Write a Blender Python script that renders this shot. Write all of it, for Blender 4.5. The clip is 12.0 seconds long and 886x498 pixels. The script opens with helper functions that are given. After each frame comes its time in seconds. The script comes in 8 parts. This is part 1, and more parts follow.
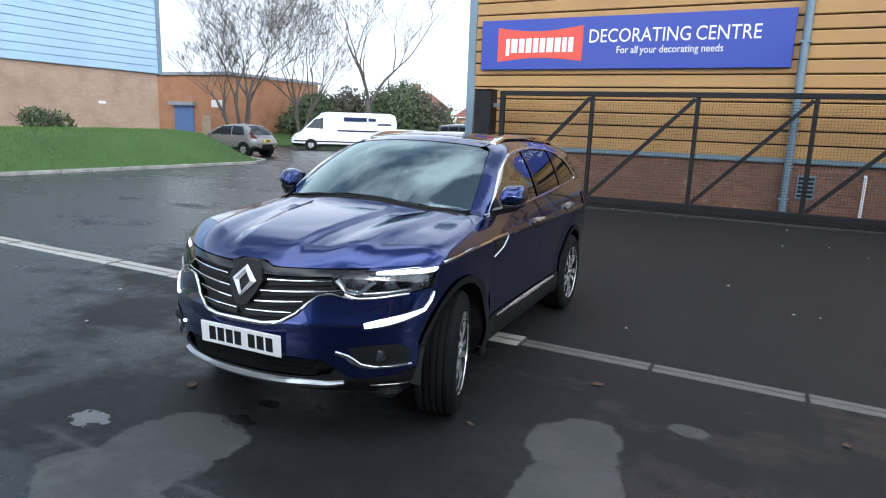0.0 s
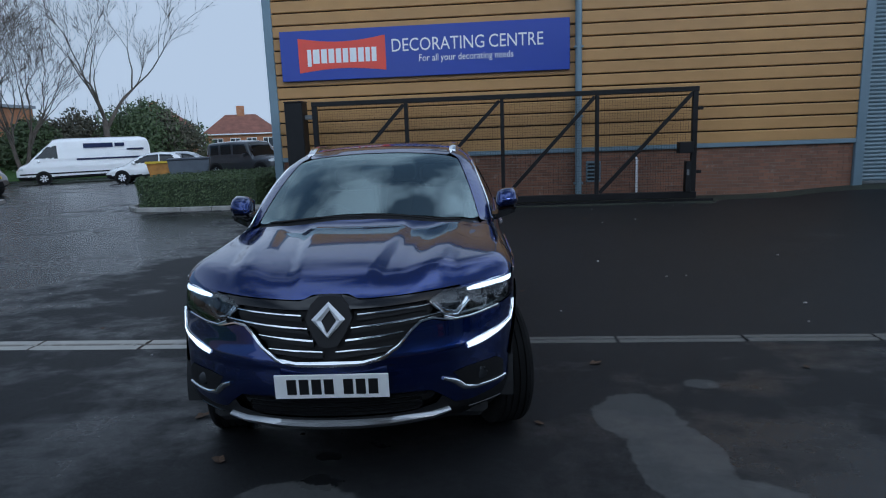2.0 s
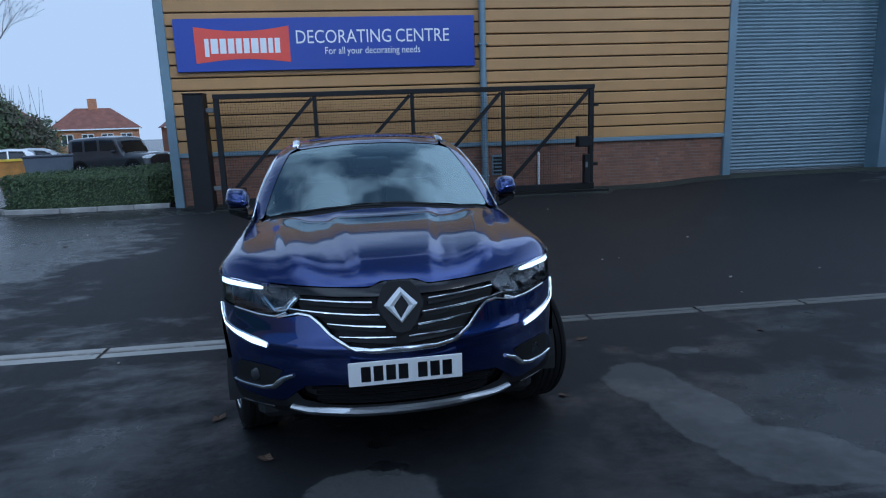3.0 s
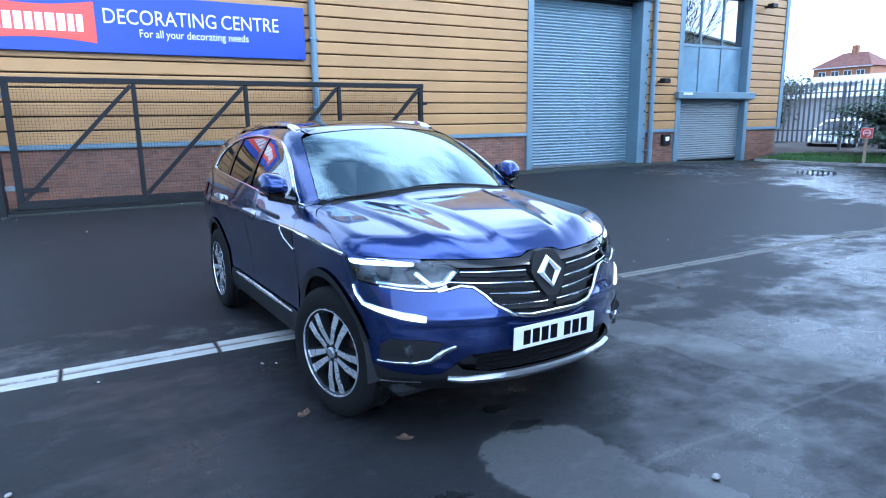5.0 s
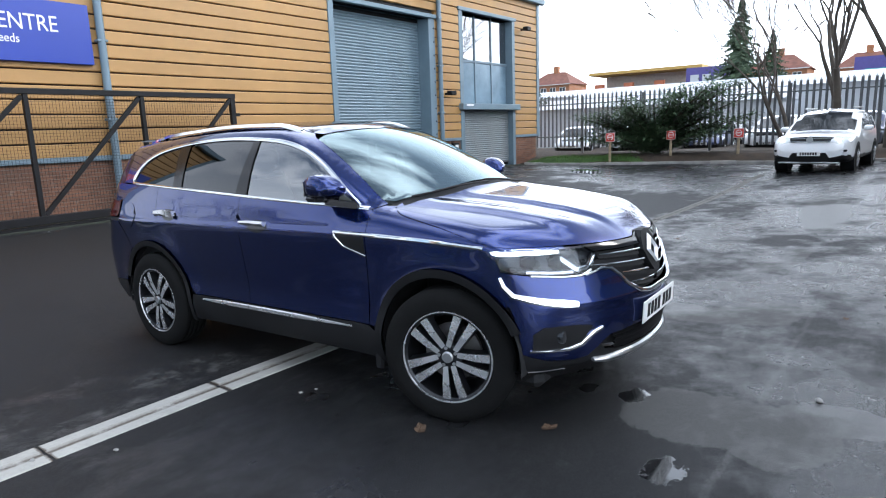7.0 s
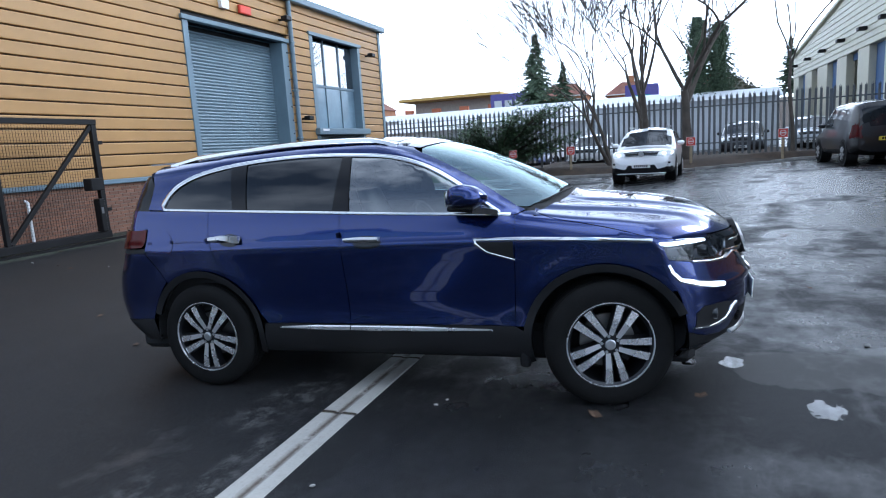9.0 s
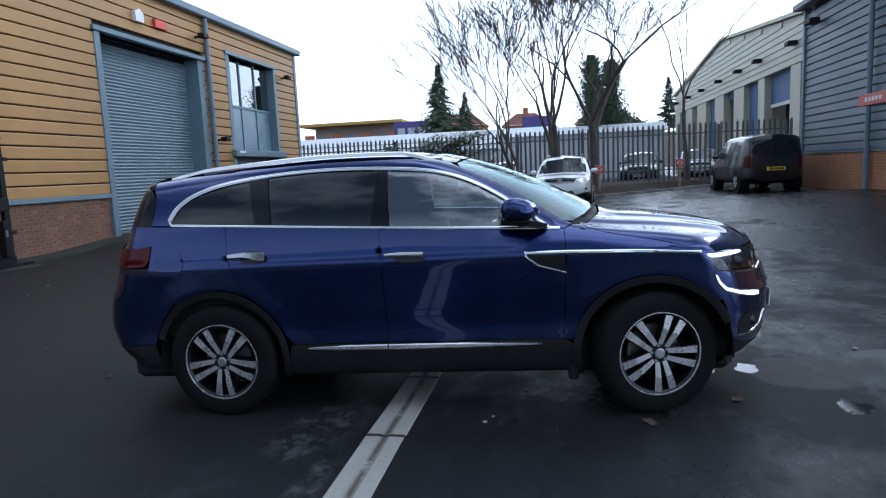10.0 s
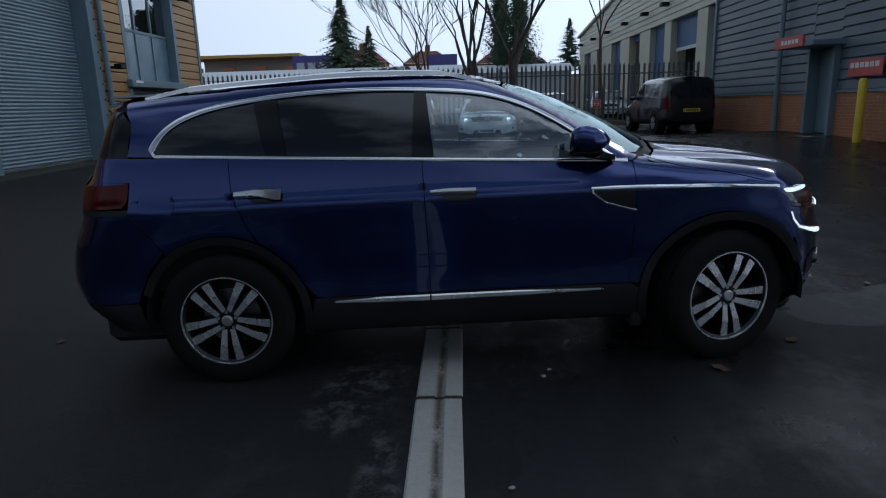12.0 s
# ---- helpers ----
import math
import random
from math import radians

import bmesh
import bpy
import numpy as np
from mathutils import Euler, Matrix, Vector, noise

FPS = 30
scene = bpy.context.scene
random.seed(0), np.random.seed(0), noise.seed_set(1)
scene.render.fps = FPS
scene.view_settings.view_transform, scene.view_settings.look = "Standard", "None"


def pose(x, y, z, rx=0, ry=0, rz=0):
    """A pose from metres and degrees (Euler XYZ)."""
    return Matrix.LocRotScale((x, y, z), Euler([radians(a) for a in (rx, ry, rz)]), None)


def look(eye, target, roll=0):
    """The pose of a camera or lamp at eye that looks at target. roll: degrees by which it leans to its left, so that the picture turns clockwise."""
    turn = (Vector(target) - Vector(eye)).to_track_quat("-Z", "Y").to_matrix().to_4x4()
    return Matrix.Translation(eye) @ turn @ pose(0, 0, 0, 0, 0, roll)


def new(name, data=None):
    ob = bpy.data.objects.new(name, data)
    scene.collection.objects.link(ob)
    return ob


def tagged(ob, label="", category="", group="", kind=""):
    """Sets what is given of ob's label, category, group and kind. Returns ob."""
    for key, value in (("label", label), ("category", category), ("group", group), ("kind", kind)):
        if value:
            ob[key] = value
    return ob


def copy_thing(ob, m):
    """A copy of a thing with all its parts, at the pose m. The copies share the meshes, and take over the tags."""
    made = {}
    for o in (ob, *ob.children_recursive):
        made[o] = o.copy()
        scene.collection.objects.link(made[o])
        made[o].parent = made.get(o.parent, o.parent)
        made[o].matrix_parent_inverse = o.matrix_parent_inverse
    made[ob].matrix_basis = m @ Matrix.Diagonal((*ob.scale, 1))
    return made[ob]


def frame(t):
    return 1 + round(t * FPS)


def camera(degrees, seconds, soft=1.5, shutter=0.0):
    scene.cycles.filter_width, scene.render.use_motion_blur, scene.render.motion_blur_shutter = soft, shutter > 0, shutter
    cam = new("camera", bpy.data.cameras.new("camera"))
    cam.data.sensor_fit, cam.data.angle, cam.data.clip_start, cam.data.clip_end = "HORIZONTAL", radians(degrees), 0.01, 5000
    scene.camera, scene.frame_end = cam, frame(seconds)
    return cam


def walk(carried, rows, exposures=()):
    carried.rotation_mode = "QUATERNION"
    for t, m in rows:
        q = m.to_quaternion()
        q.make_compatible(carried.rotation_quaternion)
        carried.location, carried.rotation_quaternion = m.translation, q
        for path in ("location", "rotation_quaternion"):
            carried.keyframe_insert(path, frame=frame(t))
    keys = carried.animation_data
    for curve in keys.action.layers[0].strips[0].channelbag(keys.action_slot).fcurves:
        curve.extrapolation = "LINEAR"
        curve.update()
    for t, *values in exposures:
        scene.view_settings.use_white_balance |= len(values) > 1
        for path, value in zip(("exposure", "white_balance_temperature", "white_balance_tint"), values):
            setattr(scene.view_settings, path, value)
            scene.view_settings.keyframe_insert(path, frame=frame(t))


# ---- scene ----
cam = camera(70.8, 12.0, 1.1)
METRES, EYE, TILT, LEAN, TURN = 10.1, 1.70, 0.0, 0.25, 26.7
ROWS = [
    (0.0, 0.0, 0.0, 0.0, 0.45, -11.26, -2.26),
    (0.5, -0.0347, 0.0076, 0.0, -5.57, -11.34, 0.54),
    (1.0, -0.0745, 0.0096, 0.001, -12.71, -10.91, 1.03),
    (1.5, -0.1145, 0.0205, -0.0021, -16.73, -10.72, 0.6),
    (2.0, -0.1525, 0.0359, -0.0012, -22.38, -10.29, 1.88),
    (2.5, -0.1942, 0.0479, -0.002, -28.81, -10.81, 1.87),
    (4.5, -0.3485, 0.1472, -0.0076, -49.28, -10.95, 1.38),
    (5.0, -0.3772, 0.1812, -0.0093, -56.01, -11.34, 0.65),
    (5.5, -0.3978, 0.2233, -0.0103, -60.55, -11.17, 1.82),
    (6.0, -0.4171, 0.2627, -0.0121, -68.06, -10.98, 2.25),
    (6.5, -0.4305, 0.3086, -0.0148, -74.0, -11.41, 2.4),
    (7.0, -0.4441, 0.3514, -0.0172, -79.09, -10.5, 1.89),
    (9.0, -0.4674, 0.5337, -0.0178, -96.65, -8.99, 3.47),
    (9.5, -0.4632, 0.577, -0.0184, -103.46, -7.62, 3.53),
    (10.0, -0.447, 0.6196, -0.0208, -106.06, -7.05, 2.68),
    (10.5, -0.4292, 0.6536, -0.0217, -110.4, -6.78, 3.46),
    (11.0, -0.4092, 0.6795, -0.0221, -112.44, -8.16, 3.69),
    (11.5, -0.3906, 0.6898, -0.0229, -112.74, -8.28, 1.97),
    (12.0, -0.3728, 0.6813, -0.0268, -115.3, -12.76, 1.75),
]
EXPOSURES = [(0.0, 0.2, 5900, 9), (0.5, -0.55, 5500, 9), (1.0, -0.6, 5500, 8), (2.5, -1.3, 4950, 6), (4.5, 0.66, 4450, 8), (5.0, 0.68, 4550, 7), (5.5, 0.62, 5000, 9), (6.5, 0.4, 5600, 10), (7.2, 0.40, 6000, 10), (9.0, 0.08, 5400, 9), (10.0, -0.52, 5400, 9), (10.5, -1.0, 5500, 9), (11.0, -1.5, 5600, 9), (11.5, -1.9, 5700, 8), (12.0, -1.7, 5500, 8)]
walk(cam, [(t, pose(0, 0, EYE, TILT, LEAN, TURN) @ pose(METRES * x, METRES * y, METRES * z, 90 + pitch, roll, yaw)) for t, x, y, z, yaw, pitch, roll in ROWS], EXPOSURES)

# ---- world and light ----
SUN_AZ, SUN_EL = radians(135), radians(30)
world = bpy.data.worlds.new("world")
scene.world = world
world.use_nodes = True
wn, wl = world.node_tree.nodes, world.node_tree.links
wn.clear()
sky = wn.new("ShaderNodeTexSky")
sky.sky_type, sky.sun_disc, sky.sun_elevation, sky.sun_rotation = "NISHITA", False, SUN_EL, SUN_AZ
sky.air_density, sky.dust_density, sky.ozone_density = 1.2, 1.5, 1.2
wco = wn.new("ShaderNodeTexCoord")
wmap = wn.new("ShaderNodeMapping")
wmap.inputs["Scale"].default_value = (1.0, 1.0, 1.4)
wl.new(wco.outputs["Generated"], wmap.inputs[0])
cloud = wn.new("ShaderNodeTexNoise")
cloud.inputs["Scale"].default_value, cloud.inputs["Detail"].default_value, cloud.inputs["Roughness"].default_value = 1.7, 7.0, 0.52
wl.new(wmap.outputs[0], cloud.inputs["Vector"])
ramp = wn.new("ShaderNodeValToRGB")
ramp.color_ramp.elements[0].position, ramp.color_ramp.elements[1].position = 0.47, 0.58
ramp.color_ramp.elements[0].color = (0.10, 0.10, 0.10, 1)
wl.new(cloud.outputs["Fac"], ramp.inputs[0])
wsep = wn.new("ShaderNodeSeparateXYZ")
wl.new(wco.outputs["Generated"], wsep.inputs[0])
haze = wn.new("ShaderNodeMapRange")
for i, v in enumerate((0.28, 0.70, 1.0, 0.0)):
    haze.inputs[i + 1].default_value = v
wl.new(wsep.outputs["Z"], haze.inputs[0])
cover = wn.new("ShaderNodeMath")
cover.operation = "MAXIMUM"
wl.new(ramp.outputs[0], cover.inputs[0])
wl.new(haze.outputs[0], cover.inputs[1])
wmix = wn.new("ShaderNodeMix")
wmix.data_type = "RGBA"
wl.new(cover.outputs[0], wmix.inputs[0])
wl.new(sky.outputs[0], wmix.inputs[6])
toward = wn.new("ShaderNodeVectorMath")
toward.operation = "DOT_PRODUCT"
wl.new(wco.outputs["Generated"], toward.inputs[0])
toward.inputs[1].default_value = (math.sin(SUN_AZ) * math.cos(SUN_EL), math.cos(SUN_AZ) * math.cos(SUN_EL), math.sin(SUN_EL))
lit = wn.new("ShaderNodeMapRange")
for i, v in enumerate((-0.3, 1.0, 1.25, 3.6)):
    lit.inputs[i + 1].default_value = v
wl.new(toward.outputs["Value"], lit.inputs[0])
cloud_colour = wn.new("ShaderNodeVectorMath")
cloud_colour.operation = "SCALE"
cloud_colour.inputs[0].default_value = (8.0, 8.35, 8.8)
wl.new(lit.outputs[0], cloud_colour.inputs["Scale"])
wl.new(cloud_colour.outputs[0], wmix.inputs[7])
wbg = wn.new("ShaderNodeBackground")
wbg.inputs[1].default_value = 0.12
wl.new(wmix.outputs[2], wbg.inputs[0])
wout = wn.new("ShaderNodeOutputWorld")
wl.new(wbg.outputs[0], wout.inputs[0])

sun_data = bpy.data.lights.new("sun", "SUN")
sun_data.energy, sun_data.angle, sun_data.color = 0.9, radians(14), (1.0, 0.96, 0.90)
sun = new("sun", sun_data)
sun_way = Vector((math.sin(SUN_AZ) * math.cos(SUN_EL), math.cos(SUN_AZ) * math.cos(SUN_EL), math.sin(SUN_EL)))
sun.matrix_world = look(sun_way * 60, (0, 0, 0))


# ---- materials ----
class Nodes:
    """A node material under construction."""

    def __init__(self, name):
        self.m = bpy.data.materials.new(name)
        self.m.use_nodes = True
        self.n, self.l = self.m.node_tree.nodes, self.m.node_tree.links
        self.b = self.n["Principled BSDF"]
        self.co = self.n.new("ShaderNodeTexCoord").outputs["Object"]

    def put(self, value, socket):
        if isinstance(value, bpy.types.NodeSocket):
            self.l.new(value, socket)
        else:
            socket.default_value = value

    def noise(self, scale, detail=4.0, rough=0.6, vec=None, stretch=None):
        vec = vec or self.co
        if stretch:
            mp = self.n.new("ShaderNodeMapping")
            mp.inputs["Scale"].default_value = stretch
            self.l.new(vec, mp.inputs[0])
            vec = mp.outputs[0]
        t = self.n.new("ShaderNodeTexNoise")
        t.inputs["Scale"].default_value, t.inputs["Detail"].default_value, t.inputs["Roughness"].default_value = scale, detail, rough
        self.l.new(vec, t.inputs["Vector"])
        return t.outputs["Fac"]

    def remap(self, fac, a, b, c=0.0, d=1.0):
        t = self.n.new("ShaderNodeMapRange")
        self.put(fac, t.inputs[0])
        for i, v in enumerate((a, b, c, d)):
            t.inputs[i + 1].default_value = v
        return t.outputs[0]

    def math(self, op, a, b=0.0):
        t = self.n.new("ShaderNodeMath")
        t.operation = op
        self.put(a, t.inputs[0])
        self.put(b, t.inputs[1])
        return t.outputs[0]

    def mix(self, fac, a, b, kind="MIX"):
        t = self.n.new("ShaderNodeMix")
        t.data_type, t.blend_type = "RGBA", kind
        self.put(fac, t.inputs[0])
        self.put((*a, 1) if isinstance(a, tuple) else a, t.inputs[6])
        self.put((*b, 1) if isinstance(b, tuple) else b, t.inputs[7])
        return t.outputs[2]

    def bump(self, height, strength, distance=0.01):
        t = self.n.new("ShaderNodeBump")
        t.inputs["Strength"].default_value, t.inputs["Distance"].default_value = strength, distance
        self.l.new(height, t.inputs["Height"])
        self.l.new(t.outputs[0], self.b.inputs["Normal"])

    def set(self, **kw):
        for k, v in kw.items():
            self.put((*v, 1) if isinstance(v, tuple) and len(v) == 3 else v, self.b.inputs[k.replace("_", " ")])
        return self.m


def surface(name, colour, rough=0.5, metal=0.0, vary=0.15, scale=3.0, grain=40.0, relief=0.0, coat=0.0, spec=0.5, random_tint=0.0):
    """A plain surface with wear at two scales."""
    k = Nodes(name)
    dark = tuple(c * (1 - vary) for c in colour)
    light = tuple(min(1, c * (1 + vary)) for c in colour)
    big, fine = k.noise(scale), k.noise(grain, 3.0)
    col = k.mix(k.remap(big, 0.3, 0.7), dark, light)
    col = k.mix(k.remap(fine, 0.35, 0.75, 0, 0.35), col, dark)
    if random_tint:
        info = k.n.new("ShaderNodeObjectInfo")
        h = k.n.new("ShaderNodeHueSaturation")
        k.put(k.remap(info.outputs["Random"], 0, 1, 1 - random_tint, 1 + random_tint), h.inputs["Value"])
        k.put(col, h.inputs["Color"])
        col = h.outputs[0]
    if relief:
        k.bump(fine, relief, 0.01)
    return k.set(Base_Color=col, Roughness=k.remap(big, 0.2, 0.8, max(0.02, rough - 0.08), min(1, rough + 0.08)), Metallic=metal, Coat_Weight=coat, Specular_IOR_Level=spec)


def ellipse(k, sep, wob, cx, cy, rx, ry, angle=0.0, soft=0.07):
    """A soft uneven blot on the ground: 1 inside, 0 outside."""
    c, s = math.cos(radians(angle)), math.sin(radians(angle))
    dx, dy = k.math("SUBTRACT", sep.outputs[0], cx), k.math("SUBTRACT", sep.outputs[1], cy)
    u = k.math("ADD", k.math("MULTIPLY", dx, c / rx), k.math("MULTIPLY", dy, s / rx))
    v = k.math("ADD", k.math("MULTIPLY", dx, -s / ry), k.math("MULTIPLY", dy, c / ry))
    r = k.math("ADD", k.math("MULTIPLY", u, u), k.math("MULTIPLY", v, v))
    return k.remap(k.math("ADD", r, wob), 1 + soft, 1 - soft)


def asphalt_material():
    k = Nodes("damp_asphalt")
    grain = k.noise(220, 3.0, 0.7)
    fine = k.noise(55, 4.0, 0.7)
    mid = k.noise(2.2, 5.0, 0.65)
    big = k.noise(0.55, 6.0, 0.62, stretch=(0.7, 1.2, 1.0))
    wob = k.remap(k.noise(4.0, 6.0, 0.7), 0.2, 0.8, -0.6, 0.6)
    sep = k.n.new("ShaderNodeSeparateXYZ")
    k.l.new(k.co, sep.inputs[0])
    # worn pale repairs, each with an outline of its own
    spots = [(-0.73, 3.10, 0.25, 0.34, 0), (-0.62, 2.58, 0.24, 0.48, 5), (-0.46, 2.12, 0.32, 0.30, 25), (-0.22, 1.93, 0.24, 0.17, -20), (-2.48, 1.98, 0.34, 0.36, 10), (-2.48, 1.62, 0.36, 0.26, 0), (-2.20, 1.42, 0.20, 0.28, 10),
             (-0.2, 3.60, 0.11, 0.08, 0), (-4.9, 5.05, 0.50, 0.22, 8), (-4.35, 4.80, 0.6, 0.10, 4), (-3.4, 5.0, 0.5, 0.22, -10), (1.8, 2.3, 0.9, 0.16, -10), (-8.5, 8.2, 0.5, 0.2, 20), (-6.0, 9.5, 0.3, 0.12, 0),
             (6.0, 2.4, 2.2, 0.35, 5), (3.4, 9.2, 0.22, 0.14, 0), (9.0, 9.8, 0.9, 0.25, 10)]
    pools = [(-2.40, 2.34, 0.11, 0.07, 0), (-2.42, 2.60, 0.07, 0.05, 0), (-3.10, 1.95, 0.12, 0.085, 0), (12.6, 9.6, 1.1, 0.5, 30)]
    chips = k.remap(k.noise(16.0, 5.0, 0.7), 0.2, 0.8, -1.1, 1.1)
    blotch = k.remap(k.noise(7.0, 8.0, 0.75), 0.48, 0.60)
    pale = None
    for cx, cy, rx, ry, a in spots:
        e = ellipse(k, sep, chips if rx < 0.15 else wob, cx, cy, rx, ry, a, 0.07 if cy < 4 else 0.5)
        if cy > 4:
            e = k.math("MULTIPLY", e, blotch)
        pale = e if pale is None else k.math("MAXIMUM", pale, e)
    # a long thin joint in the surfacing
    joint = k.math("MULTIPLY", k.remap(k.math("ABSOLUTE", k.math("ADD", k.math("SUBTRACT", sep.outputs[1], 1.75), k.math("MULTIPLY", wob, 0.03))), 0.022, 0.010), k.remap(k.math("ABSOLUTE", k.math("SUBTRACT", sep.outputs[0], 3.0)), 6.4, 6.0))
    pale = k.math("MAXIMUM", k.math("MULTIPLY", pale, k.remap(fine, 0.25, 0.6, 0.55, 1.0)), k.math("MULTIPLY", joint, k.remap(fine, 0.35, 0.6, 0.15, 0.8)))
    pool = None
    for cx, cy, rx, ry, a in pools:
        e = ellipse(k, sep, chips if rx < 0.15 else wob, cx, cy, rx, ry, a)
        pool = e if pool is None else k.math("MAXIMUM", pool, e)
    sheen = k.math("MULTIPLY", k.remap(sep.outputs[0], -1.0, 5.0), k.remap(sep.outputs[1], 9.5, 4.5, 0.0, 0.09))
    dry = k.math("MULTIPLY", k.remap(sep.outputs[1], 3.0, 6.5), k.math("MULTIPLY", k.remap(sep.outputs[0], -7.5, -4.5), k.remap(sep.outputs[0], 10.0, 7.0, 0.0, 0.30)))
    east = k.math("SUBTRACT", k.math("ADD", sheen, k.remap(sep.outputs[0], -3.5, -8.0, 0.0, 0.16)), dry)
    wet = k.remap(k.math("ADD", k.math("ADD", big, east), k.math("MULTIPLY", mid, 0.45)), 0.66, 0.80)
    col = k.mix(k.remap(mid, 0.3, 0.7), (0.0065, 0.0068, 0.0075), (0.013, 0.013, 0.0137))
    col = k.mix(k.remap(grain, 0.52, 0.70, 0, 0.75), col, (0.085, 0.085, 0.085))
    col = k.mix(k.math("MULTIPLY", wet, 0.45), col, (0.009, 0.009, 0.010))
    col = k.mix(k.math("MULTIPLY", pale, 0.8), col, (0.090, 0.089, 0.085))
    rough = k.remap(wet, 0, 1, 0.60, 0.25)
    rough = k.math("ADD", k.math("MULTIPLY", rough, k.remap(fine, 0.2, 0.8, 0.85, 1.15)), k.math("MULTIPLY", pale, 0.1))
    rough = k.mix(pool, rough, (0.03, 0.03, 0.03))
    height = k.math("MULTIPLY", k.math("ADD", k.math("MULTIPLY", grain, 0.6), fine), k.remap(pool, 0, 1, 1.0, 0.03))
    k.bump(height, 0.45, 0.004)
    return k.set(Base_Color=col, Roughness=rough, Specular_IOR_Level=k.math("MAXIMUM", k.remap(wet, 0, 1, 0.20, 0.42), k.math("MULTIPLY", pool, 0.9)))


def brick_material(name, a, b, mortar, along="XZ"):
    k = Nodes(name)
    sep = k.n.new("ShaderNodeSeparateXYZ")
    k.l.new(k.co, sep.inputs[0])
    com = k.n.new("ShaderNodeCombineXYZ")
    k.l.new(k.math("ADD", sep.outputs[0], sep.outputs[1]), com.inputs[0])
    k.l.new(sep.outputs[2], com.inputs[1])
    t = k.n.new("ShaderNodeTexBrick")
    k.l.new(com.outputs[0], t.inputs["Vector"])
    t.inputs["Scale"].default_value = 1.0
    t.inputs["Brick Width"].default_value, t.inputs["Row Height"].default_value = 0.225, 0.075
    t.inputs["Mortar Size"].default_value, t.inputs["Mortar Smooth"].default_value = 0.006, 0.2
    t.inputs["Color1"].default_value, t.inputs["Color2"].default_value, t.inputs["Mortar"].default_value = (*a, 1), (*b, 1), (*mortar, 1)
    stain = k.noise(0.9, 5.0)
    col = k.mix(k.remap(stain, 0.45, 0.75, 0, 0.55), t.outputs["Color"], tuple(c * 0.45 for c in a))
    col = k.mix(k.remap(k.noise(3.5, 5.0), 0.62, 0.72, 0, 0.5), col, (0.5, 0.45, 0.4))
    k.bump(k.math("SUBTRACT", 1.0, t.outputs["Fac"]), 0.6, 0.008)
    return k.set(Base_Color=col, Roughness=0.85)


def grass_material():
    k = Nodes("mown_grass")
    col = k.mix(k.remap(k.noise(0.5, 5.0), 0.3, 0.7), (0.045, 0.10, 0.018), (0.085, 0.17, 0.03))
    col = k.mix(k.remap(k.noise(30, 4.0), 0.4, 0.7, 0, 0.7), col, (0.03, 0.07, 0.014))
    k.bump(k.noise(45, 4.0), 1.0, 0.05)
    return k.set(Base_Color=col, Roughness=0.8)


def glass_material(name, tint, rough=0.0, alpha=0.2, gloss=(0.95, 0.97, 1.0)):
    """Thin tinted glass: mirror-like gloss over a see-through tint."""
    k = Nodes(name)
    out = k.n["Material Output"]
    tr = k.n.new("ShaderNodeBsdfTransparent")
    tr.inputs[0].default_value = (*tint, 1)
    gl = k.n.new("ShaderNodeBsdfGlossy")
    gl.inputs["Roughness"].default_value = rough
    gl.inputs["Color"].default_value = (*gloss, 1)
    fr = k.n.new("ShaderNodeFresnel")
    fr.inputs[0].default_value = 1.55
    mx = k.n.new("ShaderNodeMixShader")
    k.l.new(k.math("ADD", k.math("MULTIPLY", fr.outputs[0], 1.0), alpha), mx.inputs[0])
    k.l.new(tr.outputs[0], mx.inputs[1])
    k.l.new(gl.outputs[0], mx.inputs[2])
    k.l.new(mx.outputs[0], out.inputs[0])
    return k.m


def paint_material(name, colour, metal=0.5, rough=0.28, gloss=1.45, dusty=0.10):
    k = Nodes(name)
    fl = k.noise(900, 2.0)
    col = k.mix(k.remap(fl, 0.4, 0.7), colour, tuple(min(1, c * 1.6 + 0.004) for c in colour))
    dust = k.remap(k.noise(2.5, 5.0), 0.55, 0.85, 0, dusty)
    col = k.mix(dust, col, (0.15, 0.15, 0.16))
    return k.set(Base_Color=col, Metallic=metal, Roughness=rough, Coat_Weight=1.0, Coat_IOR=gloss, Coat_Roughness=k.remap(k.noise(6.0), 0.3, 0.8, 0.003, 0.018))


def glow(name, colour, strength):
    k = Nodes(name)
    return k.set(Base_Color=colour, Emission_Color=colour, Emission_Strength=strength)


ASPHALT = asphalt_material()
GRASS = grass_material()
SOIL = surface("leaf_litter_soil", (0.052, 0.036, 0.024), 0.95, vary=0.5, scale=2.0, grain=30, relief=1.0)
CONCRETE = surface("worn_pale_concrete", (0.47, 0.46, 0.43), 0.8, vary=0.25, scale=2.5, grain=60, relief=0.4, random_tint=0.12)
SLOT_DIRT = surface("dark_drain_dirt", (0.06, 0.05, 0.04), 0.95, vary=0.4, relief=0.5)
KERB = surface("kerb_concrete", (0.30, 0.29, 0.27), 0.85, vary=0.3, relief=0.4, random_tint=0.12)
MORTAR = surface("brick_mortar", (0.20, 0.175, 0.15), 0.9, vary=0.25, scale=1.5, grain=60)
BRICK = brick_material("red_brown_brick", (0.26, 0.125, 0.075), (0.19, 0.095, 0.06), (0.30, 0.26, 0.22))
BRICK_ORANGE = brick_material("orange_brick", (0.42, 0.17, 0.07), (0.36, 0.15, 0.07), (0.36, 0.28, 0.2))
BRICK_BUFF = brick_material("buff_brick", (0.46, 0.30, 0.21), (0.40, 0.26, 0.19), (0.42, 0.34, 0.28))
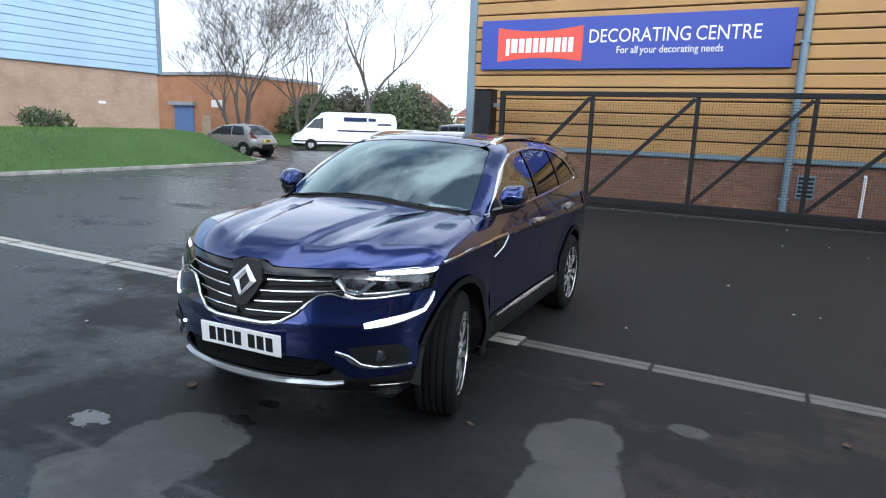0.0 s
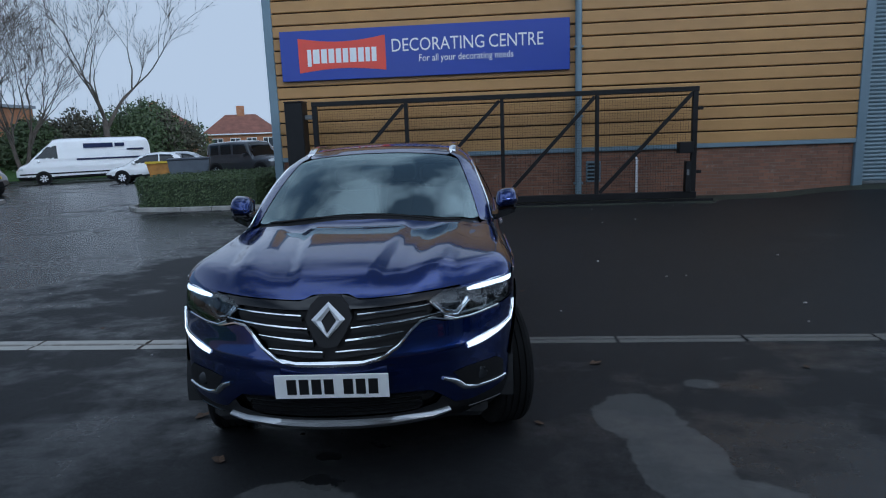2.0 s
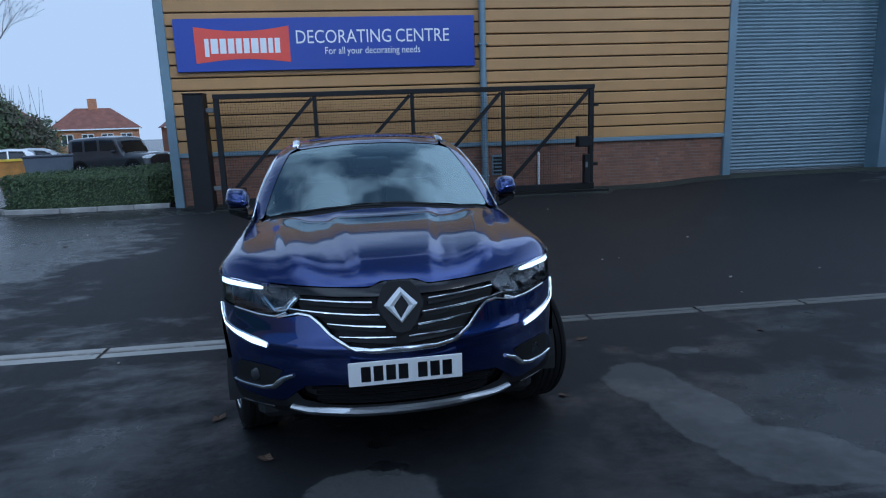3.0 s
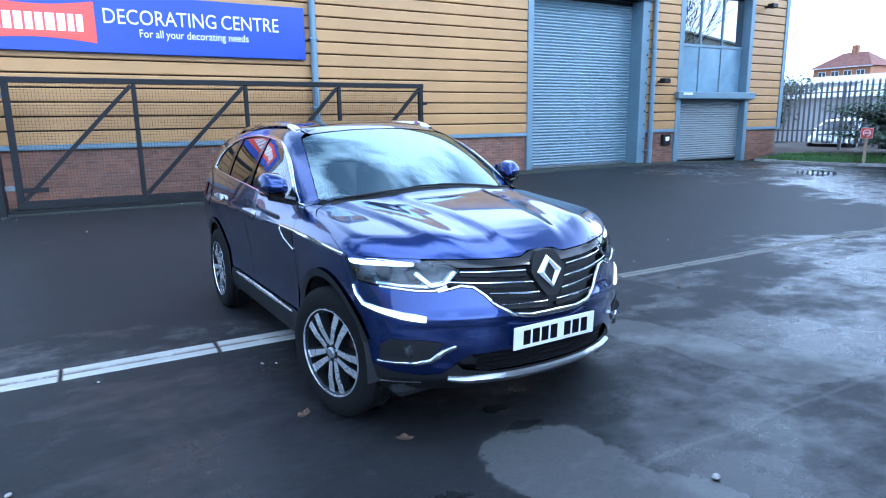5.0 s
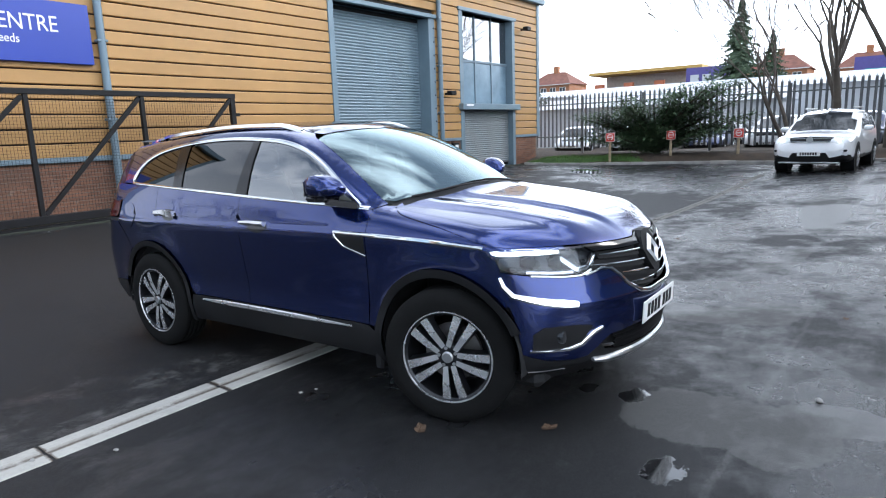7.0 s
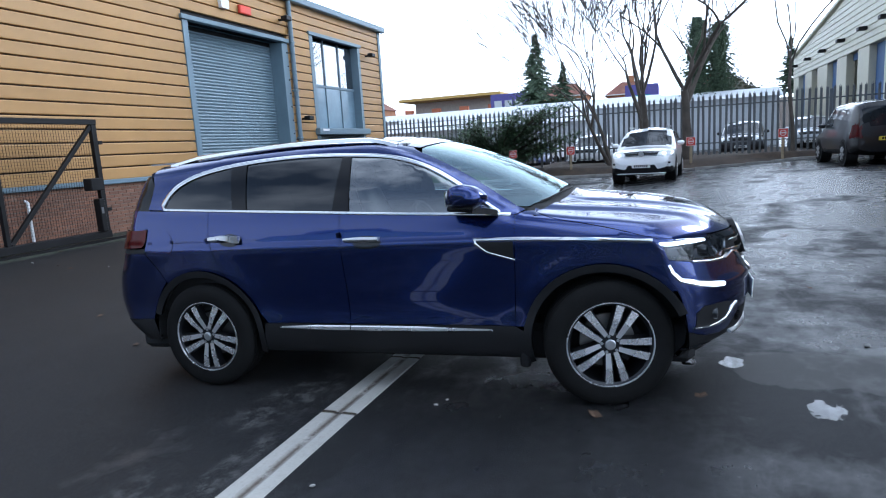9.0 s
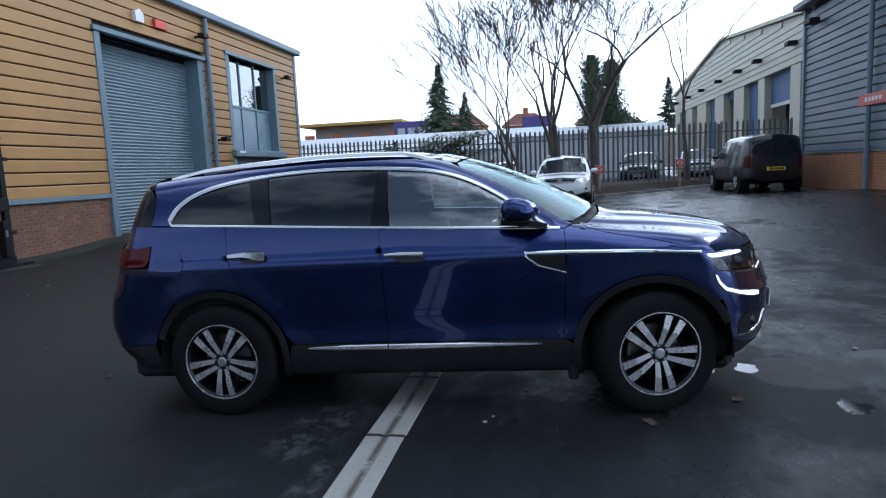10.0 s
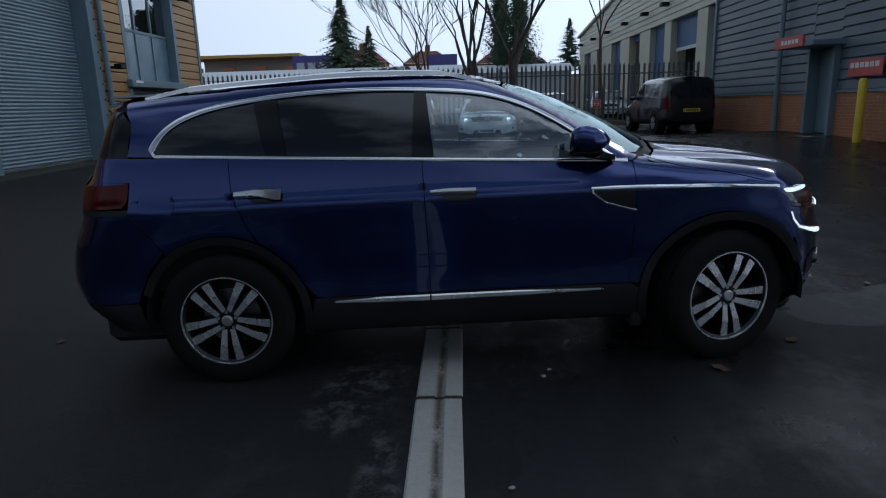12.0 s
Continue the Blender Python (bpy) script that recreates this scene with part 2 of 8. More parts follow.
CLAD = surface("ochre_cladding", (0.41, 0.230, 0.078), 0.5, vary=0.12, scale=0.8, grain=25, random_tint=0.05)
GREYBLUE = surface("grey_blue_trim", (0.16, 0.225, 0.27), 0.45, vary=0.12, scale=1.5)
SHUTTER = surface("grey_blue_shutter", (0.18, 0.245, 0.285), 0.45, vary=0.12, scale=0.7, grain=12)
SHUTTER_GREY = surface("grey_shutter", (0.24, 0.26, 0.27), 0.5, vary=0.12, scale=0.7)
SIGN_BLUE = surface("sign_blue", (0.022, 0.05, 0.33), 0.35, vary=0.05, scale=0.6)
SIGN_RED = surface("sign_red", (0.70, 0.065, 0.035), 0.35, vary=0.05)
WHITE_PAINT = surface("white_lettering", (0.82, 0.82, 0.82), 0.5, vary=0.03)
BLACK_STEEL = surface("black_painted_steel", (0.009, 0.009, 0.010), 0.5, vary=0.3, scale=4, spec=0.25)
STEEL_GALV = surface("galvanised_steel", (0.16, 0.168, 0.175), 0.5, metal=0.4, vary=0.2)
ROOF_GREY = surface("roof_sheet", (0.25, 0.27, 0.30), 0.5, vary=0.1)


# ---- mesh tools ----
def sstep(a, b, x):
    t = np.clip((x - a) / (b - a), 0.0, 1.0)
    return t * t * (3 - 2 * t)


DRAIN_Y = 4.578


def ground_z(x, y):
    """Height of the yard: a shallow valley along the drain, an apron at the shutters, falling to the north-west."""
    x, y = np.asarray(x, float), np.asarray(y, float)
    d = DRAIN_Y - y
    cross = np.where(d > 0, 0.34 * (1 - np.exp(-0.03 * np.maximum(d, 0) / 0.34)), -0.008 * np.minimum(np.maximum(-d, 0), 1.5) + 0.012 * np.clip(-d - 1.5, 0, 12))
    north = np.clip((y - 7) / 6, 0, 1)
    apron = sstep(4, 7, x) * (0.150 - 0.17 * sstep(10.5, 18, x)) * north
    w = np.clip(np.abs(d) / 9, 0, 1)
    rise = sstep(7 - 7 * w, 13 - 3 * w, x) * (0.12 + 0.18 * np.clip((d - 1) / 5, 0, 1) * (1 - 0.6 * sstep(11, 14, x))) * (1 - north)
    s = np.clip(-0.63 * x + 0.78 * y, -60, 90)
    fall = 0.016 * 3 * np.log1p(np.exp(np.clip((s - 20) / 3, -20, 30)))
    return cross + apron + rise - fall


def gz(x, y):
    return float(ground_z(x, y))


class Mesh:
    """Collects faces for one part."""

    def __init__(self):
        self.v, self.f = [], []

    def add(self, verts, faces):
        o = len(self.v)
        self.v += [tuple(p) for p in verts]
        self.f += [tuple(o + i for i in q) for q in faces]
        return self

    def box(self, x0, x1, y0, y1, z0, z1, c=0.0):
        """A box whose edges are cut off by c."""
        x0, x1, y0, y1, z0, z1 = min(x0, x1), max(x0, x1), min(y0, y1), max(y0, y1), min(z0, z1), max(z0, z1)
        if c <= 0:
            return self.add([(x, y, z) for z in (z0, z1) for x, y in ((x0, y0), (x1, y0), (x1, y1), (x0, y1))],
                            [(3, 2, 1, 0), (4, 5, 6, 7), (0, 1, 5, 4), (1, 2, 6, 5), (2, 3, 7, 6), (3, 0, 4, 7)])
        c = min(c, (x1 - x0) / 2.01, (y1 - y0) / 2.01, (z1 - z0) / 2.01)
        rings = []
        for z, k in ((z0, c), (z0 + c, 0), (z1 - c, 0), (z1, c)):
            a, b, p, q = x0 + k, x1 - k, y0 + k, y1 - k
            e = c if k == 0 else 0.3 * c
            rings += [(a + e, p, z), (b - e, p, z), (b, p + e, z), (b, q - e, z), (b - e, q, z), (a + e, q, z), (a, q - e, z), (a, p + e, z)]
        faces = [tuple(range(7, -1, -1)), tuple(range(24, 32))]
        for r in range(3):
            faces += [(r * 8 + i, r * 8 + (i + 1) % 8, r * 8 + 8 + (i + 1) % 8, r * 8 + 8 + i) for i in range(8)]
        return self.add(rings, faces)

    def tube(self, pts, radii, n=8, caps=True):
        """A tube along points, with a radius for each."""
        pts = [Vector(p) for p in pts]
        if not hasattr(radii, "__len__"):
            radii = [radii] * len(pts)
        vs, up = [], None
        for i, p in enumerate(pts):
            t = (pts[min(i + 1, len(pts) - 1)] - pts[max(i - 1, 0)]).normalized()
            if up is None:
                up = t.orthogonal().normalized()
            up = (up - t * up.dot(t)).normalized()
            w = t.cross(up)
            vs += [p + (up * math.cos(2 * math.pi * j / n) + w * math.sin(2 * math.pi * j / n)) * radii[i] for j in range(n)]
        fs = [(i * n + j, i * n + (j + 1) % n, (i + 1) * n + (j + 1) % n, (i + 1) * n + j) for i in range(len(pts) - 1) for j in range(n)]
        if caps:
            fs += [tuple(range(n - 1, -1, -1)), tuple((len(pts) - 1) * n + j for j in range(n))]
        return self.add(vs, fs)

    def bar(self, a, b, w, h):
        """A straight bar of rectangular section from a to b."""
        a, b = Vector(a), Vector(b)
        t = (b - a).normalized()
        s = t.cross(Vector((0, 0, 1)))
        s = Vector((1, 0, 0)) if s.length < 1e-3 else s.normalized()
        u = s.cross(t)
        vs = [p + s * (i * w / 2) + u * (j * h / 2) for p in (a, b) for i, j in ((-1, -1), (1, -1), (1, 1), (-1, 1))]
        return self.add(vs, [(3, 2, 1, 0), (4, 5, 6, 7), (0, 1, 5, 4), (1, 2, 6, 5), (2, 3, 7, 6), (3, 0, 4, 7)])

    def prism(self, poly, at, depth):
        """A flat outline pushed through a depth; at(p, d) gives the place."""
        n = len(poly)
        self.add([at(p, 0.0) for p in poly] + [at(p, depth) for p in poly],
                 [tuple(range(n)), tuple(range(2 * n - 1, n - 1, -1))] + [(i, i + n, (i + 1) % n + n, (i + 1) % n) for i in range(n)])
        return self

    def grid(self, us, vs, at):
        nu, nv = len(us), len(vs)
        return self.add([at(u, v) for u in us for v in vs], [(i * nv + j, (i + 1) * nv + j, (i + 1) * nv + j + 1, i * nv + j + 1) for i in range(nu - 1) for j in range(nv - 1)])

    def data(self, name, material, smooth=False):
        me = bpy.data.meshes.new(name)
        me.from_pydata(self.v, [], self.f)
        bm = bmesh.new()
        bm.from_mesh(me)
        bmesh.ops.recalc_face_normals(bm, faces=bm.faces)
        bm.to_mesh(me)
        bm.free()
        if smooth:
            me.shade_smooth()
            me.set_sharp_from_angle(angle=radians(smooth if smooth > 1 else 35))
        for m in material if isinstance(material, (list, tuple)) else [material]:
            me.materials.append(m)
        return me

    def part(self, name, material, parent=None, label="", smooth=False):
        ob = new(name, self.data(name, material, smooth))
        ob.parent = parent
        if label:
            ob["label"] = label
        return ob


def thing(name, label, category, m=None, group="", kind=""):
    """An empty that carries the parts of one thing."""
    ob = new(name)
    ob.empty_display_size = 0.2
    if m is not None:
        ob.matrix_world = m
    return tagged(ob, label, category, group, kind)


def text_part(name, words, size, material, parent, m, depth=0.004, label="", squeeze=1.0):
    cu = bpy.data.curves.new(name, "FONT")
    cu.body, cu.size, cu.extrude, cu.resolution_u = words, size, depth, 3
    cu.align_x, cu.align_y = "LEFT", "BOTTOM_BASELINE"
    tmp = bpy.data.objects.new(name, cu)
    scene.collection.objects.link(tmp)
    bpy.context.view_layer.update()
    me = bpy.data.meshes.new_from_object(tmp)
    bpy.data.objects.remove(tmp)
    me.materials.clear()
    me.materials.append(material)
    me.transform(Matrix.Diagonal((squeeze, 1, 1, 1)))
    ob = new(name, me)
    ob.parent, ob.matrix_basis = parent, m
    if label:
        ob["label"] = label
    return ob


def words_line(words, size, material, parent, x, y, z, width, label):
    """A line of lettering, one part a word, fitted to a width along x on a wall that faces -y."""
    up, made, run = Matrix.Rotation(radians(90), 4, "X"), [], 0.0
    for w in words.split():
        ob = text_part("lettering", w, size, material, parent, Matrix(), label=label)
        made.append((ob, run))
        run += max(v.co.x for v in ob.data.vertices) + size * 0.27
    k = width / (run - size * 0.27)
    for ob, r in made:
        ob.data.transform(Matrix.Diagonal((k, 1, 1, 1)))
        ob.matrix_basis = Matrix.Translation((x + r * k, y, z)) @ up


# ---- ground ----
def ground():
    near = np.arange(-30, 30.01, 0.4)
    far = np.array([32, 35, 40, 46, 54, 65, 80, 110, 170, 300, 700])
    ax = np.concatenate([-far[::-1], near, far])
    g = Mesh()
    gx, gy = np.meshgrid(ax, ax, indexing="ij")
    z = ground_z(gx, gy)
    n = len(ax)
    g.v = list(zip(gx.ravel().tolist(), gy.ravel().tolist(), z.ravel().tolist()))
    g.f = [(i * n + j, (i + 1) * n + j, (i + 1) * n + j + 1, i * n + j + 1) for i in range(n - 1) for j in range(n - 1)]
    return tagged(g.part("ground", ASPHALT, smooth=60), "damp dark asphalt yard with pale worn repairs", "ground", kind="structure")


ground()

# ---- the ochre clad building ----
WALL_Y, BX0, BX1, EAVES, PLINTH = 14.25, -6.55, 17.85, 6.45, 1.22
SH_X0, SH_X1, SH_TOP = 6.5, 10.75, 5.0
WI_X0, WI_X1, WI_TOP, WI_SILL = 12.4, 16.05, 5.5, 2.36


def clad_board(length, pitch, name):
    """One horizontal cladding board: a shallow tray with a shadow groove below."""
    m = Mesh()
    prof = [(0.045, 0.0), (-0.030, 0.0), (-0.038, 0.008), (-0.040, 0.02), (-0.040, pitch - 0.05), (-0.030, pitch - 0.030), (0.045, pitch - 0.024)]
    n = len(prof)
    vs = [(x, y, z) for x in (0.0, length) for y, z in prof]
    return m.add(vs, [(i, i + 1, n + i + 1, n + i) for i in range(n - 1)] + [tuple(range(n)), tuple(range(2 * n - 1, n - 1, -1))])


def wall_south():
    root = thing("wall_south", "ochre horizontal cladding wall over a red brick plinth", "wall", kind="structure")
    y0, y1 = WALL_Y, WALL_Y + 0.30
    spans = [(BX0, SH_X0), (SH_X1 + 0.3, WI_X0), (WI_X1, BX1)]
    core = Mesh()
    for a, b in spans:
        core.box(a, b, y0 + 0.05, y1, PLINTH, EAVES)
    core.box(SH_X0, SH_X1 + 0.3, y0 + 0.05, y1, SH_TOP + 0.1, EAVES)
    core.box(WI_X0, WI_X1, y0 + 0.05, y1, WI_TOP + 0.05, EAVES)
    # core coloured black to deepen the shade in the gaps between boards
    core.part("wall_core", BLACK_STEEL, root)
    pl = Mesh()
    for a, b in spans:
        pl.box(a, b, y0 + 0.02, y1, -0.4, PLINTH)
    pl.part("plinth_mortar", MORTAR, root, "grey mortar behind the plinth bricks")
    tr = Mesh()
    for a, b in spans:
        tr.box(a, b, y0 - 0.06, y0 + 0.05, PLINTH - 0.03, PLINTH + 0.07, 0.01)
    tr.part("flashing", GREYBLUE, root, "grey blue metal flashing")
    return root


SOUTH = wall_south()


def shell():
    """The rest of the building: side and back walls and the roof."""
    for nm, x in (("wall_west", BX0), ("wall_east", BX1)):
        w = thing(nm, "ochre clad side wall over brick plinth", "wall", kind="structure")
        xa, xb = (x, x + 0.3) if nm == "wall_west" else (x - 0.3, x)
        Mesh().box(xa, xb, WALL_Y + 0.3, 40, PLINTH, EAVES).part("cladding_panel", CLAD, w)
        Mesh().box(xa + 0.02, xb - 0.02, WALL_Y + 0.3, 40, -1.2, PLINTH).part("brick_plinth", BRICK, w)
    w = thing("wall_north", "plain ochre clad back wall", "wall", kind="structure")
    Mesh().box(BX0, BX1, 40, 40.3, -1.2, EAVES).part("cladding_panel", CLAD, w)
    r = thing("roof", "low pitched grey sheet roof with blue grey gutter", "roof", kind="structure")
    ridge = Mesh()
    mid = (WALL_Y + 40) / 2
    ridge.add([(x, y, z) for x in (BX0 - 0.15, BX1 + 0.25) for y, z in ((WALL_Y - 0.1, EAVES + 0.08), (mid, EAVES + 1.3), (40.4, EAVES + 0.08), (40.4, EAVES), (mid, EAVES + 1.2), (WALL_Y - 0.1, EAVES))],
              [(0, 1, 7, 6), (1, 2, 8, 7), (2, 3, 9, 8), (3, 4, 10, 9), (4, 5, 11, 10), (5, 0, 6, 11), (0, 5, 4, 1), (1, 4, 3, 2), (6, 7, 10, 11), (7, 8, 9, 10)])
    ridge.part("roof_sheet", ROOF_GREY, r)
    Mesh().box(BX0 - 0.15, BX1 + 0.3, WALL_Y - 0.24, WALL_Y - 0.02, EAVES - 0.06, EAVES + 0.16, 0.03).part("gutter", GREYBLUE, r, "grey blue box gutter")
    for x in (BX0, BX1):
        t = Mesh().box(x - 0.11, x + 0.09, WALL_Y - 0.075, WALL_Y + 0.12, gz(x, WALL_Y) - 0.1 if x < 0 else PLINTH - 0.03, EAVES - 0.02, 0.012)
        t.part("corner_trim", GREYBLUE, SOUTH, "grey blue corner flashing")


shell()


# ---- fittings of the ochre building ----
def roller_door(name, label, x0, x1, y, z0, z1, slat, material, kind_of="roller shutter"):
    root = thing(name, label, kind_of, kind="structure")
    n = int((z1 - z0) / slat)
    m = Mesh()
    prof = [(0.0, 0.0), (-0.018, 0.25), (-0.026, 0.5), (-0.018, 0.75), (0.0, 0.97), (0.006, 1.0)]
    k = len(prof)
    m.add([(x, py * 1.0, pz * slat) for x in (0.0, x1 - x0) for py, pz in prof], [(i, i + 1, k + i + 1, k + i) for i in range(k - 1)])
    me = m.data("slat", material, 40)
    for i in range(n):
        ob = new("slat", me)
        ob.parent, ob.location = root, (x0, y, z1 - (i + 1) * slat)
    base = z1 - n * slat
    Mesh().box(x0, x1, y - 0.03, y + 0.02, z0 - 0.02, base, 0.008).part("bottom_rail", STEEL_GALV, root, "bare galvanised bottom rail")
    Mesh().box(x0, x1, y + 0.03, y + 0.06, z0 - 0.1, z1).part("backing", BLACK_STEEL, root)
    return root


roller_door("roller_shutter_1", "tall grey blue steel roller shutter, closed", SH_X0 + 0.16, SH_X1, WALL_Y + 0.42, 0.24, SH_TOP, 0.087, SHUTTER)


def shutter_frame():
    root = thing("shutter_surround", "grey blue pressed metal surround of the loading door", "door frame", kind="structure")
    g0 = 0.1
    Mesh().box(SH_X0 - 0.04, SH_X0 + 0.16, WALL_Y - 0.07, WALL_Y + 0.45, g0, SH_TOP + 0.1, 0.012).part("jamb", GREYBLUE, root)
    Mesh().box(SH_X1, SH_X1 + 0.32, WALL_Y - 0.05, WALL_Y + 0.45, g0, SH_TOP + 0.1, 0.012).part("jamb", GREYBLUE, root)
    Mesh().box(SH_X0 - 0.10, SH_X1 + 0.34, WALL_Y - 0.12, WALL_Y + 0.45, SH_TOP + 0.1, SH_TOP + 0.22, 0.012).part("head", GREYBLUE, root)
    Mesh().box(SH_X0, SH_X1, WALL_Y + 0.40, WALL_Y + 0.46, SH_TOP - 0.02, SH_TOP + 0.12).part("curtain_hood", BLACK_STEEL, root)
    bolts = Mesh()
    for z in np.arange(0.6, 4.9, 0.42):
        bolts.tube([(SH_X1 + 0.24, WALL_Y - 0.05, z), (SH_X1 + 0.24, WALL_Y - 0.068, z)], 0.022, 6)
    bolts.part("bolt", BLACK_STEEL, root)


shutter_frame()

PANE_UP = glass_material("window_glass", (0.55, 0.6, 0.62), 0.02, 0.25)
PANE_LOW = surface("blue_grey_film_panel", (0.20, 0.29, 0.36), 0.16, vary=0.25, scale=1.2, spec=0.8)
# the room's dimness, put into the colour of a flat sheet
ROOM_SHADE = surface("dim_room_shade", (0.10, 0.11, 0.12), 0.9, vary=0.4, scale=1.0)


def office_window():
    y = WALL_Y
    root = thing("window_1", "grey blue framed window, clear panes above filmed panes", "window", kind="structure")
    xa, xb, zm = WI_X0 + 0.22, WI_X1 - 0.2, 3.95
    for x0, x1 in ((WI_X0, xa), (xb, WI_X1)):
        Mesh().box(x0, x1, y - 0.055, y + 0.34, 0.12, WI_TOP + 0.05, 0.01).part("jamb", GREYBLUE, root)
    Mesh().box(WI_X0 - 0.05, WI_X1 + 0.05, y - 0.10, y + 0.34, WI_TOP + 0.05, WI_TOP + 0.17, 0.01).part("head", GREYBLUE, root)
    Mesh().box(WI_X0 - 0.08, WI_X1 + 0.12, y - 0.22, y + 0.32, WI_SILL - 0.12, WI_SILL + 0.10, 0.02).part("window_sill", GREYBLUE, root, "deep grey blue sill box")
    Mesh().box(WI_X0 + 0.12, WI_X0 + 0.55, y - 0.226, y - 0.222, WI_SILL, WI_SILL + 0.07).part("label_plate", WHITE_PAINT, root, "small white label")
    w = (xb - xa) / 3
    fr = Mesh()
    fr.box(xa, xb, y + 0.20, y + 0.27, zm - 0.045, zm + 0.045, 0.01)
    fr.part("transom", GREYBLUE, root)
    for i in range(1, 3):
        Mesh().box(xa + i * w - 0.035, xa + i * w + 0.035, y + 0.195, y + 0.265, WI_SILL + 0.10, WI_TOP + 0.05, 0.008).part("mullion", GREYBLUE, root)
    for i in range(3):
        Mesh().box(xa + i * w + 0.035, xa + (i + 1) * w - 0.035, y + 0.235, y + 0.243, zm + 0.045, WI_TOP + 0.05).part("pane", PANE_UP, root)
        Mesh().box(xa + i * w + 0.035, xa + (i + 1) * w - 0.035, y + 0.232, y + 0.243, WI_SILL + 0.10, zm - 0.045).part("filmed_pane", PANE_LOW, root, "pale blue filmed pane")
    Mesh().box(xa - 0.1, xb + 0.1, y + 1.6, y + 1.65, 2.2, 5.7).part("room_back", ROOM_SHADE, root, "dark sheet for the dim room behind the glass")
    roller_door("roller_shutter_2", "low grey steel roller shutter, closed", xa, xb, y + 0.18, 0.26, WI_SILL - 0.12, 0.075, SHUTTER_GREY)


office_window()


def downpipe(x, z0, z1):
    root = thing("downpipe", "grey blue rainwater downpipe fixed to the cladding", "downpipe", group="downpipes")
    Mesh().tube([(x, WALL_Y - 0.13, z0), (x, WALL_Y - 0.13, z1)], 0.075, 12).part("pipe", GREYBLUE, root, smooth=50)
    for z in np.arange(z0 + 0.4, z1, 1.5):
        Mesh().box(x - 0.10, x + 0.10, WALL_Y - 0.20, WALL_Y - 0.02, z, z + 0.05, 0.01).part("bracket", GREYBLUE, root)


downpipe(0.43, gz(0.43, WALL_Y) - 0.02, EAVES - 0.06)
downpipe(SH_X1 + 0.46, gz(11, WALL_Y) - 0.02, EAVES - 0.06)


def sign_board():
    root = thing("shop_sign", "long blue fascia sign with red logo panel and white lettering", "sign")
    x0, x1, z0, z1, y = -6.28, 0.24, 3.02, 4.12, WALL_Y - 0.12
    Mesh().box(x0, x1, y - 0.02, y + 0.08, z0, z1, 0.008).part("board", SIGN_BLUE, root)
    def flat(p, d):
        return (p[0], y - 0.022 - d, p[1])
    xa, xb, za, zb = -5.86, -3.86, 3.24, 3.90
    n = 14
    top = [(xa + (xb - xa) * i / n, zb + 0.05 - 0.10 * math.sin(math.pi * i / n)) for i in range(n + 1)]
    low = [(xa + (xb - xa) * i / n, za - 0.05 + 0.08 * math.sin(math.pi * i / n)) for i in range(n, -1, -1)]
    Mesh().prism(top + low, flat, 0.006).part("logo_panel", SIGN_RED, root, "red bow shaped logo panel")
    # the maker's word, as plain white strokes
    xs = xa + 0.2
    for i, w in enumerate((0.13, 0.19, 0.17, 0.17, 0.16, 0.16, 0.19, 0.17, 0.14, 0.15)):
        lo = 3.39 if i else 3.33
        Mesh().prism([(xs, lo), (xs + w - 0.04, lo), (xs + w - 0.035, 3.70), (xs + 0.005, 3.70)], lambda p, d: (p[0], y - 0.029 - d, p[1]), 0.004).part("logo_bar", WHITE_PAINT, root, "plain white bar")
        xs += w
    words_line("DECORATING CENTRE", 0.40, WHITE_PAINT, root, -3.74, y - 0.026, 3.575, 3.40, "white capital lettering")
    words_line("For all your decorating needs", 0.215, WHITE_PAINT, root, -3.12, y - 0.026, 3.34, 2.12, "small white lettering")


sign_board()


def wire_mesh(parent, x0, x1, z0, z1, y, pitch):
    m = Mesh()
    for x in np.arange(x0, x1, pitch):
        m.box(x, x + 0.004, y, y + 0.004, z0, z1)
    for z in np.arange(z0, z1, pitch):
        m.box(x0, x1, y, y + 0.004, z, z + 0.004)
    return tagged(m.part("wire_mesh", BLACK_STEEL, parent, "fine black weld mesh"), kind="stuff")


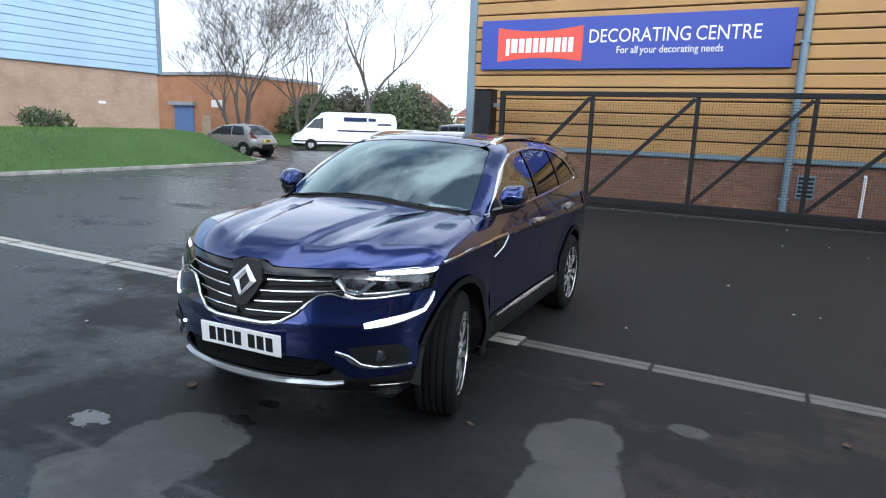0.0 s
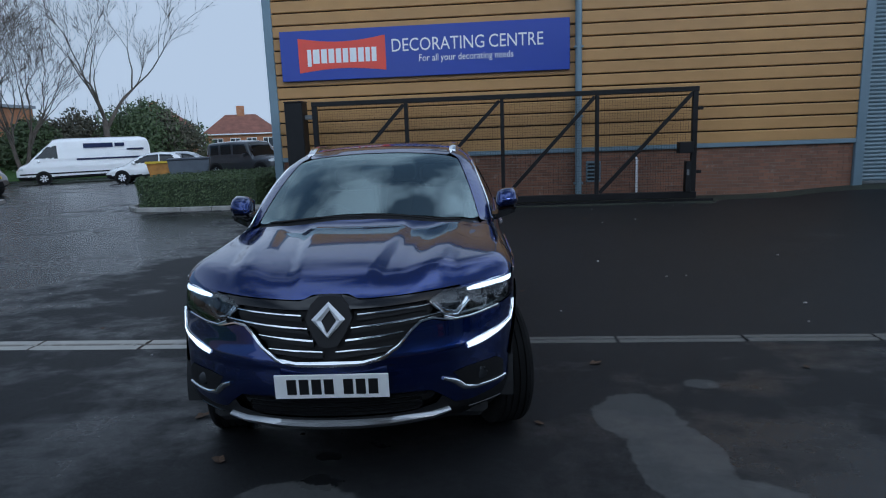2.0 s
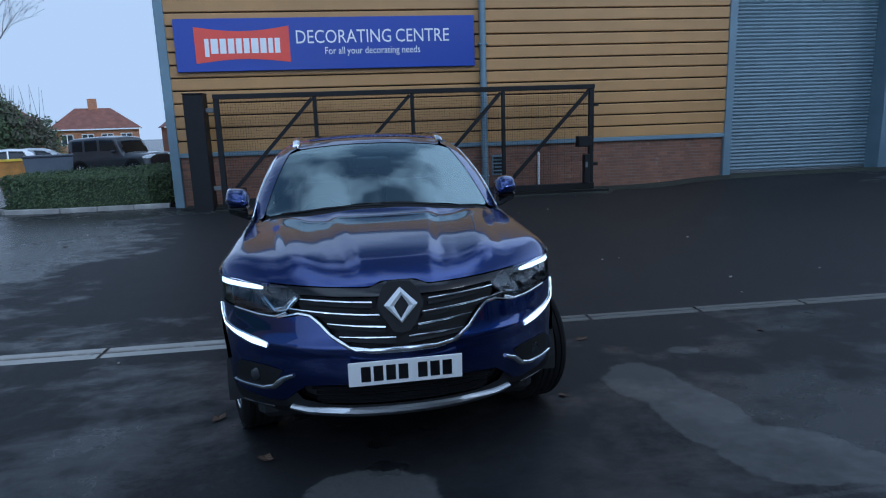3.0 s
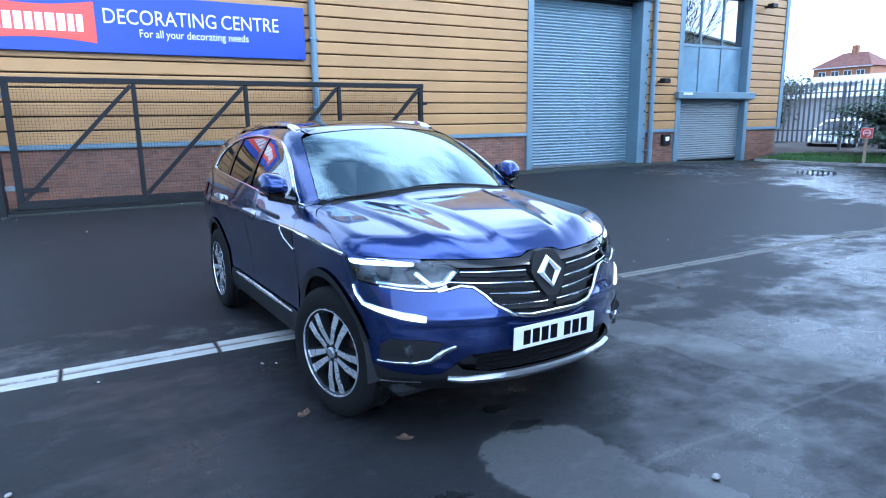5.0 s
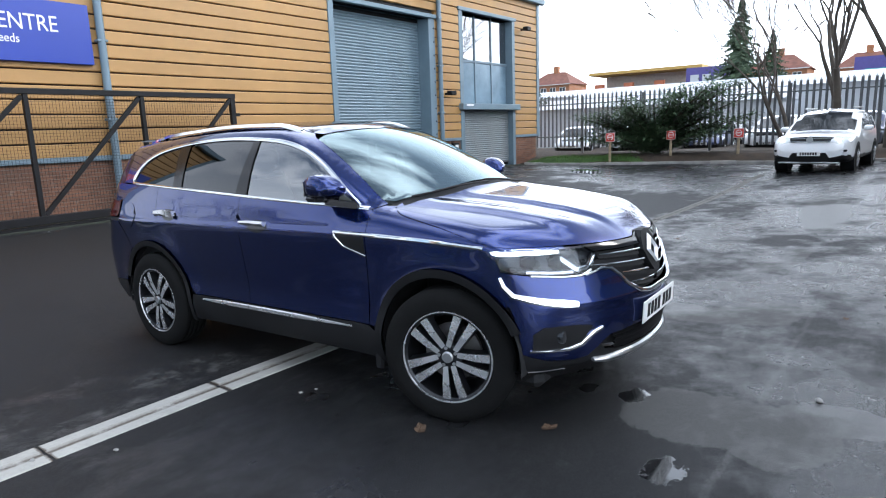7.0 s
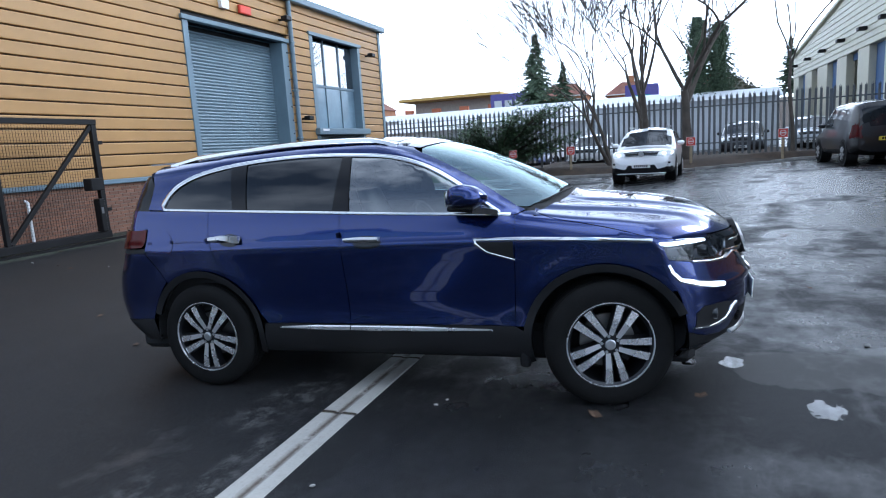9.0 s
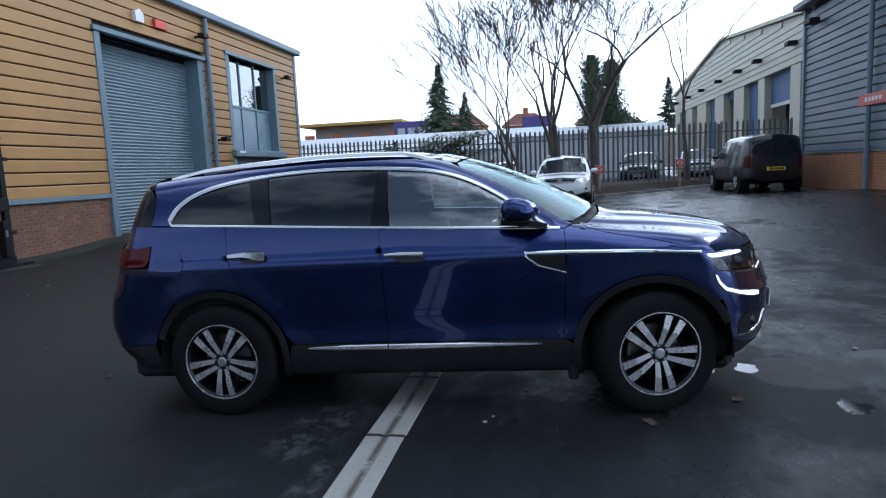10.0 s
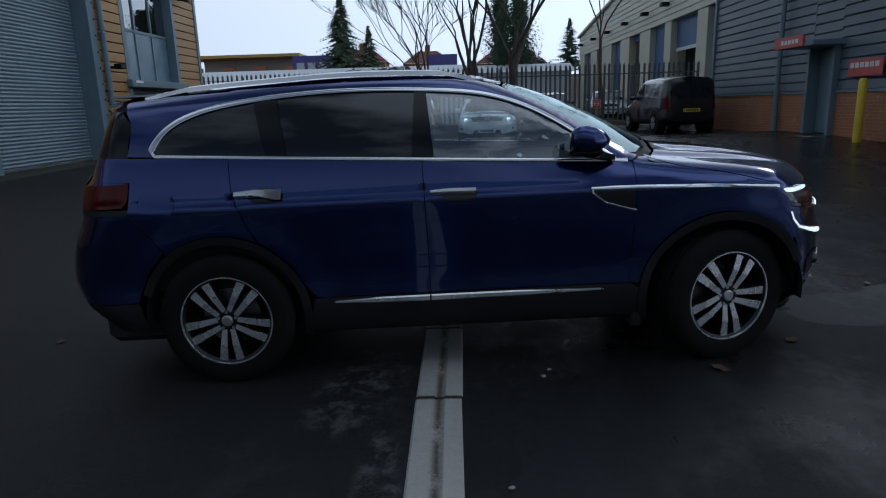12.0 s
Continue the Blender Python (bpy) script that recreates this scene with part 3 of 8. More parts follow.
def yard_gate():
    y, z0, z1 = 13.45, 0.16, 2.50
    root = thing("sliding_gate", "black steel truss yard gate with weld mesh, open along the wall", "gate")
    xs = (-5.40, -3.37, -1.29, 0.73, 2.76)
    Mesh().box(xs[0] - 0.06, xs[-1] + 0.07, y - 0.05, y + 0.05, z1 - 0.10, z1, 0.008).part("top_rail", BLACK_STEEL, root)
    Mesh().box(xs[0] - 0.06, xs[-1] + 0.07, y - 0.06, y + 0.06, z0, z0 + 0.14, 0.008).part("bottom_rail", BLACK_STEEL, root)
    for i, x in enumerate(xs):
        w = 0.055 if i in (0, 4) else 0.04
        Mesh().box(x - w, x + w, y - 0.045, y + 0.045, z0 + 0.14, z1 - 0.10, 0.006).part("upright", BLACK_STEEL, root)
    for a, b in zip(xs, xs[1:]):
        Mesh().bar((a + 0.06, y, z0 + 0.16), (b - 0.05, y, z1 - 0.13), 0.06, 0.075).part("diagonal_brace", BLACK_STEEL, root)
    for a, b in zip(xs, xs[1:]):
        wire_mesh(root, a + 0.05, b - 0.05, z0 + 0.14, z1 - 0.10, y + 0.04, 0.055)
    Mesh().box(xs[0], xs[0] + 0.45, y - 0.04, y + 0.04, 0.46, 0.54, 0.006).part("wheel_guard", BLACK_STEEL, root)
    Mesh().box(2.42, 2.72, y - 0.16, y + 0.06, 1.12, 1.36, 0.012).part("lock_box", BLACK_STEEL, root, "black lock housing")
    Mesh().box(2.58, 2.70, y - 0.12, y + 0.05, 0.30, 0.95, 0.012).part("latch_plate", BLACK_STEEL, root)
    Mesh().box(2.60, 2.65, y - 0.125, y - 0.12, 0.66, 0.78, 0.0).part("keypad", STEEL_GALV, root)
    for z in (2.05, 0.72):
        Mesh().box(2.83, 2.93, y - 0.03, y + 0.03, z - 0.035, z + 0.035, 0.006).part("stop_lug", BLACK_STEEL, root)
    p = thing("gate_post", "thick square black steel gate post", "post")
    g = gz(-5.8, y)
    Mesh().box(-6.02, -5.62, y - 0.2, y + 0.2, g - 0.05, 2.50, 0.015).part("column", BLACK_STEEL, p)
    Mesh().box(-6.03, -5.61, y - 0.21, y + 0.21, 2.50, 2.53, 0.008).part("cap", BLACK_STEEL, p)
    for z in (2.18, 0.55):
        Mesh().box(-5.62, -5.46, y - 0.04, y + 0.04, z - 0.05, z + 0.05, 0.008).part("guide_bracket", STEEL_GALV, p)
    t = thing("gate_track", "steel ground rail for the sliding gate", "rail", kind="structure")
    Mesh().box(-6.3, 3.2, y - 0.03, y + 0.03, gz(-2, y) - 0.08, z0 - 0.02, 0.0).part("track", BLACK_STEEL, t)


yard_gate()


def wall_fittings():
    y = WALL_Y
    v = thing("air_vent", "dark square louvred vent in the brick plinth", "vent")
    Mesh().box(0.62, 0.95, y - 0.02, y + 0.03, 0.50, 0.98, 0.006).part("frame", GREYBLUE, v)
    for i in range(5):
        Mesh().box(0.65, 0.92, y - 0.028, y - 0.019, 0.54 + i * 0.085, 0.59 + i * 0.085).part("slat", BLACK_STEEL, v)
    w = thing("standpipe", "thin white plastic waste pipe beside the brick plinth", "pipe")
    Mesh().tube([(1.75, y - 0.05, gz(1.75, y) - 0.02), (1.75, y - 0.05, 0.98), (1.75, y + 0.03, 1.02)], 0.028, 8).part("pipe", WHITE_PAINT, w)
    b = thing("meter_box", "small dark wall box with a pale label", "box")
    Mesh().box(11.85, 12.2, y - 0.10, y + 0.02, 0.78, 1.12, 0.02).part("case", BLACK_STEEL, b)
    Mesh().box(11.95, 12.12, y - 0.106, y - 0.10, 0.92, 1.05).part("label_plate", WHITE_PAINT, b)
    a = thing("alarm_box", "white burglar alarm box on the cladding", "alarm")
    Mesh().prism([(7.95, 5.62), (8.25, 5.62), (8.27, 5.85), (8.10, 5.95), (7.93, 5.85)], lambda p, d: (p[0], y - 0.04 - d, p[1]), 0.11).part("case", WHITE_PAINT, a)
    r = thing("red_sounder", "red rectangular fire sounder on the cladding", "alarm")
    Mesh().box(8.75, 9.25, y - 0.14, y - 0.04, 5.62, 5.85, 0.02).part("case", SIGN_RED, r)
    for x, z in ((10.75, 5.75), (16.55, 5.3), (11.55, 2.75)):
        f = thing("flood_lamp", "small dark flood lamp on a bracket", "lamp", group="wall lamps")
        Mesh().box(x - 0.03, x + 0.03, y - 0.22, y - 0.04, z - 0.03, z + 0.03).part("arm", BLACK_STEEL, f)
        Mesh().box(x - 0.14, x + 0.14, y - 0.42, y - 0.2, z - 0.05, z + 0.09, 0.02).part("head", BLACK_STEEL, f)


wall_fittings()


# ---- drain channel and kerbs ----
def drain_material(name, base, dirt):
    """Concrete with dark dirt gathered along the shallow middle groove."""
    k = Nodes(name)
    sep = k.n.new("ShaderNodeSeparateXYZ")
    k.l.new(k.co, sep.inputs[0])
    geo = k.n.new("ShaderNodeNewGeometry")
    blot = k.noise(2.6, 6.0, 0.75, geo.outputs["Position"])
    fine = k.noise(45, 4.0, 0.7, geo.outputs["Position"])
    wide = k.math("ABSOLUTE", sep.outputs[1])
    groove = k.math("MULTIPLY", k.remap(k.math("ADD", wide, k.math("MULTIPLY", fine, 0.03)), 0.050, 0.018), k.remap(blot, 0.40, 0.50))
    ends = k.remap(k.math("ADD", k.math("ABSOLUTE", k.math("SUBTRACT", sep.outputs[0], 0.4925)), k.math("MULTIPLY", fine, 0.02)), 0.488, 0.50)
    col = k.mix(k.remap(blot, 0.3, 0.7), tuple(c * 0.78 for c in base), base)
    col = k.mix(k.remap(fine, 0.5, 0.8, 0, 0.5), col, tuple(c * 0.55 for c in base))
    col = k.mix(k.math("MULTIPLY", k.math("MAXIMUM", groove, ends), 0.9), col, dirt)
    k.bump(fine, 0.4, 0.006)
    return k.set(Base_Color=col, Roughness=0.75)


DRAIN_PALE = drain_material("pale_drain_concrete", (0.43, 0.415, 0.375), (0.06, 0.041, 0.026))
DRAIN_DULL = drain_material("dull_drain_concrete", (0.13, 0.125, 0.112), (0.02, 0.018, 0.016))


def drain():
    root = thing("drain_channel", "line of pale concrete channel drain units with dirty joints", "drain", kind="structure")
    L, w = 0.985, 0.120
    unit = Mesh()
    prof = [(-w, -0.06), (-w, -0.008), (-w + 0.010, 0.0), (-0.030, 0.001), (-0.018, -0.005), (0.018, -0.005), (0.030, 0.001), (w - 0.010, 0.0), (w, -0.008), (w, -0.06)]
    n = len(prof)
    unit.add([(x, y, z) for x in (0.0, L) for y, z in prof], [(i, (i + 1) % n, n + (i + 1) % n, n + i) for i in range(n)] + [tuple(range(n)), tuple(range(2 * n - 1, n - 1, -1))])
    pale, dull = unit.data("channel_unit", DRAIN_PALE), unit.data("channel_unit", DRAIN_DULL)
    rng = random.Random(4)
    x = -14.55
    while x < 12.0:
        z = 0.010 + gz(x + 0.5, DRAIN_Y)
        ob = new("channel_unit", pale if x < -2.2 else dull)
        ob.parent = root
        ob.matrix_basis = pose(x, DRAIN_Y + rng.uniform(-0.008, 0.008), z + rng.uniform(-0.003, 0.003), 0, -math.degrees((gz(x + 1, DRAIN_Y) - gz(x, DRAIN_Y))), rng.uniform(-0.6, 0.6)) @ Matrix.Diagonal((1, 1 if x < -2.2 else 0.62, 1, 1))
        x += 1.0


drain()


def wall_foot():
    """Damp moss and dirt gathered along the foot of the wall."""
    m = Mesh()
    xs = np.arange(-6.4, 17.6, 0.25)
    edge = [13.2 + 0.22 * noise.noise((x * 0.8, 2.0, 0.0)) + 0.08 * noise.noise((x * 4.0, 7.0, 0.0)) + (0.45 if x > 3.2 else 0.0) for x in xs]
    vs = []
    for x, e in zip(xs, edge):
        vs += [(x, e, gz(x, e) + 0.001), (x, e + 0.12, gz(x, e) + 0.012), (x, WALL_Y + 0.03, gz(x, WALL_Y) + 0.03)]
    m.add(vs, [(i * 3 + j, i * 3 + j + 1, i * 3 + j + 4, i * 3 + j + 3) for i in range(len(xs) - 1) for j in range(2)])
    tagged(m.part("moss_strip", MOSS, smooth=60), "dark damp moss and dirt along the wall foot", "moss", kind="structure")


MOSS = surface("damp_moss_dirt", (0.022, 0.026, 0.015), 0.95, vary=0.6, scale=3.0, grain=35, relief=1.0)
wall_foot()


def debris():
    """Fallen leaves, stones and litter on the asphalt."""
    rng = random.Random(81)
    leaf_m = surface("dead_leaf", (0.085, 0.05, 0.028), 0.8, vary=0.4)
    stone_m = surface("pale_chip", (0.30, 0.29, 0.27), 0.85, vary=0.3)
    lm = Mesh()
    n = 9
    rim = [(0.035 * math.cos(2 * math.pi * i / n) * (1 + 0.3 * (i % 2)), 0.022 * math.sin(2 * math.pi * i / n) * (1 + 0.3 * (i % 2)), 0.006 + 0.005 * math.sin(3.0 * i)) for i in range(n)]
    lm.add([(0, 0, 0.003)] + rim, [(0, 1 + i, 1 + (i + 1) % n) for i in range(n)])
    leaf_me = lm.data("dead_leaf", leaf_m)
    st = Mesh().box(-0.016, 0.016, -0.012, 0.012, -0.003, 0.012, 0.006).data("stone_chip", stone_m)
    spots = [(-3.0, 2.55), (-3.35, 3.1), (-2.9, 1.2), (-3.9, 1.55), (-4.2, 2.0), (-2.0, 1.5), (-5.4, 3.8), (-4.7, 3.0), (-1.3, 3.0), (0.6, 3.9), (2.1, 7.8), (-4.4, 1.0), (-3.6, 0.9), (1.4, 5.6), (-0.4, 1.2)]
    for i in range(90):
        if i < len(spots):
            x, y = spots[i]
        elif i < 45:
            x, y = rng.uniform(-6, 4), rng.uniform(12.6, 13.6)
        else:
            x, y = rng.uniform(-8, 6), rng.uniform(0.5, 12)
        leaf = rng.random() < 0.55
        ob = new("dead_leaf" if leaf else "stone_chip", leaf_me if leaf else st)
        ob.matrix_world = pose(x, y, gz(x, y) + 0.004, rng.uniform(-8, 8), rng.uniform(-8, 8), rng.uniform(0, 360)) @ Matrix.Scale(rng.uniform(0.6, 1.3), 4)
        tagged(ob, "curled brown dead leaf on the asphalt" if leaf else "small pale stone chip on the asphalt", "leaf" if leaf else "stone", group="dead leaves" if leaf else "stone chips")


debris()


# ---- land round the yard ----
def kerb_line(name, pts, label):
    root = thing(name, label, "kerb", kind="structure")
    me = Mesh().box(0, 0.895, -0.06, 0.06, -0.12, 0.10, 0.012).data("kerb_stone", KERB)
    for a, b in zip(pts, pts[1:]):
        a, b = Vector(a), Vector(b)
        n = max(1, round((b - a).length / 0.91))
        t = (b - a) / n
        for i in range(n):
            p = a + t * i
            ob = new("kerb_stone", me)
            ob.parent = root
            ob.matrix_basis = pose(p.x, p.y, gz(p.x, p.y), 0, 0, math.degrees(math.atan2(t.y, t.x))) @ Matrix.Diagonal((t.length / 0.91, 1, 1, 1))


def bank(name, pts, height, inset, material, label, category, rough=0.05):
    """A raised bed: the outline, stepping up to a gentle mound."""
    cx, cy = sum(p[0] for p in pts) / len(pts), sum(p[1] for p in pts) / len(pts)
    rings, n = [], 0
    fine = []
    for (x0, y0), (x1, y1) in zip(pts, pts[1:] + pts[:1]):
        k = max(1, int(math.hypot(x1 - x0, y1 - y0) / 0.8))
        fine += [(x0 + (x1 - x0) * i / k, y0 + (y1 - y0) * i / k) for i in range(k)]
    n = len(fine)
    m = Mesh()
    steps = [0.0, 0.004, 0.02, 0.05, 0.1, 0.18, 0.28, 0.4, 0.55, 0.75, 0.98]
    vs = []
    for j, s in enumerate(steps):
        for x, y in fine:
            px, py = x + (cx - x) * s, y + (cy - y) * s
            z = gz(px, py) + (-0.1 if j == 0 else 0.06 + height * float(sstep(0, inset, s)) + rough * noise.noise((px * 0.7, py * 0.7, 3.1)))
            vs.append((px, py, z))
    fs = [(j * n + i, j * n + (i + 1) % n, (j + 1) * n + (i + 1) % n, (j + 1) * n + i) for j in range(len(steps) - 1) for i in range(n)]
    fs.append(tuple((len(steps) - 1) * n + i for i in range(n)))
    m.add(vs, fs)
    return tagged(m.part(name, material, smooth=60), label, category, kind="structure")


# west lawn with its kerb, and the east planting bed
LAWN = [(-17.6, 9.0), (-17.0, 14.0), (-16.75, 17.4), (-17.6, 18.8), (-20.0, 20.2), (-28.0, 25.5), (-40.0, 31.0), (-60, 30), (-60, -10), (-21.0, -10.0), (-18.4, 0.0)]
bank("grass_bank", LAWN, 1.0, 0.22, GRASS, "green mown grass bank with a concrete kerb", "grass")
kerb_line("kerb_west", [(x, y, 0) for x, y in ((-18.4, 0.0), (-17.55, 9.0), (-16.95, 14.0), (-16.7, 17.5), (-17.5, 18.85), (-20.0, 20.3))], "weathered concrete kerb along the grass")
BED = [(16.4, 14.1), (16.3, 11.5), (17.2, 8.0), (17.6, 2.0), (18.4, -0.6), (19.4, -1.6), (19.6, -4.6), (30, -4.6), (30, 22), (18.1, 22)]
bank("planting_bed", BED, 0.25, 0.3, SOIL, "brown soil bed with leaf litter along the fence", "soil")
kerb_line("kerb_east", [(x, y, 0) for x, y in ((16.4, 14.0), (16.3, 11.5), (17.2, 8.0), (17.6, 2.0), (18.4, -0.6), (19.4, -1.6), (19.6, -4.4))], "low concrete kerb along the planting bed")
VERGE = [(16.5, 14.0), (16.45, 11.6), (17.0, 9.2), (18.6, 9.4), (19.2, 14.0)]
bank("grass_verge", VERGE, 0.20, 0.3, GRASS, "rough grass corner beside the building", "grass")
FAR_LAWN = [(-24, 44), (-14, 52), (-30, 80), (-70, 80), (-70, 40), (-40, 40)]
bank("far_lawn", FAR_LAWN, 1.0, 0.4, GRASS, "green rising lawn beyond the road", "grass")


# ---- the blue car: one smooth body, cut into panels ----
CAR = pose(-2.425, 5.75, -0.008, 0, 0, -87.8) @ pose(0, 0, 0, 0, -1.1, 0)
BLUE = paint_material("deep_blue_metallic", (0.0045, 0.017, 0.108), 0.88, 0.18, gloss=1.55, dusty=0.03)
BLACK_PLASTIC = surface("black_plastic", (0.010, 0.010, 0.011), 0.6, vary=0.25, grain=120, spec=0.3)
PILLAR_BLACK = surface("pillar_black", (0.004, 0.004, 0.005), 0.12, vary=0.1, spec=0.35)
GLOSS_BLACK = surface("gloss_black", (0.005, 0.005, 0.006), 0.10, vary=0.1)
CHROME = surface("chrome", (0.78, 0.79, 0.80), 0.09, metal=1.0, vary=0.03)
SATIN = surface("satin_silver", (0.50, 0.51, 0.52), 0.34, metal=0.9, vary=0.08)
ALLOY = surface("machined_alloy", (0.70, 0.70, 0.71), 0.28, metal=0.75, vary=0.06)
ALLOY_DARK = surface("dark_alloy_lacquer", (0.022, 0.023, 0.026), 0.35, metal=0.6, vary=0.1)
RUBBER = surface("tyre_rubber", (0.008, 0.008, 0.008), 0.85, spec=0.15, vary=0.3, scale=6, grain=70, relief=0.2)
DISC = surface("brake_disc", (0.30, 0.29, 0.28), 0.4, metal=0.8, vary=0.2)
GLASS_CLEAR = glass_material("clear_car_glass", (0.80, 0.92, 0.95), 0.0, 0.18)
GLASS_SCREEN = glass_material("windscreen_glass", (0.66, 0.82, 0.84), 0.0, 0.16, (0.80, 0.98, 1.0))
GLASS_DARK = glass_material("privacy_glass", (0.012, 0.014, 0.016), 0.0, 0.02)
GLASS_LAMP = glass_material("lamp_glass", (0.90, 0.93, 0.95), 0.0, 0.0)
INNER = surface("dark_trim", (0.012, 0.012, 0.013), 0.8, vary=0.2)
SEAT_MAT = surface("black_seat_leather", (0.035, 0.035, 0.037), 0.45, vary=0.25, relief=0.2)
PLATE_WHITE = surface("plate_white", (0.80, 0.80, 0.78), 0.4, vary=0.02)
TAIL_RED = surface("tail_lamp_red", (0.065, 0.003, 0.004), 0.16, vary=0.25, scale=14, spec=0.25)
LAMP_BOWL = surface("lamp_reflector", (0.045, 0.048, 0.053), 0.28, metal=0.6, vary=0.8, scale=16)
DRL = glow("daytime_lamp_white", (0.95, 0.98, 1.0), 2.6)


def curve(*pairs):
    """A smooth curve through a few points (x, y), for arrays."""
    p = np.array(sorted(pairs), float)
    x, y = p[:, 0], p[:, 1]
    d = np.diff(y) / np.diff(x)
    m = np.concatenate([[d[0]], np.where(d[:-1] * d[1:] > 0, 2 * d[:-1] * d[1:] / np.where(np.abs(d[:-1] + d[1:]) < 1e-9, 1e-9, d[:-1] + d[1:]), 0.0), [d[-1]]])

    def at(q):
        q = np.clip(np.asarray(q, float), x[0], x[-1])
        i = np.clip(np.searchsorted(x, q) - 1, 0, len(x) - 2)
        h = x[i + 1] - x[i]
        t = (q - x[i]) / h
        return (2 * t**3 - 3 * t**2 + 1) * y[i] + (t**3 - 2 * t**2 + t) * h * m[i] + (3 * t**2 - 2 * t**3) * y[i + 1] + (t**3 - t**2) * h * m[i + 1]
    return at


def smax(a, b, k):
    h = np.clip(0.5 + 0.5 * (a - b) / k, 0, 1)
    return b + (a - b) * h + k * h * (1 - h)


def smin(a, b, k):
    return -smax(-a, -b, k)


WB, HUB = 2.675, 0.358
SEC = curve((0.2, -0.10), (0.30, -0.045), (0.42, -0.028), (0.55, -0.034), (0.70, -0.020), (0.86, -0.004), (0.955, 0.003), (0.99, -0.010), (1.08, -0.052), (1.18, -0.085), (1.4, -0.2))
PLAN = curve((-1.1, 0.78), (-0.6, 0.862), (0.0, 0.882), (0.8, 0.891), (1.6, 0.891), (2.4, 0.889), (2.9, 0.875), (3.3, 0.83), (3.6, 0.76))
NOSE = curve((0.2, 3.28), (0.28, 3.38), (0.34, 3.465), (0.42, 3.490), (0.55, 3.503), (0.66, 3.49), (0.78, 3.465), (0.86, 3.44), (0.92, 3.405), (0.98, 3.355), (1.1, 3.26))
TAIL = curve((0.2, -0.68), (0.32, -0.83), (0.45, -0.96), (0.60, -1.0), (0.75, -0.975), (0.90, -0.91), (1.05, -0.87), (1.20, -0.83), (1.40, -0.74), (1.55, -0.66))
BONNET = curve((-1.2, 1.17), (0.0, 1.20), (1.5, 1.17), (2.2, 1.160), (2.5, 1.128), (2.8, 1.095), (3.1, 1.045), (3.3, 0.992), (3.42, 0.945), (3.6, 0.84))
ROOF = curve((-0.95, 1.50), (-0.7, 1.545), (-0.3, 1.585), (0.2, 1.620), (0.7, 1.638), (1.1, 1.628), (1.5, 1.588), (1.9, 1.50))


def body(u, y, z):
    """Negative inside the car's skin."""
    a = np.abs(y)
    rf, rr = np.hypot(u - WB, z - HUB), np.hypot(u, z - HUB)
    flare = 0.016 * (np.exp(-((rf - 0.46) / 0.10) ** 2) + np.exp(-((rr - 0.46) / 0.10) ** 2))
    side = a - (PLAN(u) + SEC(z) + flare)
    q = np.clip(a / 0.92, 0, 1.3)
    front = (u - (NOSE(z) + 0.014 * np.exp(-((z - 0.645) / 0.035) ** 2) * sstep(0.5, 0.2, np.abs(a - 0.35)) - 0.47 * q**2.3)) * 0.9
    rear = (TAIL(z) + 0.30 * q**3.2 - u) * 0.9
    c1, c2 = 0.17 + 0.14 * (3.4 - u), 0.46 + 0.13 * (3.3 - u)
    fade = sstep(3.50, 3.15, u) * sstep(2.0, 2.3, u)
    ridge = (0.017 * sstep(c1 + 0.05, c1 - 0.03, a) + 0.016 * sstep(c2 - 0.16, c2 - 0.02, a) * sstep(c2 + 0.10, c2 + 0.01, a)) * fade
    top = z - (BONNET(u) - 0.055 * np.clip(a / 0.8, 0, 1.3) ** 2.4 + ridge)
    lower = smax(smax(smax(side, front, 0.06), rear, 0.10), top, 0.075)
    hz = np.clip(z - 1.1, -0.2, 0.7)
    gw = 0.868 - 0.28 * hz - 0.50 * hz**2 - 0.055 * np.clip((1.3 - u) / 2.0, 0, 2) ** 2 - 0.11 * np.clip((u - 1.3) / 1.1, 0, 2) ** 2
    gside = (a - gw) * 0.9
    roof = z - (ROOF(u) - 0.045 * (a / 0.6) ** 2.2)
    run = 2.50 - 0.30 * (a / 0.7) ** 2.2 - u
    screen = (z - (1.145 + 0.455 * run + 0.035 * np.sin(np.clip(run / 0.95, 0, 1) * np.pi))) * 0.9
    rearg = (TAIL(z) + 0.01 + 0.16 * (a / 0.7) ** 2.5 - u) * 0.9
    green = smax(smax(smax(gside, roof, 0.07), screen, 0.04), rearg, 0.06)
    return smin(lower, np.maximum(green, 1.03 - z), 0.03)


def root(f, lo, hi, like):
    """Where f goes from negative to positive between lo and hi."""
    a, b = np.full(like.shape, lo), np.full(like.shape, hi)
    for _ in range(22):
        m = (a + b) / 2
        neg = f(m) < 0
        a, b = np.where(neg, m, a), np.where(neg, b, m)
    return (a + b) / 2


def arr(v):
    return np.atleast_1d(np.asarray(v, float))


def skin_y(u, z):
    u, z = np.broadcast_arrays(arr(u), arr(z))
    return root(lambda y: body(u, y, z), 0.2, 1.05, u)


def skin_z(u, y):
    u, y = np.broadcast_arrays(arr(u), arr(y))
    return root(lambda z: body(u, y, z), 0.6, 1.9, u)


def skin_u(y, z):
    y, z = np.broadcast_arrays(arr(y), arr(z))
    return root(lambda u: body(u, y, z), 2.0, 3.9, y)


RAD = 2.45


def skin_r(th, z):
    th, z = np.broadcast_arrays(arr(th), arr(z))
    r = root(lambda r: body(RAD + r * np.cos(th), r * np.sin(th), z), 0.2, 1.7, th)
    return RAD + r * np.cos(th), r * np.sin(th)


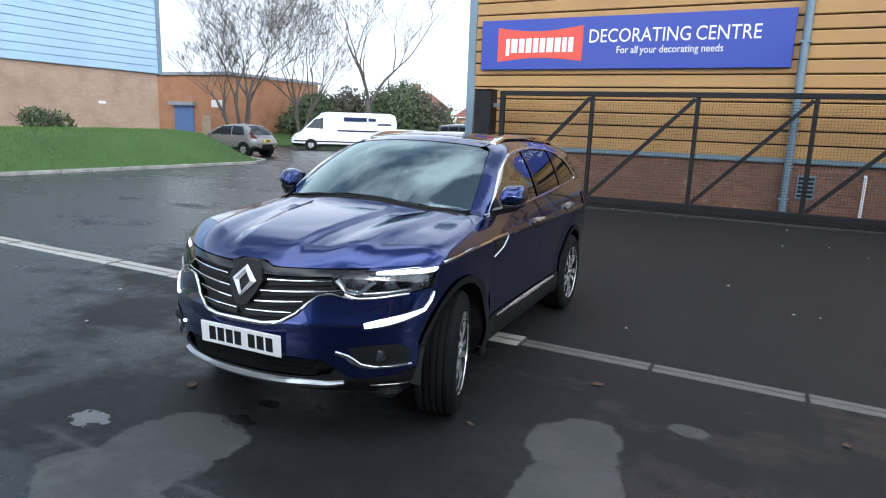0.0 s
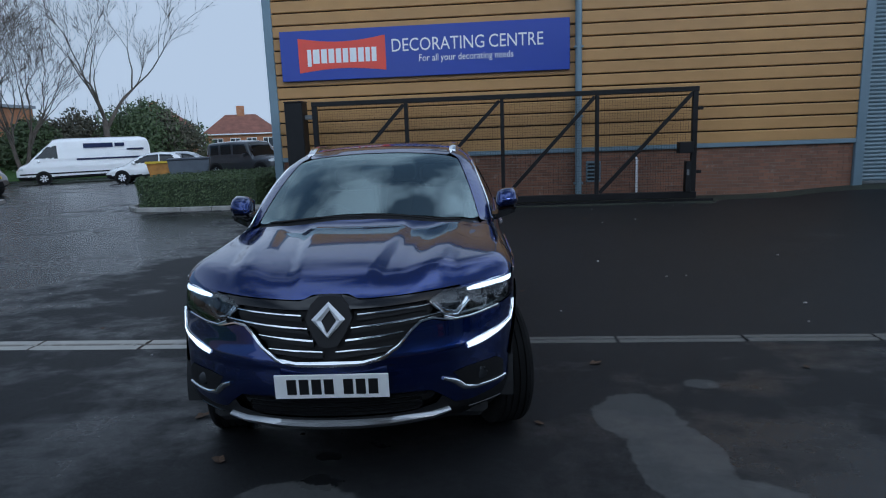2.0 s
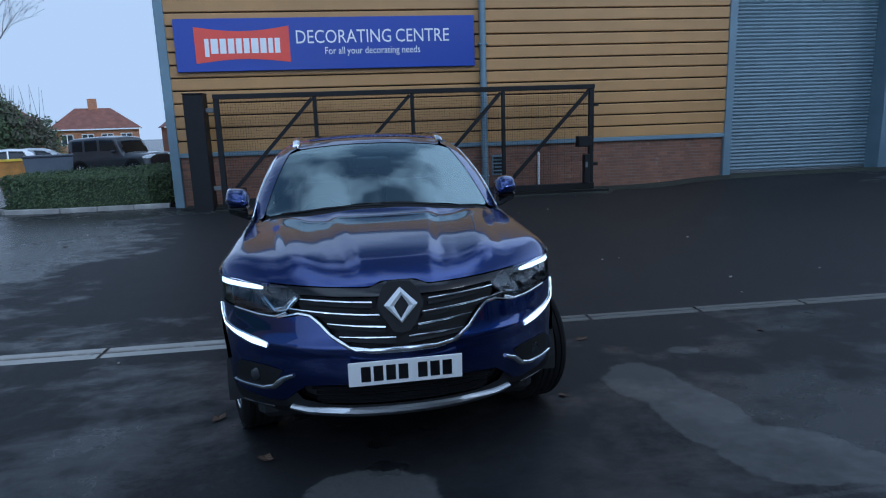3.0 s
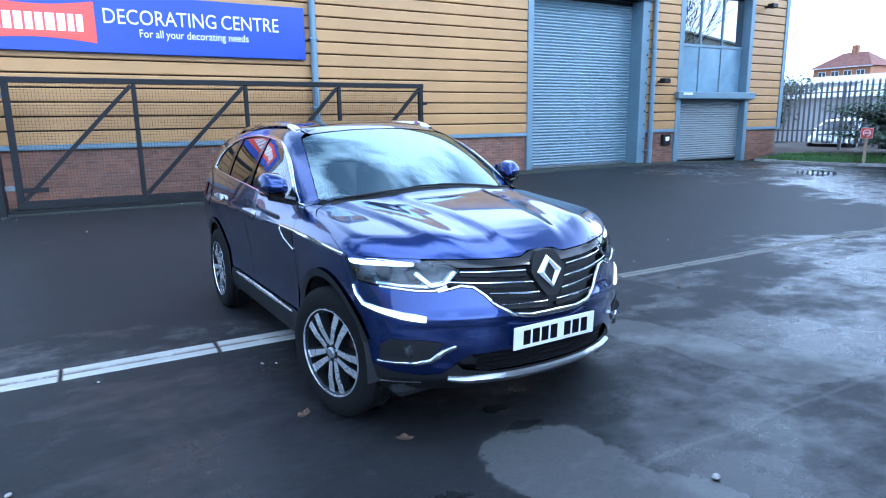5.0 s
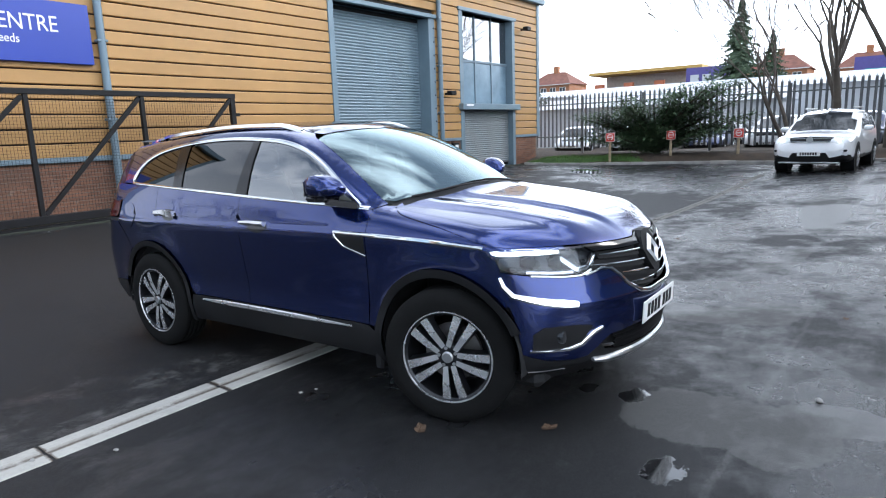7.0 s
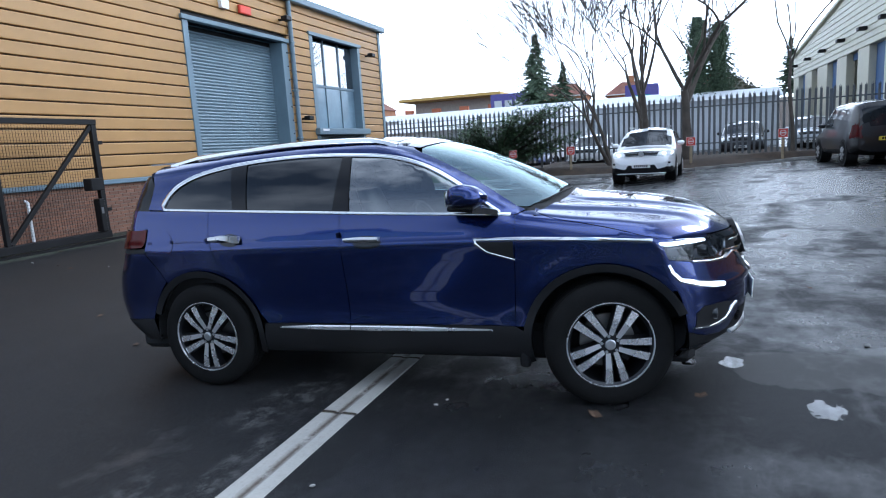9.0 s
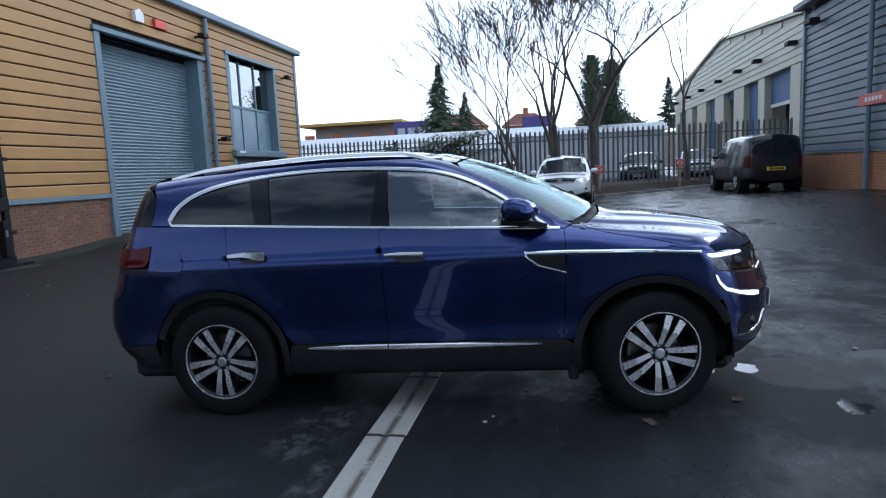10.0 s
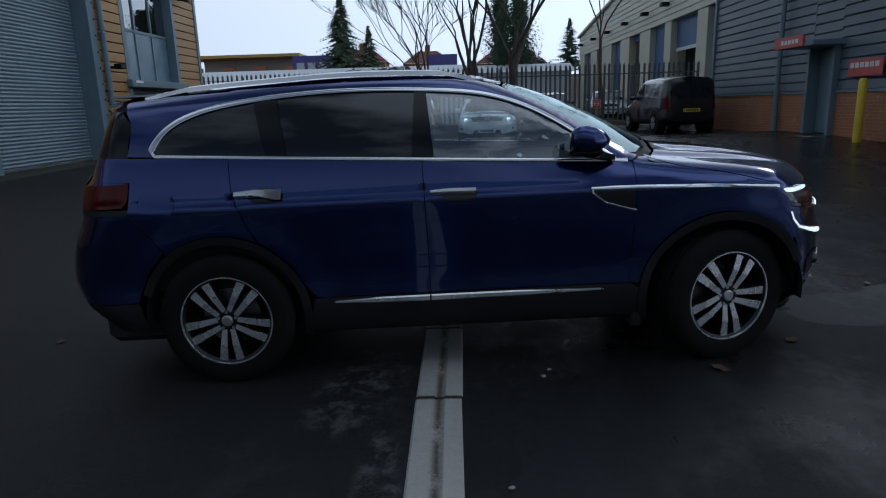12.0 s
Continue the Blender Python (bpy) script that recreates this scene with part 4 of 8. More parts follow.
def skin_back(th, z):
    th, z = np.broadcast_arrays(arr(th), arr(z))
    r = root(lambda r: body(0.15 - r * np.cos(th), r * np.sin(th), z), 0.2, 1.7, th)
    return 0.15 - r * np.cos(th), r * np.sin(th)


LIFT = {
    "side": lambda p: np.stack([p[:, 0], -skin_y(p[:, 0], p[:, 1]), p[:, 1]], 1),
    "top": lambda p: np.stack([p[:, 0], p[:, 1], skin_z(p[:, 0], p[:, 1])], 1),
    "front": lambda p: np.stack([skin_u(p[:, 0], p[:, 1]), p[:, 0], p[:, 1]], 1),
    "round": lambda p: np.stack([*skin_r(p[:, 0], p[:, 1]), p[:, 1]], 1),
    "back": lambda p: np.stack([*skin_back(p[:, 0], p[:, 1]), p[:, 1]], 1),
}


def normals_at(p):
    e = 0.004
    g = np.stack([body(p[:, 0] + e, p[:, 1], p[:, 2]) - body(p[:, 0] - e, p[:, 1], p[:, 2]),
                  body(p[:, 0], p[:, 1] + e, p[:, 2]) - body(p[:, 0], p[:, 1] - e, p[:, 2]),
                  body(p[:, 0], p[:, 1], p[:, 2] + e) - body(p[:, 0], p[:, 1], p[:, 2] - e)], 1)
    return g / np.maximum(np.linalg.norm(g, axis=1, keepdims=True), 1e-9)


def inside(poly, q):
    x, y = q[:, 0], q[:, 1]
    res = np.zeros(len(q), bool)
    a, b = poly, np.roll(poly, -1, 0)
    for (x0, y0), (x1, y1) in zip(a, b):
        if y0 != y1:
            res ^= ((y0 > y) != (y1 > y)) & (x < (x1 - x0) * (y - y0) / (y1 - y0) + x0)
    return res


def resample(poly, h):
    out = []
    for (x0, y0), (x1, y1) in zip(poly, np.roll(poly, -1, 0)):
        n = max(1, int(math.ceil(math.hypot(x1 - x0, y1 - y0) / h)))
        out += [(x0 + (x1 - x0) * i / n, y0 + (y1 - y0) * i / n) for i in range(n)]
    return np.array(out)


def inset(poly, d):
    """The outline moved inwards by d."""
    p = np.array(poly, float)
    area = 0.5 * np.sum(p[:, 0] * np.roll(p[:, 1], -1) - np.roll(p[:, 0], -1) * p[:, 1])
    t = np.roll(p, -1, 0) - p
    t /= np.maximum(np.linalg.norm(t, axis=1, keepdims=True), 1e-9)
    n = np.stack([-t[:, 1], t[:, 0]], 1) * (1 if area > 0 else -1)
    v = n + np.roll(n, 1, 0)
    v /= np.maximum(np.sum(v * n, 1, keepdims=True), 0.35)
    return p + v * d


def sheet(lift, outline, holes=(), h=0.03, proud=0.0, thick=0.02, gap=0.002):
    """A panel of the skin: the outline in two coordinates, laid on the body."""
    rims = [resample(inset(outline, gap), h)] + [resample(inset(np.array(o, float), -gap if gap > 0 else 0), h) for o in holes]
    rims = [r if 0.5 * np.sum(r[:, 0] * np.roll(r[:, 1], -1) - np.roll(r[:, 0], -1) * r[:, 1]) > 0 else r[::-1] for r in rims]
    lo, hi = rims[0].min(0), rims[0].max(0)
    gx, gy = np.meshgrid(np.arange(lo[0] + h / 2, hi[0], h), np.arange(lo[1] + h / 2, hi[1], h))
    q = np.stack([gx.ravel(), gy.ravel()], 1)
    keep = inside(rims[0], q)
    for o in rims[1:]:
        keep &= ~inside(o, q)
    edge = np.concatenate(rims)
    q = q[keep]
    if len(q):
        far = np.concatenate([np.min(np.sum((edge[None] - c[:, None]) ** 2, 2), 1) for c in np.array_split(q, max(1, len(q) // 200))]) > (0.55 * h) ** 2
        q = q[far]
    pts = np.concatenate([edge, q])
    cons, o = [], 0
    loops = []
    for r in rims:
        n = len(r)
        loops.append([o + i for i in range(n)])
        cons += [(o + i, o + (i + 1) % n) for i in range(n)]
        o += n
    from mathutils.geometry import delaunay_2d_cdt
    res = delaunay_2d_cdt([Vector(p) for p in pts], cons, [], 0, 1e-6)
    vs = np.array([tuple(v) for v in res[0]])
    orig = {}
    for i, src in enumerate(res[3]):
        for s in src:
            orig[s] = i
    tri = np.array(res[2])
    cen = vs[tri].mean(1)
    ok = inside(rims[0], cen)
    for r in rims[1:]:
        ok &= ~inside(r, cen)
    tri = tri[ok]
    p3 = LIFT[lift](vs)
    nn = normals_at(p3)
    top = p3 + nn * proud
    flat = np.cross(top[tri[:, 1]] - top[tri[:, 0]], top[tri[:, 2]] - top[tri[:, 0]])
    if np.sum(flat * nn[tri[:, 0]]) < 0:
        tri = tri[:, ::-1]
    verts, faces, norms = top.tolist(), [tuple(int(i) for i in t) for t in tri], []
    for t in tri:
        norms += [tuple(nn[i]) for i in t]
    for lp in loops:
        ids = [orig[i] for i in lp]
        base = len(verts)
        n = len(ids)
        verts += top[ids].tolist() + (top[ids] - nn[ids] * thick).tolist()
        out = np.cross(np.roll(top[ids], -1, 0) - np.roll(top[ids], 1, 0), nn[ids])
        out /= np.maximum(np.linalg.norm(out, axis=1, keepdims=True), 1e-9)
        for i in range(n):
            j = (i + 1) % n
            faces.append((base + i, base + j, base + n + j, base + n + i))
            norms += [tuple(out[i]), tuple(out[j]), tuple(out[j]), tuple(out[i])]
    return verts, faces, norms


def skin_part(name, built, material, parent, label="", flip=False):
    verts, faces, norms = built
    if flip:
        verts = [(x, -y, z) for x, y, z in verts]
        norms = [(x, -y, z) for x, y, z in norms]
        k, out = 0, []
        for f in faces:
            out += norms[k:k + len(f)][::-1]
            k += len(f)
        norms = out
        faces = [tuple(reversed(f)) for f in faces]
    me = bpy.data.meshes.new(name)
    me.from_pydata(verts, [], faces)
    me.shade_smooth()
    me.materials.append(material)
    me.normals_split_custom_set(norms)
    ob = new(name, me)
    ob.parent = parent
    if label:
        ob["label"] = label
    return ob


def both(name, built, material, parent, label=""):
    return skin_part(name, built, material, parent, label), skin_part(name, built, material, parent, label, True)


def ribbon(lift, pts, width, proud, closed=False):
    """A narrow trim strip along a line on the skin, rounded across."""
    p = np.array(pts, float)
    out = [p[0]]
    for a, b in zip(p, list(p[1:]) + ([p[0]] if closed else [])):
        n = max(1, int(np.linalg.norm(b - a) / 0.03))
        out += [a + (b - a) * i / n for i in range(1, n + 1)]
    if closed:
        out = out[:-1]
    p = np.array(out)
    t = np.gradient(p, axis=0) if not closed else np.roll(p, -1, 0) - np.roll(p, 1, 0)
    t /= np.linalg.norm(t, axis=1, keepdims=True)
    w = np.stack([-t[:, 1], t[:, 0]], 1)
    wd = np.interp(np.linspace(0, 1, len(p)), np.linspace(0, 1, len(width)), width) if hasattr(width, "__len__") else np.full(len(p), width)
    m, cols = Mesh(), []
    for s, hgt in ((-0.5, -0.004), (-0.46, 0.6), (-0.25, 1.0), (0.25, 1.0), (0.46, 0.6), (0.5, -0.004)):
        b = LIFT[lift](p + w * (s * wd)[:, None])
        cols.append(b + normals_at(b) * (hgt * proud if hgt > 0 else hgt))
    n, k = len(p), len(cols)
    vs = [tuple(c[i]) for i in range(n) for c in cols]
    fs = [(i * k + j, ((i + 1) % n) * k + j, ((i + 1) % n) * k + j + 1, i * k + j + 1) for i in range(n if closed else n - 1) for j in range(k - 1)]
    if not closed:
        fs += [tuple(range(k)), tuple((n - 1) * k + j for j in range(k))]
    return m.add(vs, fs)


def mirror(m):
    o = Mesh()
    o.v, o.f = [(x, -y, z) for x, y, z in m.v], [tuple(reversed(f)) for f in m.f]
    return o


def both_mesh(name, m, material, parent, label="", smooth=40):
    return m.part(name, material, parent, label, smooth), mirror(m).part(name, material, parent, label, smooth)


def arc(cu, cz, r, a0, a1, n=16):
    return [(cu + r * math.cos(radians(a0 + (a1 - a0) * i / n)), cz + r * math.sin(radians(a0 + (a1 - a0) * i / n))) for i in range(n + 1)]


def belt(u):
    return 1.103 + (2.15 - u) * 0.054


def seam_hood(u):
    return HOODLINE(u)


HOODLINE = curve((2.28, 1.118), (2.40, 1.075), (2.55, 1.045), (2.68, 1.02), (2.80, 0.990), (2.89, 0.964), (2.95, 0.946))
ROOF_EDGE = curve((-0.75, 0.44), (-0.3, 0.50), (0.4, 0.535), (1.1, 0.535), (1.55, 0.52))
SCREEN_EDGE = curve((1.50, 0.560), (1.62, 0.588), (1.9, 0.652), (2.1, 0.694), (2.25, 0.722))


def nose_edge(y):
    """Height of the bonnet's front edge across the car."""
    return 0.906 + 0.030 * (abs(y) / 0.86) ** 1.5 + 0.024 * float(sstep(0.14, 0.07, abs(y)))


def theta(y, z):
    u = skin_u(np.array([y]), np.array([z]))[0]
    return math.atan2(y, u - RAD)


def blue_suv():
    car = thing("suv_car", "deep blue metallic five door family SUV with chrome trim, parked", "car", CAR)

    # side panels; coordinates are length from the rear axle and height
    zs = 0.455
    split = [(1.10, zs), (1.10, 0.7), (1.093, 1.0), (1.09, belt(1.09))]
    door_f = [(2.165, zs)] + [(2.18, 0.7), (2.195, 0.95), (2.19, belt(2.19))] + split[::-1]
    rear_cut = arc(0, HUB, 0.458, 24, 60, 8)
    rear_line = [(0.16, 0.88), (0.10, 1.02), (0.085, belt(0.085))]
    door_r = split + rear_line[::-1] + [p for p in rear_cut[::-1]] + [(0.50, zs)]
    both("front_door", sheet("side", door_f), BLUE, car, "blue front door skin")
    both("rear_door", sheet("side", door_r), BLUE, car, "blue rear door skin")

    us = np.linspace(2.29, 2.945, 16)
    fender = [(2.165, zs), (2.18, 0.7), (2.195, 0.95), (2.19, belt(2.19)), (2.24, 1.118)] + [(float(u), float(HOODLINE(u))) for u in us]
    fender += [(2.99, 0.90), (3.03, 0.80), (3.085, 0.66)] + arc(WB, HUB, 0.458, 40, 168, 22)
    both("front_wing", sheet("side", fender), BLUE, car, "blue front wing")

    quarter = rear_line[::-1] + [(0.16, 0.88)] + arc(0, HUB, 0.458, 62, 127, 16)
    quarter += [(-0.37, 0.855), (-0.45, 0.955), (-0.435, 1.112), (-0.56, 1.118), (-0.66, 1.122), (-0.68, 1.16), (-0.62, belt(-0.5))]
    both("rear_wing", sheet("side", quarter), BLUE, car, "blue rear quarter panel")
    fuel = arc(-0.30, 0.997, 0.098, 0, 360, 28)[:-1]
    skin_part("fuel_flap", sheet("side", fuel, proud=0.003, gap=0.0, thick=0.006), BLUE, car, "round blue fuel flap")

    # window surround with its opening
    glass_edge = [(2.10, belt(2.10) + 0.012), (1.99, 1.195), (1.84, 1.305), (1.68, 1.398), (1.52, 1.460), (1.35, 1.497), (1.07, 1.520), (0.80, 1.532), (0.55, 1.530), (0.25, 1.512),
                  (-0.02, 1.474), (-0.17, 1.425), (-0.265, 1.365), (-0.325, belt(-0.325) + 0.032), (-0.31, belt(-0.31) + 0.012)]
    for _ in range(2):
        q = [glass_edge[0]]
        for a, b in zip(glass_edge[:-1], glass_edge[1:]):
            q += [tuple(a[i] * 0.75 + b[i] * 0.25 for i in (0, 1)), tuple(a[i] * 0.25 + b[i] * 0.75 for i in (0, 1))]
        glass_edge = q + [glass_edge[-1]]
    uw = np.linspace(2.24, 1.56, 14)
    pillar = [(float(u), float(skin_z(u, SCREEN_EDGE(u))[0])) for u in uw]
    ur = np.linspace(1.50, -0.50, 26)
    rail = [(float(u), float(skin_z(u, ROOF_EDGE(u))[0])) for u in ur]
    frame_out = [(2.19, belt(2.19)), (2.235, 1.12)] + pillar + rail + [(-0.475, 1.47), (-0.44, 1.41), (-0.44, 1.30), (-0.45, belt(-0.45))]
    frame_out += [(float(u), float(belt(u))) for u in np.linspace(-0.4, 2.1, 20)]
    both("side_frame", sheet("side", frame_out, [glass_edge], h=0.025), BLUE, car, "blue roof side and pillars")
    b0, b1, c0, c1 = (1.155, 1.125), (1.035, 1.065), (0.30, 0.20), (0.405, 0.33)

    def between(lo, hi):
        """The part of the window opening between two leaning lines, each given by its foot and head."""
        out = []
        pts = resample(np.array(glass_edge), 0.012)
        for x, z in pts:
            t = (z - 1.15) / 0.37
            l, r = lo[0] + (lo[1] - lo[0]) * t, hi[0] + (hi[1] - hi[0]) * t
            out.append((min(max(x, l), r), z))
        clean = [out[0]]
        for p in out[1:]:
            if math.hypot(p[0] - clean[-1][0], p[1] - clean[-1][1]) > 0.004:
                clean.append(p)
        if math.hypot(clean[0][0] - clean[-1][0], clean[0][1] - clean[-1][1]) < 0.004:
            clean.pop()
        return clean
    panes = ((b0, (9, 9), GLASS_CLEAR, "clear front door glass"), (c1, b1, GLASS_DARK, "dark privacy rear door glass"), ((-9, -9), c0, GLASS_DARK, "dark privacy quarter glass"))
    for lo, hi, mt, lb in panes:
        for ob in both("side_window", sheet("side", between(lo, hi), h=0.04, proud=-0.006, gap=0.0, thick=0.004), mt, car, lb):
            ob.visible_shadow = False
    both("b_pillar", sheet("side", between(b1, b0), h=0.03, proud=0.0, gap=0.0), PILLAR_BLACK, car, "gloss black door pillar")
    both("c_pillar", sheet("side", between(c0, c1), h=0.03, proud=0.0, gap=0.0), PILLAR_BLACK, car, "gloss black door pillar")
    up = [p for p in glass_edge if p[1] > belt(p[0]) + 0.03 or p[0] > 1.5]
    both_mesh("window_trim", ribbon("side", up, (0.020, 0.02, 0.02, 0.02, 0.022, 0.027, 0.036), 0.006), CHROME, car, "chrome window surround")
    both_mesh("belt_trim", ribbon("side", [(2.165, belt(2.165) + 0.002)] + [(float(u), float(belt(u)) + 0.004) for u in np.linspace(2.1, -0.30, 30)] + [(-0.325, belt(-0.325) + 0.034), (-0.302, 1.315)], 0.018, 0.006), CHROME, car, "chrome belt strip")

    # lower cladding and arch trims
    def arch(cu, a0, a1):
        return arc(cu, HUB, 0.464, a0, a1, 24) + arc(cu, HUB, 0.420, a1, a0, 24)
    both("arch_trim", sheet("side", arch(WB, 22, 196), h=0.022, proud=0.012, gap=0.0), BLACK_PLASTIC, car, "black plastic wheel arch trim")
    both("arch_trim", sheet("side", arch(0, -14, 160), h=0.022, proud=0.012, gap=0.0), BLACK_PLASTIC, car, "black plastic wheel arch trim")
    sill = [(0.44, 0.27), (0.48, zs + 0.0), (2.17, zs), (2.235, 0.42), (2.27, 0.27)]
    both("sill", sheet("side", sill, proud=0.008, gap=0.0), BLACK_PLASTIC, car, "black plastic sill")
    for a, b in ((0.585, 1.095), (1.103, 2.03)):
        both_mesh("sill_strip", ribbon("side", [(a, 0.43), ((a + b) / 2, 0.43), (b, 0.43)], (0.012, 0.034, 0.036) if a < 1 else (0.036, 0.034, 0.010), 0.016), ALLOY, car, "bright metal sill strip")

    # wing strip and vent
    both_mesh("wing_strip", ribbon("side", [(1.955, 0.975), (2.2, 0.972), (2.6, 0.96), (2.935, 0.938)], 0.020, 0.008), CHROME, car, "chrome wing strip")
    vent = [(1.965, 0.963), (2.185, 0.960), (2.185, 0.86), (2.05, 0.895)]
    both("wing_vent", sheet("side", vent, h=0.02, proud=0.002, gap=0.0), BLACK_PLASTIC, car, "black mesh wing vent")
    both_mesh("vent_trim", ribbon("side", [(1.965, 0.975), (1.962, 0.955), (2.03, 0.900), (2.19, 0.852)], 0.014, 0.008), CHROME, car, "chrome vent edge")
    # door handles
    for a in (1.125, 0.122):
        zc = 0.985 if a > 1 else 1.025
        # flat black oval on the door skin, painting the shade of the handle recess
        cup = arc(a + 0.15, zc, 0.075, 0, 360, 20)[:-1]
        cup = [(a + 0.15 + (x - a - 0.15) * 1.25, zc - 0.005 + (z - zc) * 0.55) for x, z in cup]
        both("handle_cup", sheet("side", cup, h=0.02, proud=0.002, gap=0.0, thick=0.004), GLOSS_BLACK, car, "black oval for the shade in the handle recess")
        both_mesh("door_handle", ribbon("side", [(a, zc + 0.008), (a + 0.10, zc + 0.012), (a + 0.235, zc + 0.008)], (0.020, 0.034, 0.030), 0.034), ALLOY, car, "bright metal door handle", 50)

    # bonnet, screen, roof
    ys = np.linspace(0, 0.86, 22)
    front_edge = []
    for y in ys:
        ze = float(nose_edge(y))
        lo, hi = 2.3, 3.49
        for _ in range(24):
            m = (lo + hi) / 2
            lo, hi = (m, hi) if skin_z(m, y)[0] > ze else (lo, m)
        if lo > 2.96:
            front_edge.append((lo, float(y)))
    side_edge = [(float(u), float(skin_y(u, HOODLINE(u))[0])) for u in us[::-1] if u < 2.93]
    back_edge = [(2.30, 0.74), (2.38, 0.58), (2.44, 0.30), (2.455, 0.0)]
    half = front_edge + side_edge + back_edge
    bonnet = half + [(u, -y) for u, y in half[-2:0:-1]]
    skin_part("bonnet", sheet("top", bonnet, h=0.022), BLUE, car, "blue creased bonnet")
    uw = np.linspace(2.19, 1.575, 12)
    ws = [(2.395, 0.0), (2.385, 0.30), (2.33, 0.51), (2.25, 0.672)] + [(float(u), float(SCREEN_EDGE(u)) - 0.002) for u in uw] + [(1.555, 0.50), (1.585, 0.3), (1.60, 0.0)]
    ws = ws + [(u, -y) for u, y in ws[-2:0:-1]]
    scr = skin_part("windscreen", sheet("top", ws, h=0.04, proud=-0.003, thick=0.005, gap=-0.003), GLASS_SCREEN, car, "clear windscreen reflecting the sky")
    scr.visible_shadow = False
    cowl = [(2.453, 0.0), (2.436, 0.30), (2.375, 0.57), (2.29, 0.735), (2.235, 0.70), (2.255, 0.65), (2.335, 0.495), (2.39, 0.298), (2.40, 0.0)]
    cowl = cowl + [(u, -y) for u, y in cowl[-2:0:-1]]
    skin_part("cowl", sheet("top", cowl, h=0.03, proud=-0.012), BLACK_PLASTIC, car, "black plastic scuttle panel")
    ur = np.linspace(1.50, -0.66, 24)
    rf = [(1.585, 0.0), (1.57, 0.30), (1.54, 0.50)] + [(float(u), float(ROOF_EDGE(u))) for u in ur] + [(-0.70, 0.30), (-0.72, 0.0)]
    rf = rf + [(u, -y) for u, y in rf[-2:0:-1]]
    skin_part("roof", sheet("top", rf, h=0.04), BLUE, car, "blue roof")
    sun_roof = [(1.38, 0.44), (0.2, 0.46), (0.2, -0.46), (1.38, -0.44)]
    skin_part("sunroof", sheet("top", sun_roof, h=0.05, proud=0.002, gap=0.0, thick=0.003), GLOSS_BLACK, car, "dark panoramic glass roof")
    for s in (1, -1):
        u0 = np.linspace(1.40, -0.42, 30)
        pts = []
        for i, u in enumerate(u0):
            y = float(ROOF_EDGE(u)) + 0.012
            lift = 0.024 * min(1, i / 3, (29 - i) / 4)
            pts.append((float(u), s * y, float(skin_z(u, y)[0]) + lift))
        r = Mesh()
        n = len(pts)
        vs = []
        for i, (u, y, z) in enumerate(pts):
            w = 0.022 if 2 < i < n - 3 else 0.030
            vs += [(u, y - w, z - 0.016), (u, y - w * 0.8, z + 0.004), (u, y, z + 0.010), (u, y + w * 0.8, z + 0.004), (u, y + w, z - 0.016)]
        r.add(vs, [(i * 5 + j, (i + 1) * 5 + j, (i + 1) * 5 + (j + 1) % 5, i * 5 + (j + 1) % 5) for i in range(n - 1) for j in range(5)] + [(0, 1, 2, 3, 4), tuple(range((n - 1) * 5, n * 5))])
        r.part("roof_rail", CHROME, car, "bright metal roof rail", 50)
    for y0, y1, ub in ((-0.60, 0.02, 2.30), (0.0, 0.60, 2.31)):
        wp = Mesh()
        pts = []
        for i in range(9):
            y = y0 + (y1 - y0) * i / 8
            u = ub + 0.105 - 0.30 * abs(y) ** 2.2 + 0.004 * i
            pts.append((u, y, float(skin_z(u, y)[0]) + 0.006))
        wp.tube(pts, 0.006, 6)
        wp.part("wiper", BLACK_PLASTIC, car, "black windscreen wiper")

    # inner lips that close the joints of bonnet, wing and lamp
    lip = [(float(u), float(HOODLINE(u)) - 0.014) for u in us] + [(float(u), float(HOODLINE(u)) + (0.030 if u > 2.5 else 0.012)) for u in us[::-1]]
    both("bonnet_lip", sheet("side", lip, h=0.02, proud=-0.0035, gap=0.0, thick=0.004), BLUE, car)
    brim = [corner_at(2.93, 0.93)] + [(theta(y, nose_edge(y) - 0.012), nose_edge(y) - 0.012) for y in (0.84, 0.78, 0.70, 0.60)] + [(theta(y, nose_edge(y) + 0.022), nose_edge(y) + 0.022) for y in (0.60, 0.70, 0.78)] + [corner_at(2.90, 0.99)]
    both("bonnet_lip", sheet("round", [(-t, z) for t, z in brim], h=0.02, proud=-0.0035, gap=0.0, thick=0.004), BLUE, car)
    front_end(car, front_edge)
    rear_end(car)
    cabin(car)
    underbody(car)
    for u in (WB, 0.0):
        for s in (-1, 1):
            wheel(car, u, s, 15.0 if u > 1 else 0.0)
    mirrors(car)
    return car


def corner_at(u, z):
    """Angle round the nose of a point given by its length and height."""
    return (math.atan2(float(skin_y(u, z)[0]), u - RAD), z)


def flat_to_round(pts):
    return [(theta(y, z), z) for y, z in pts]


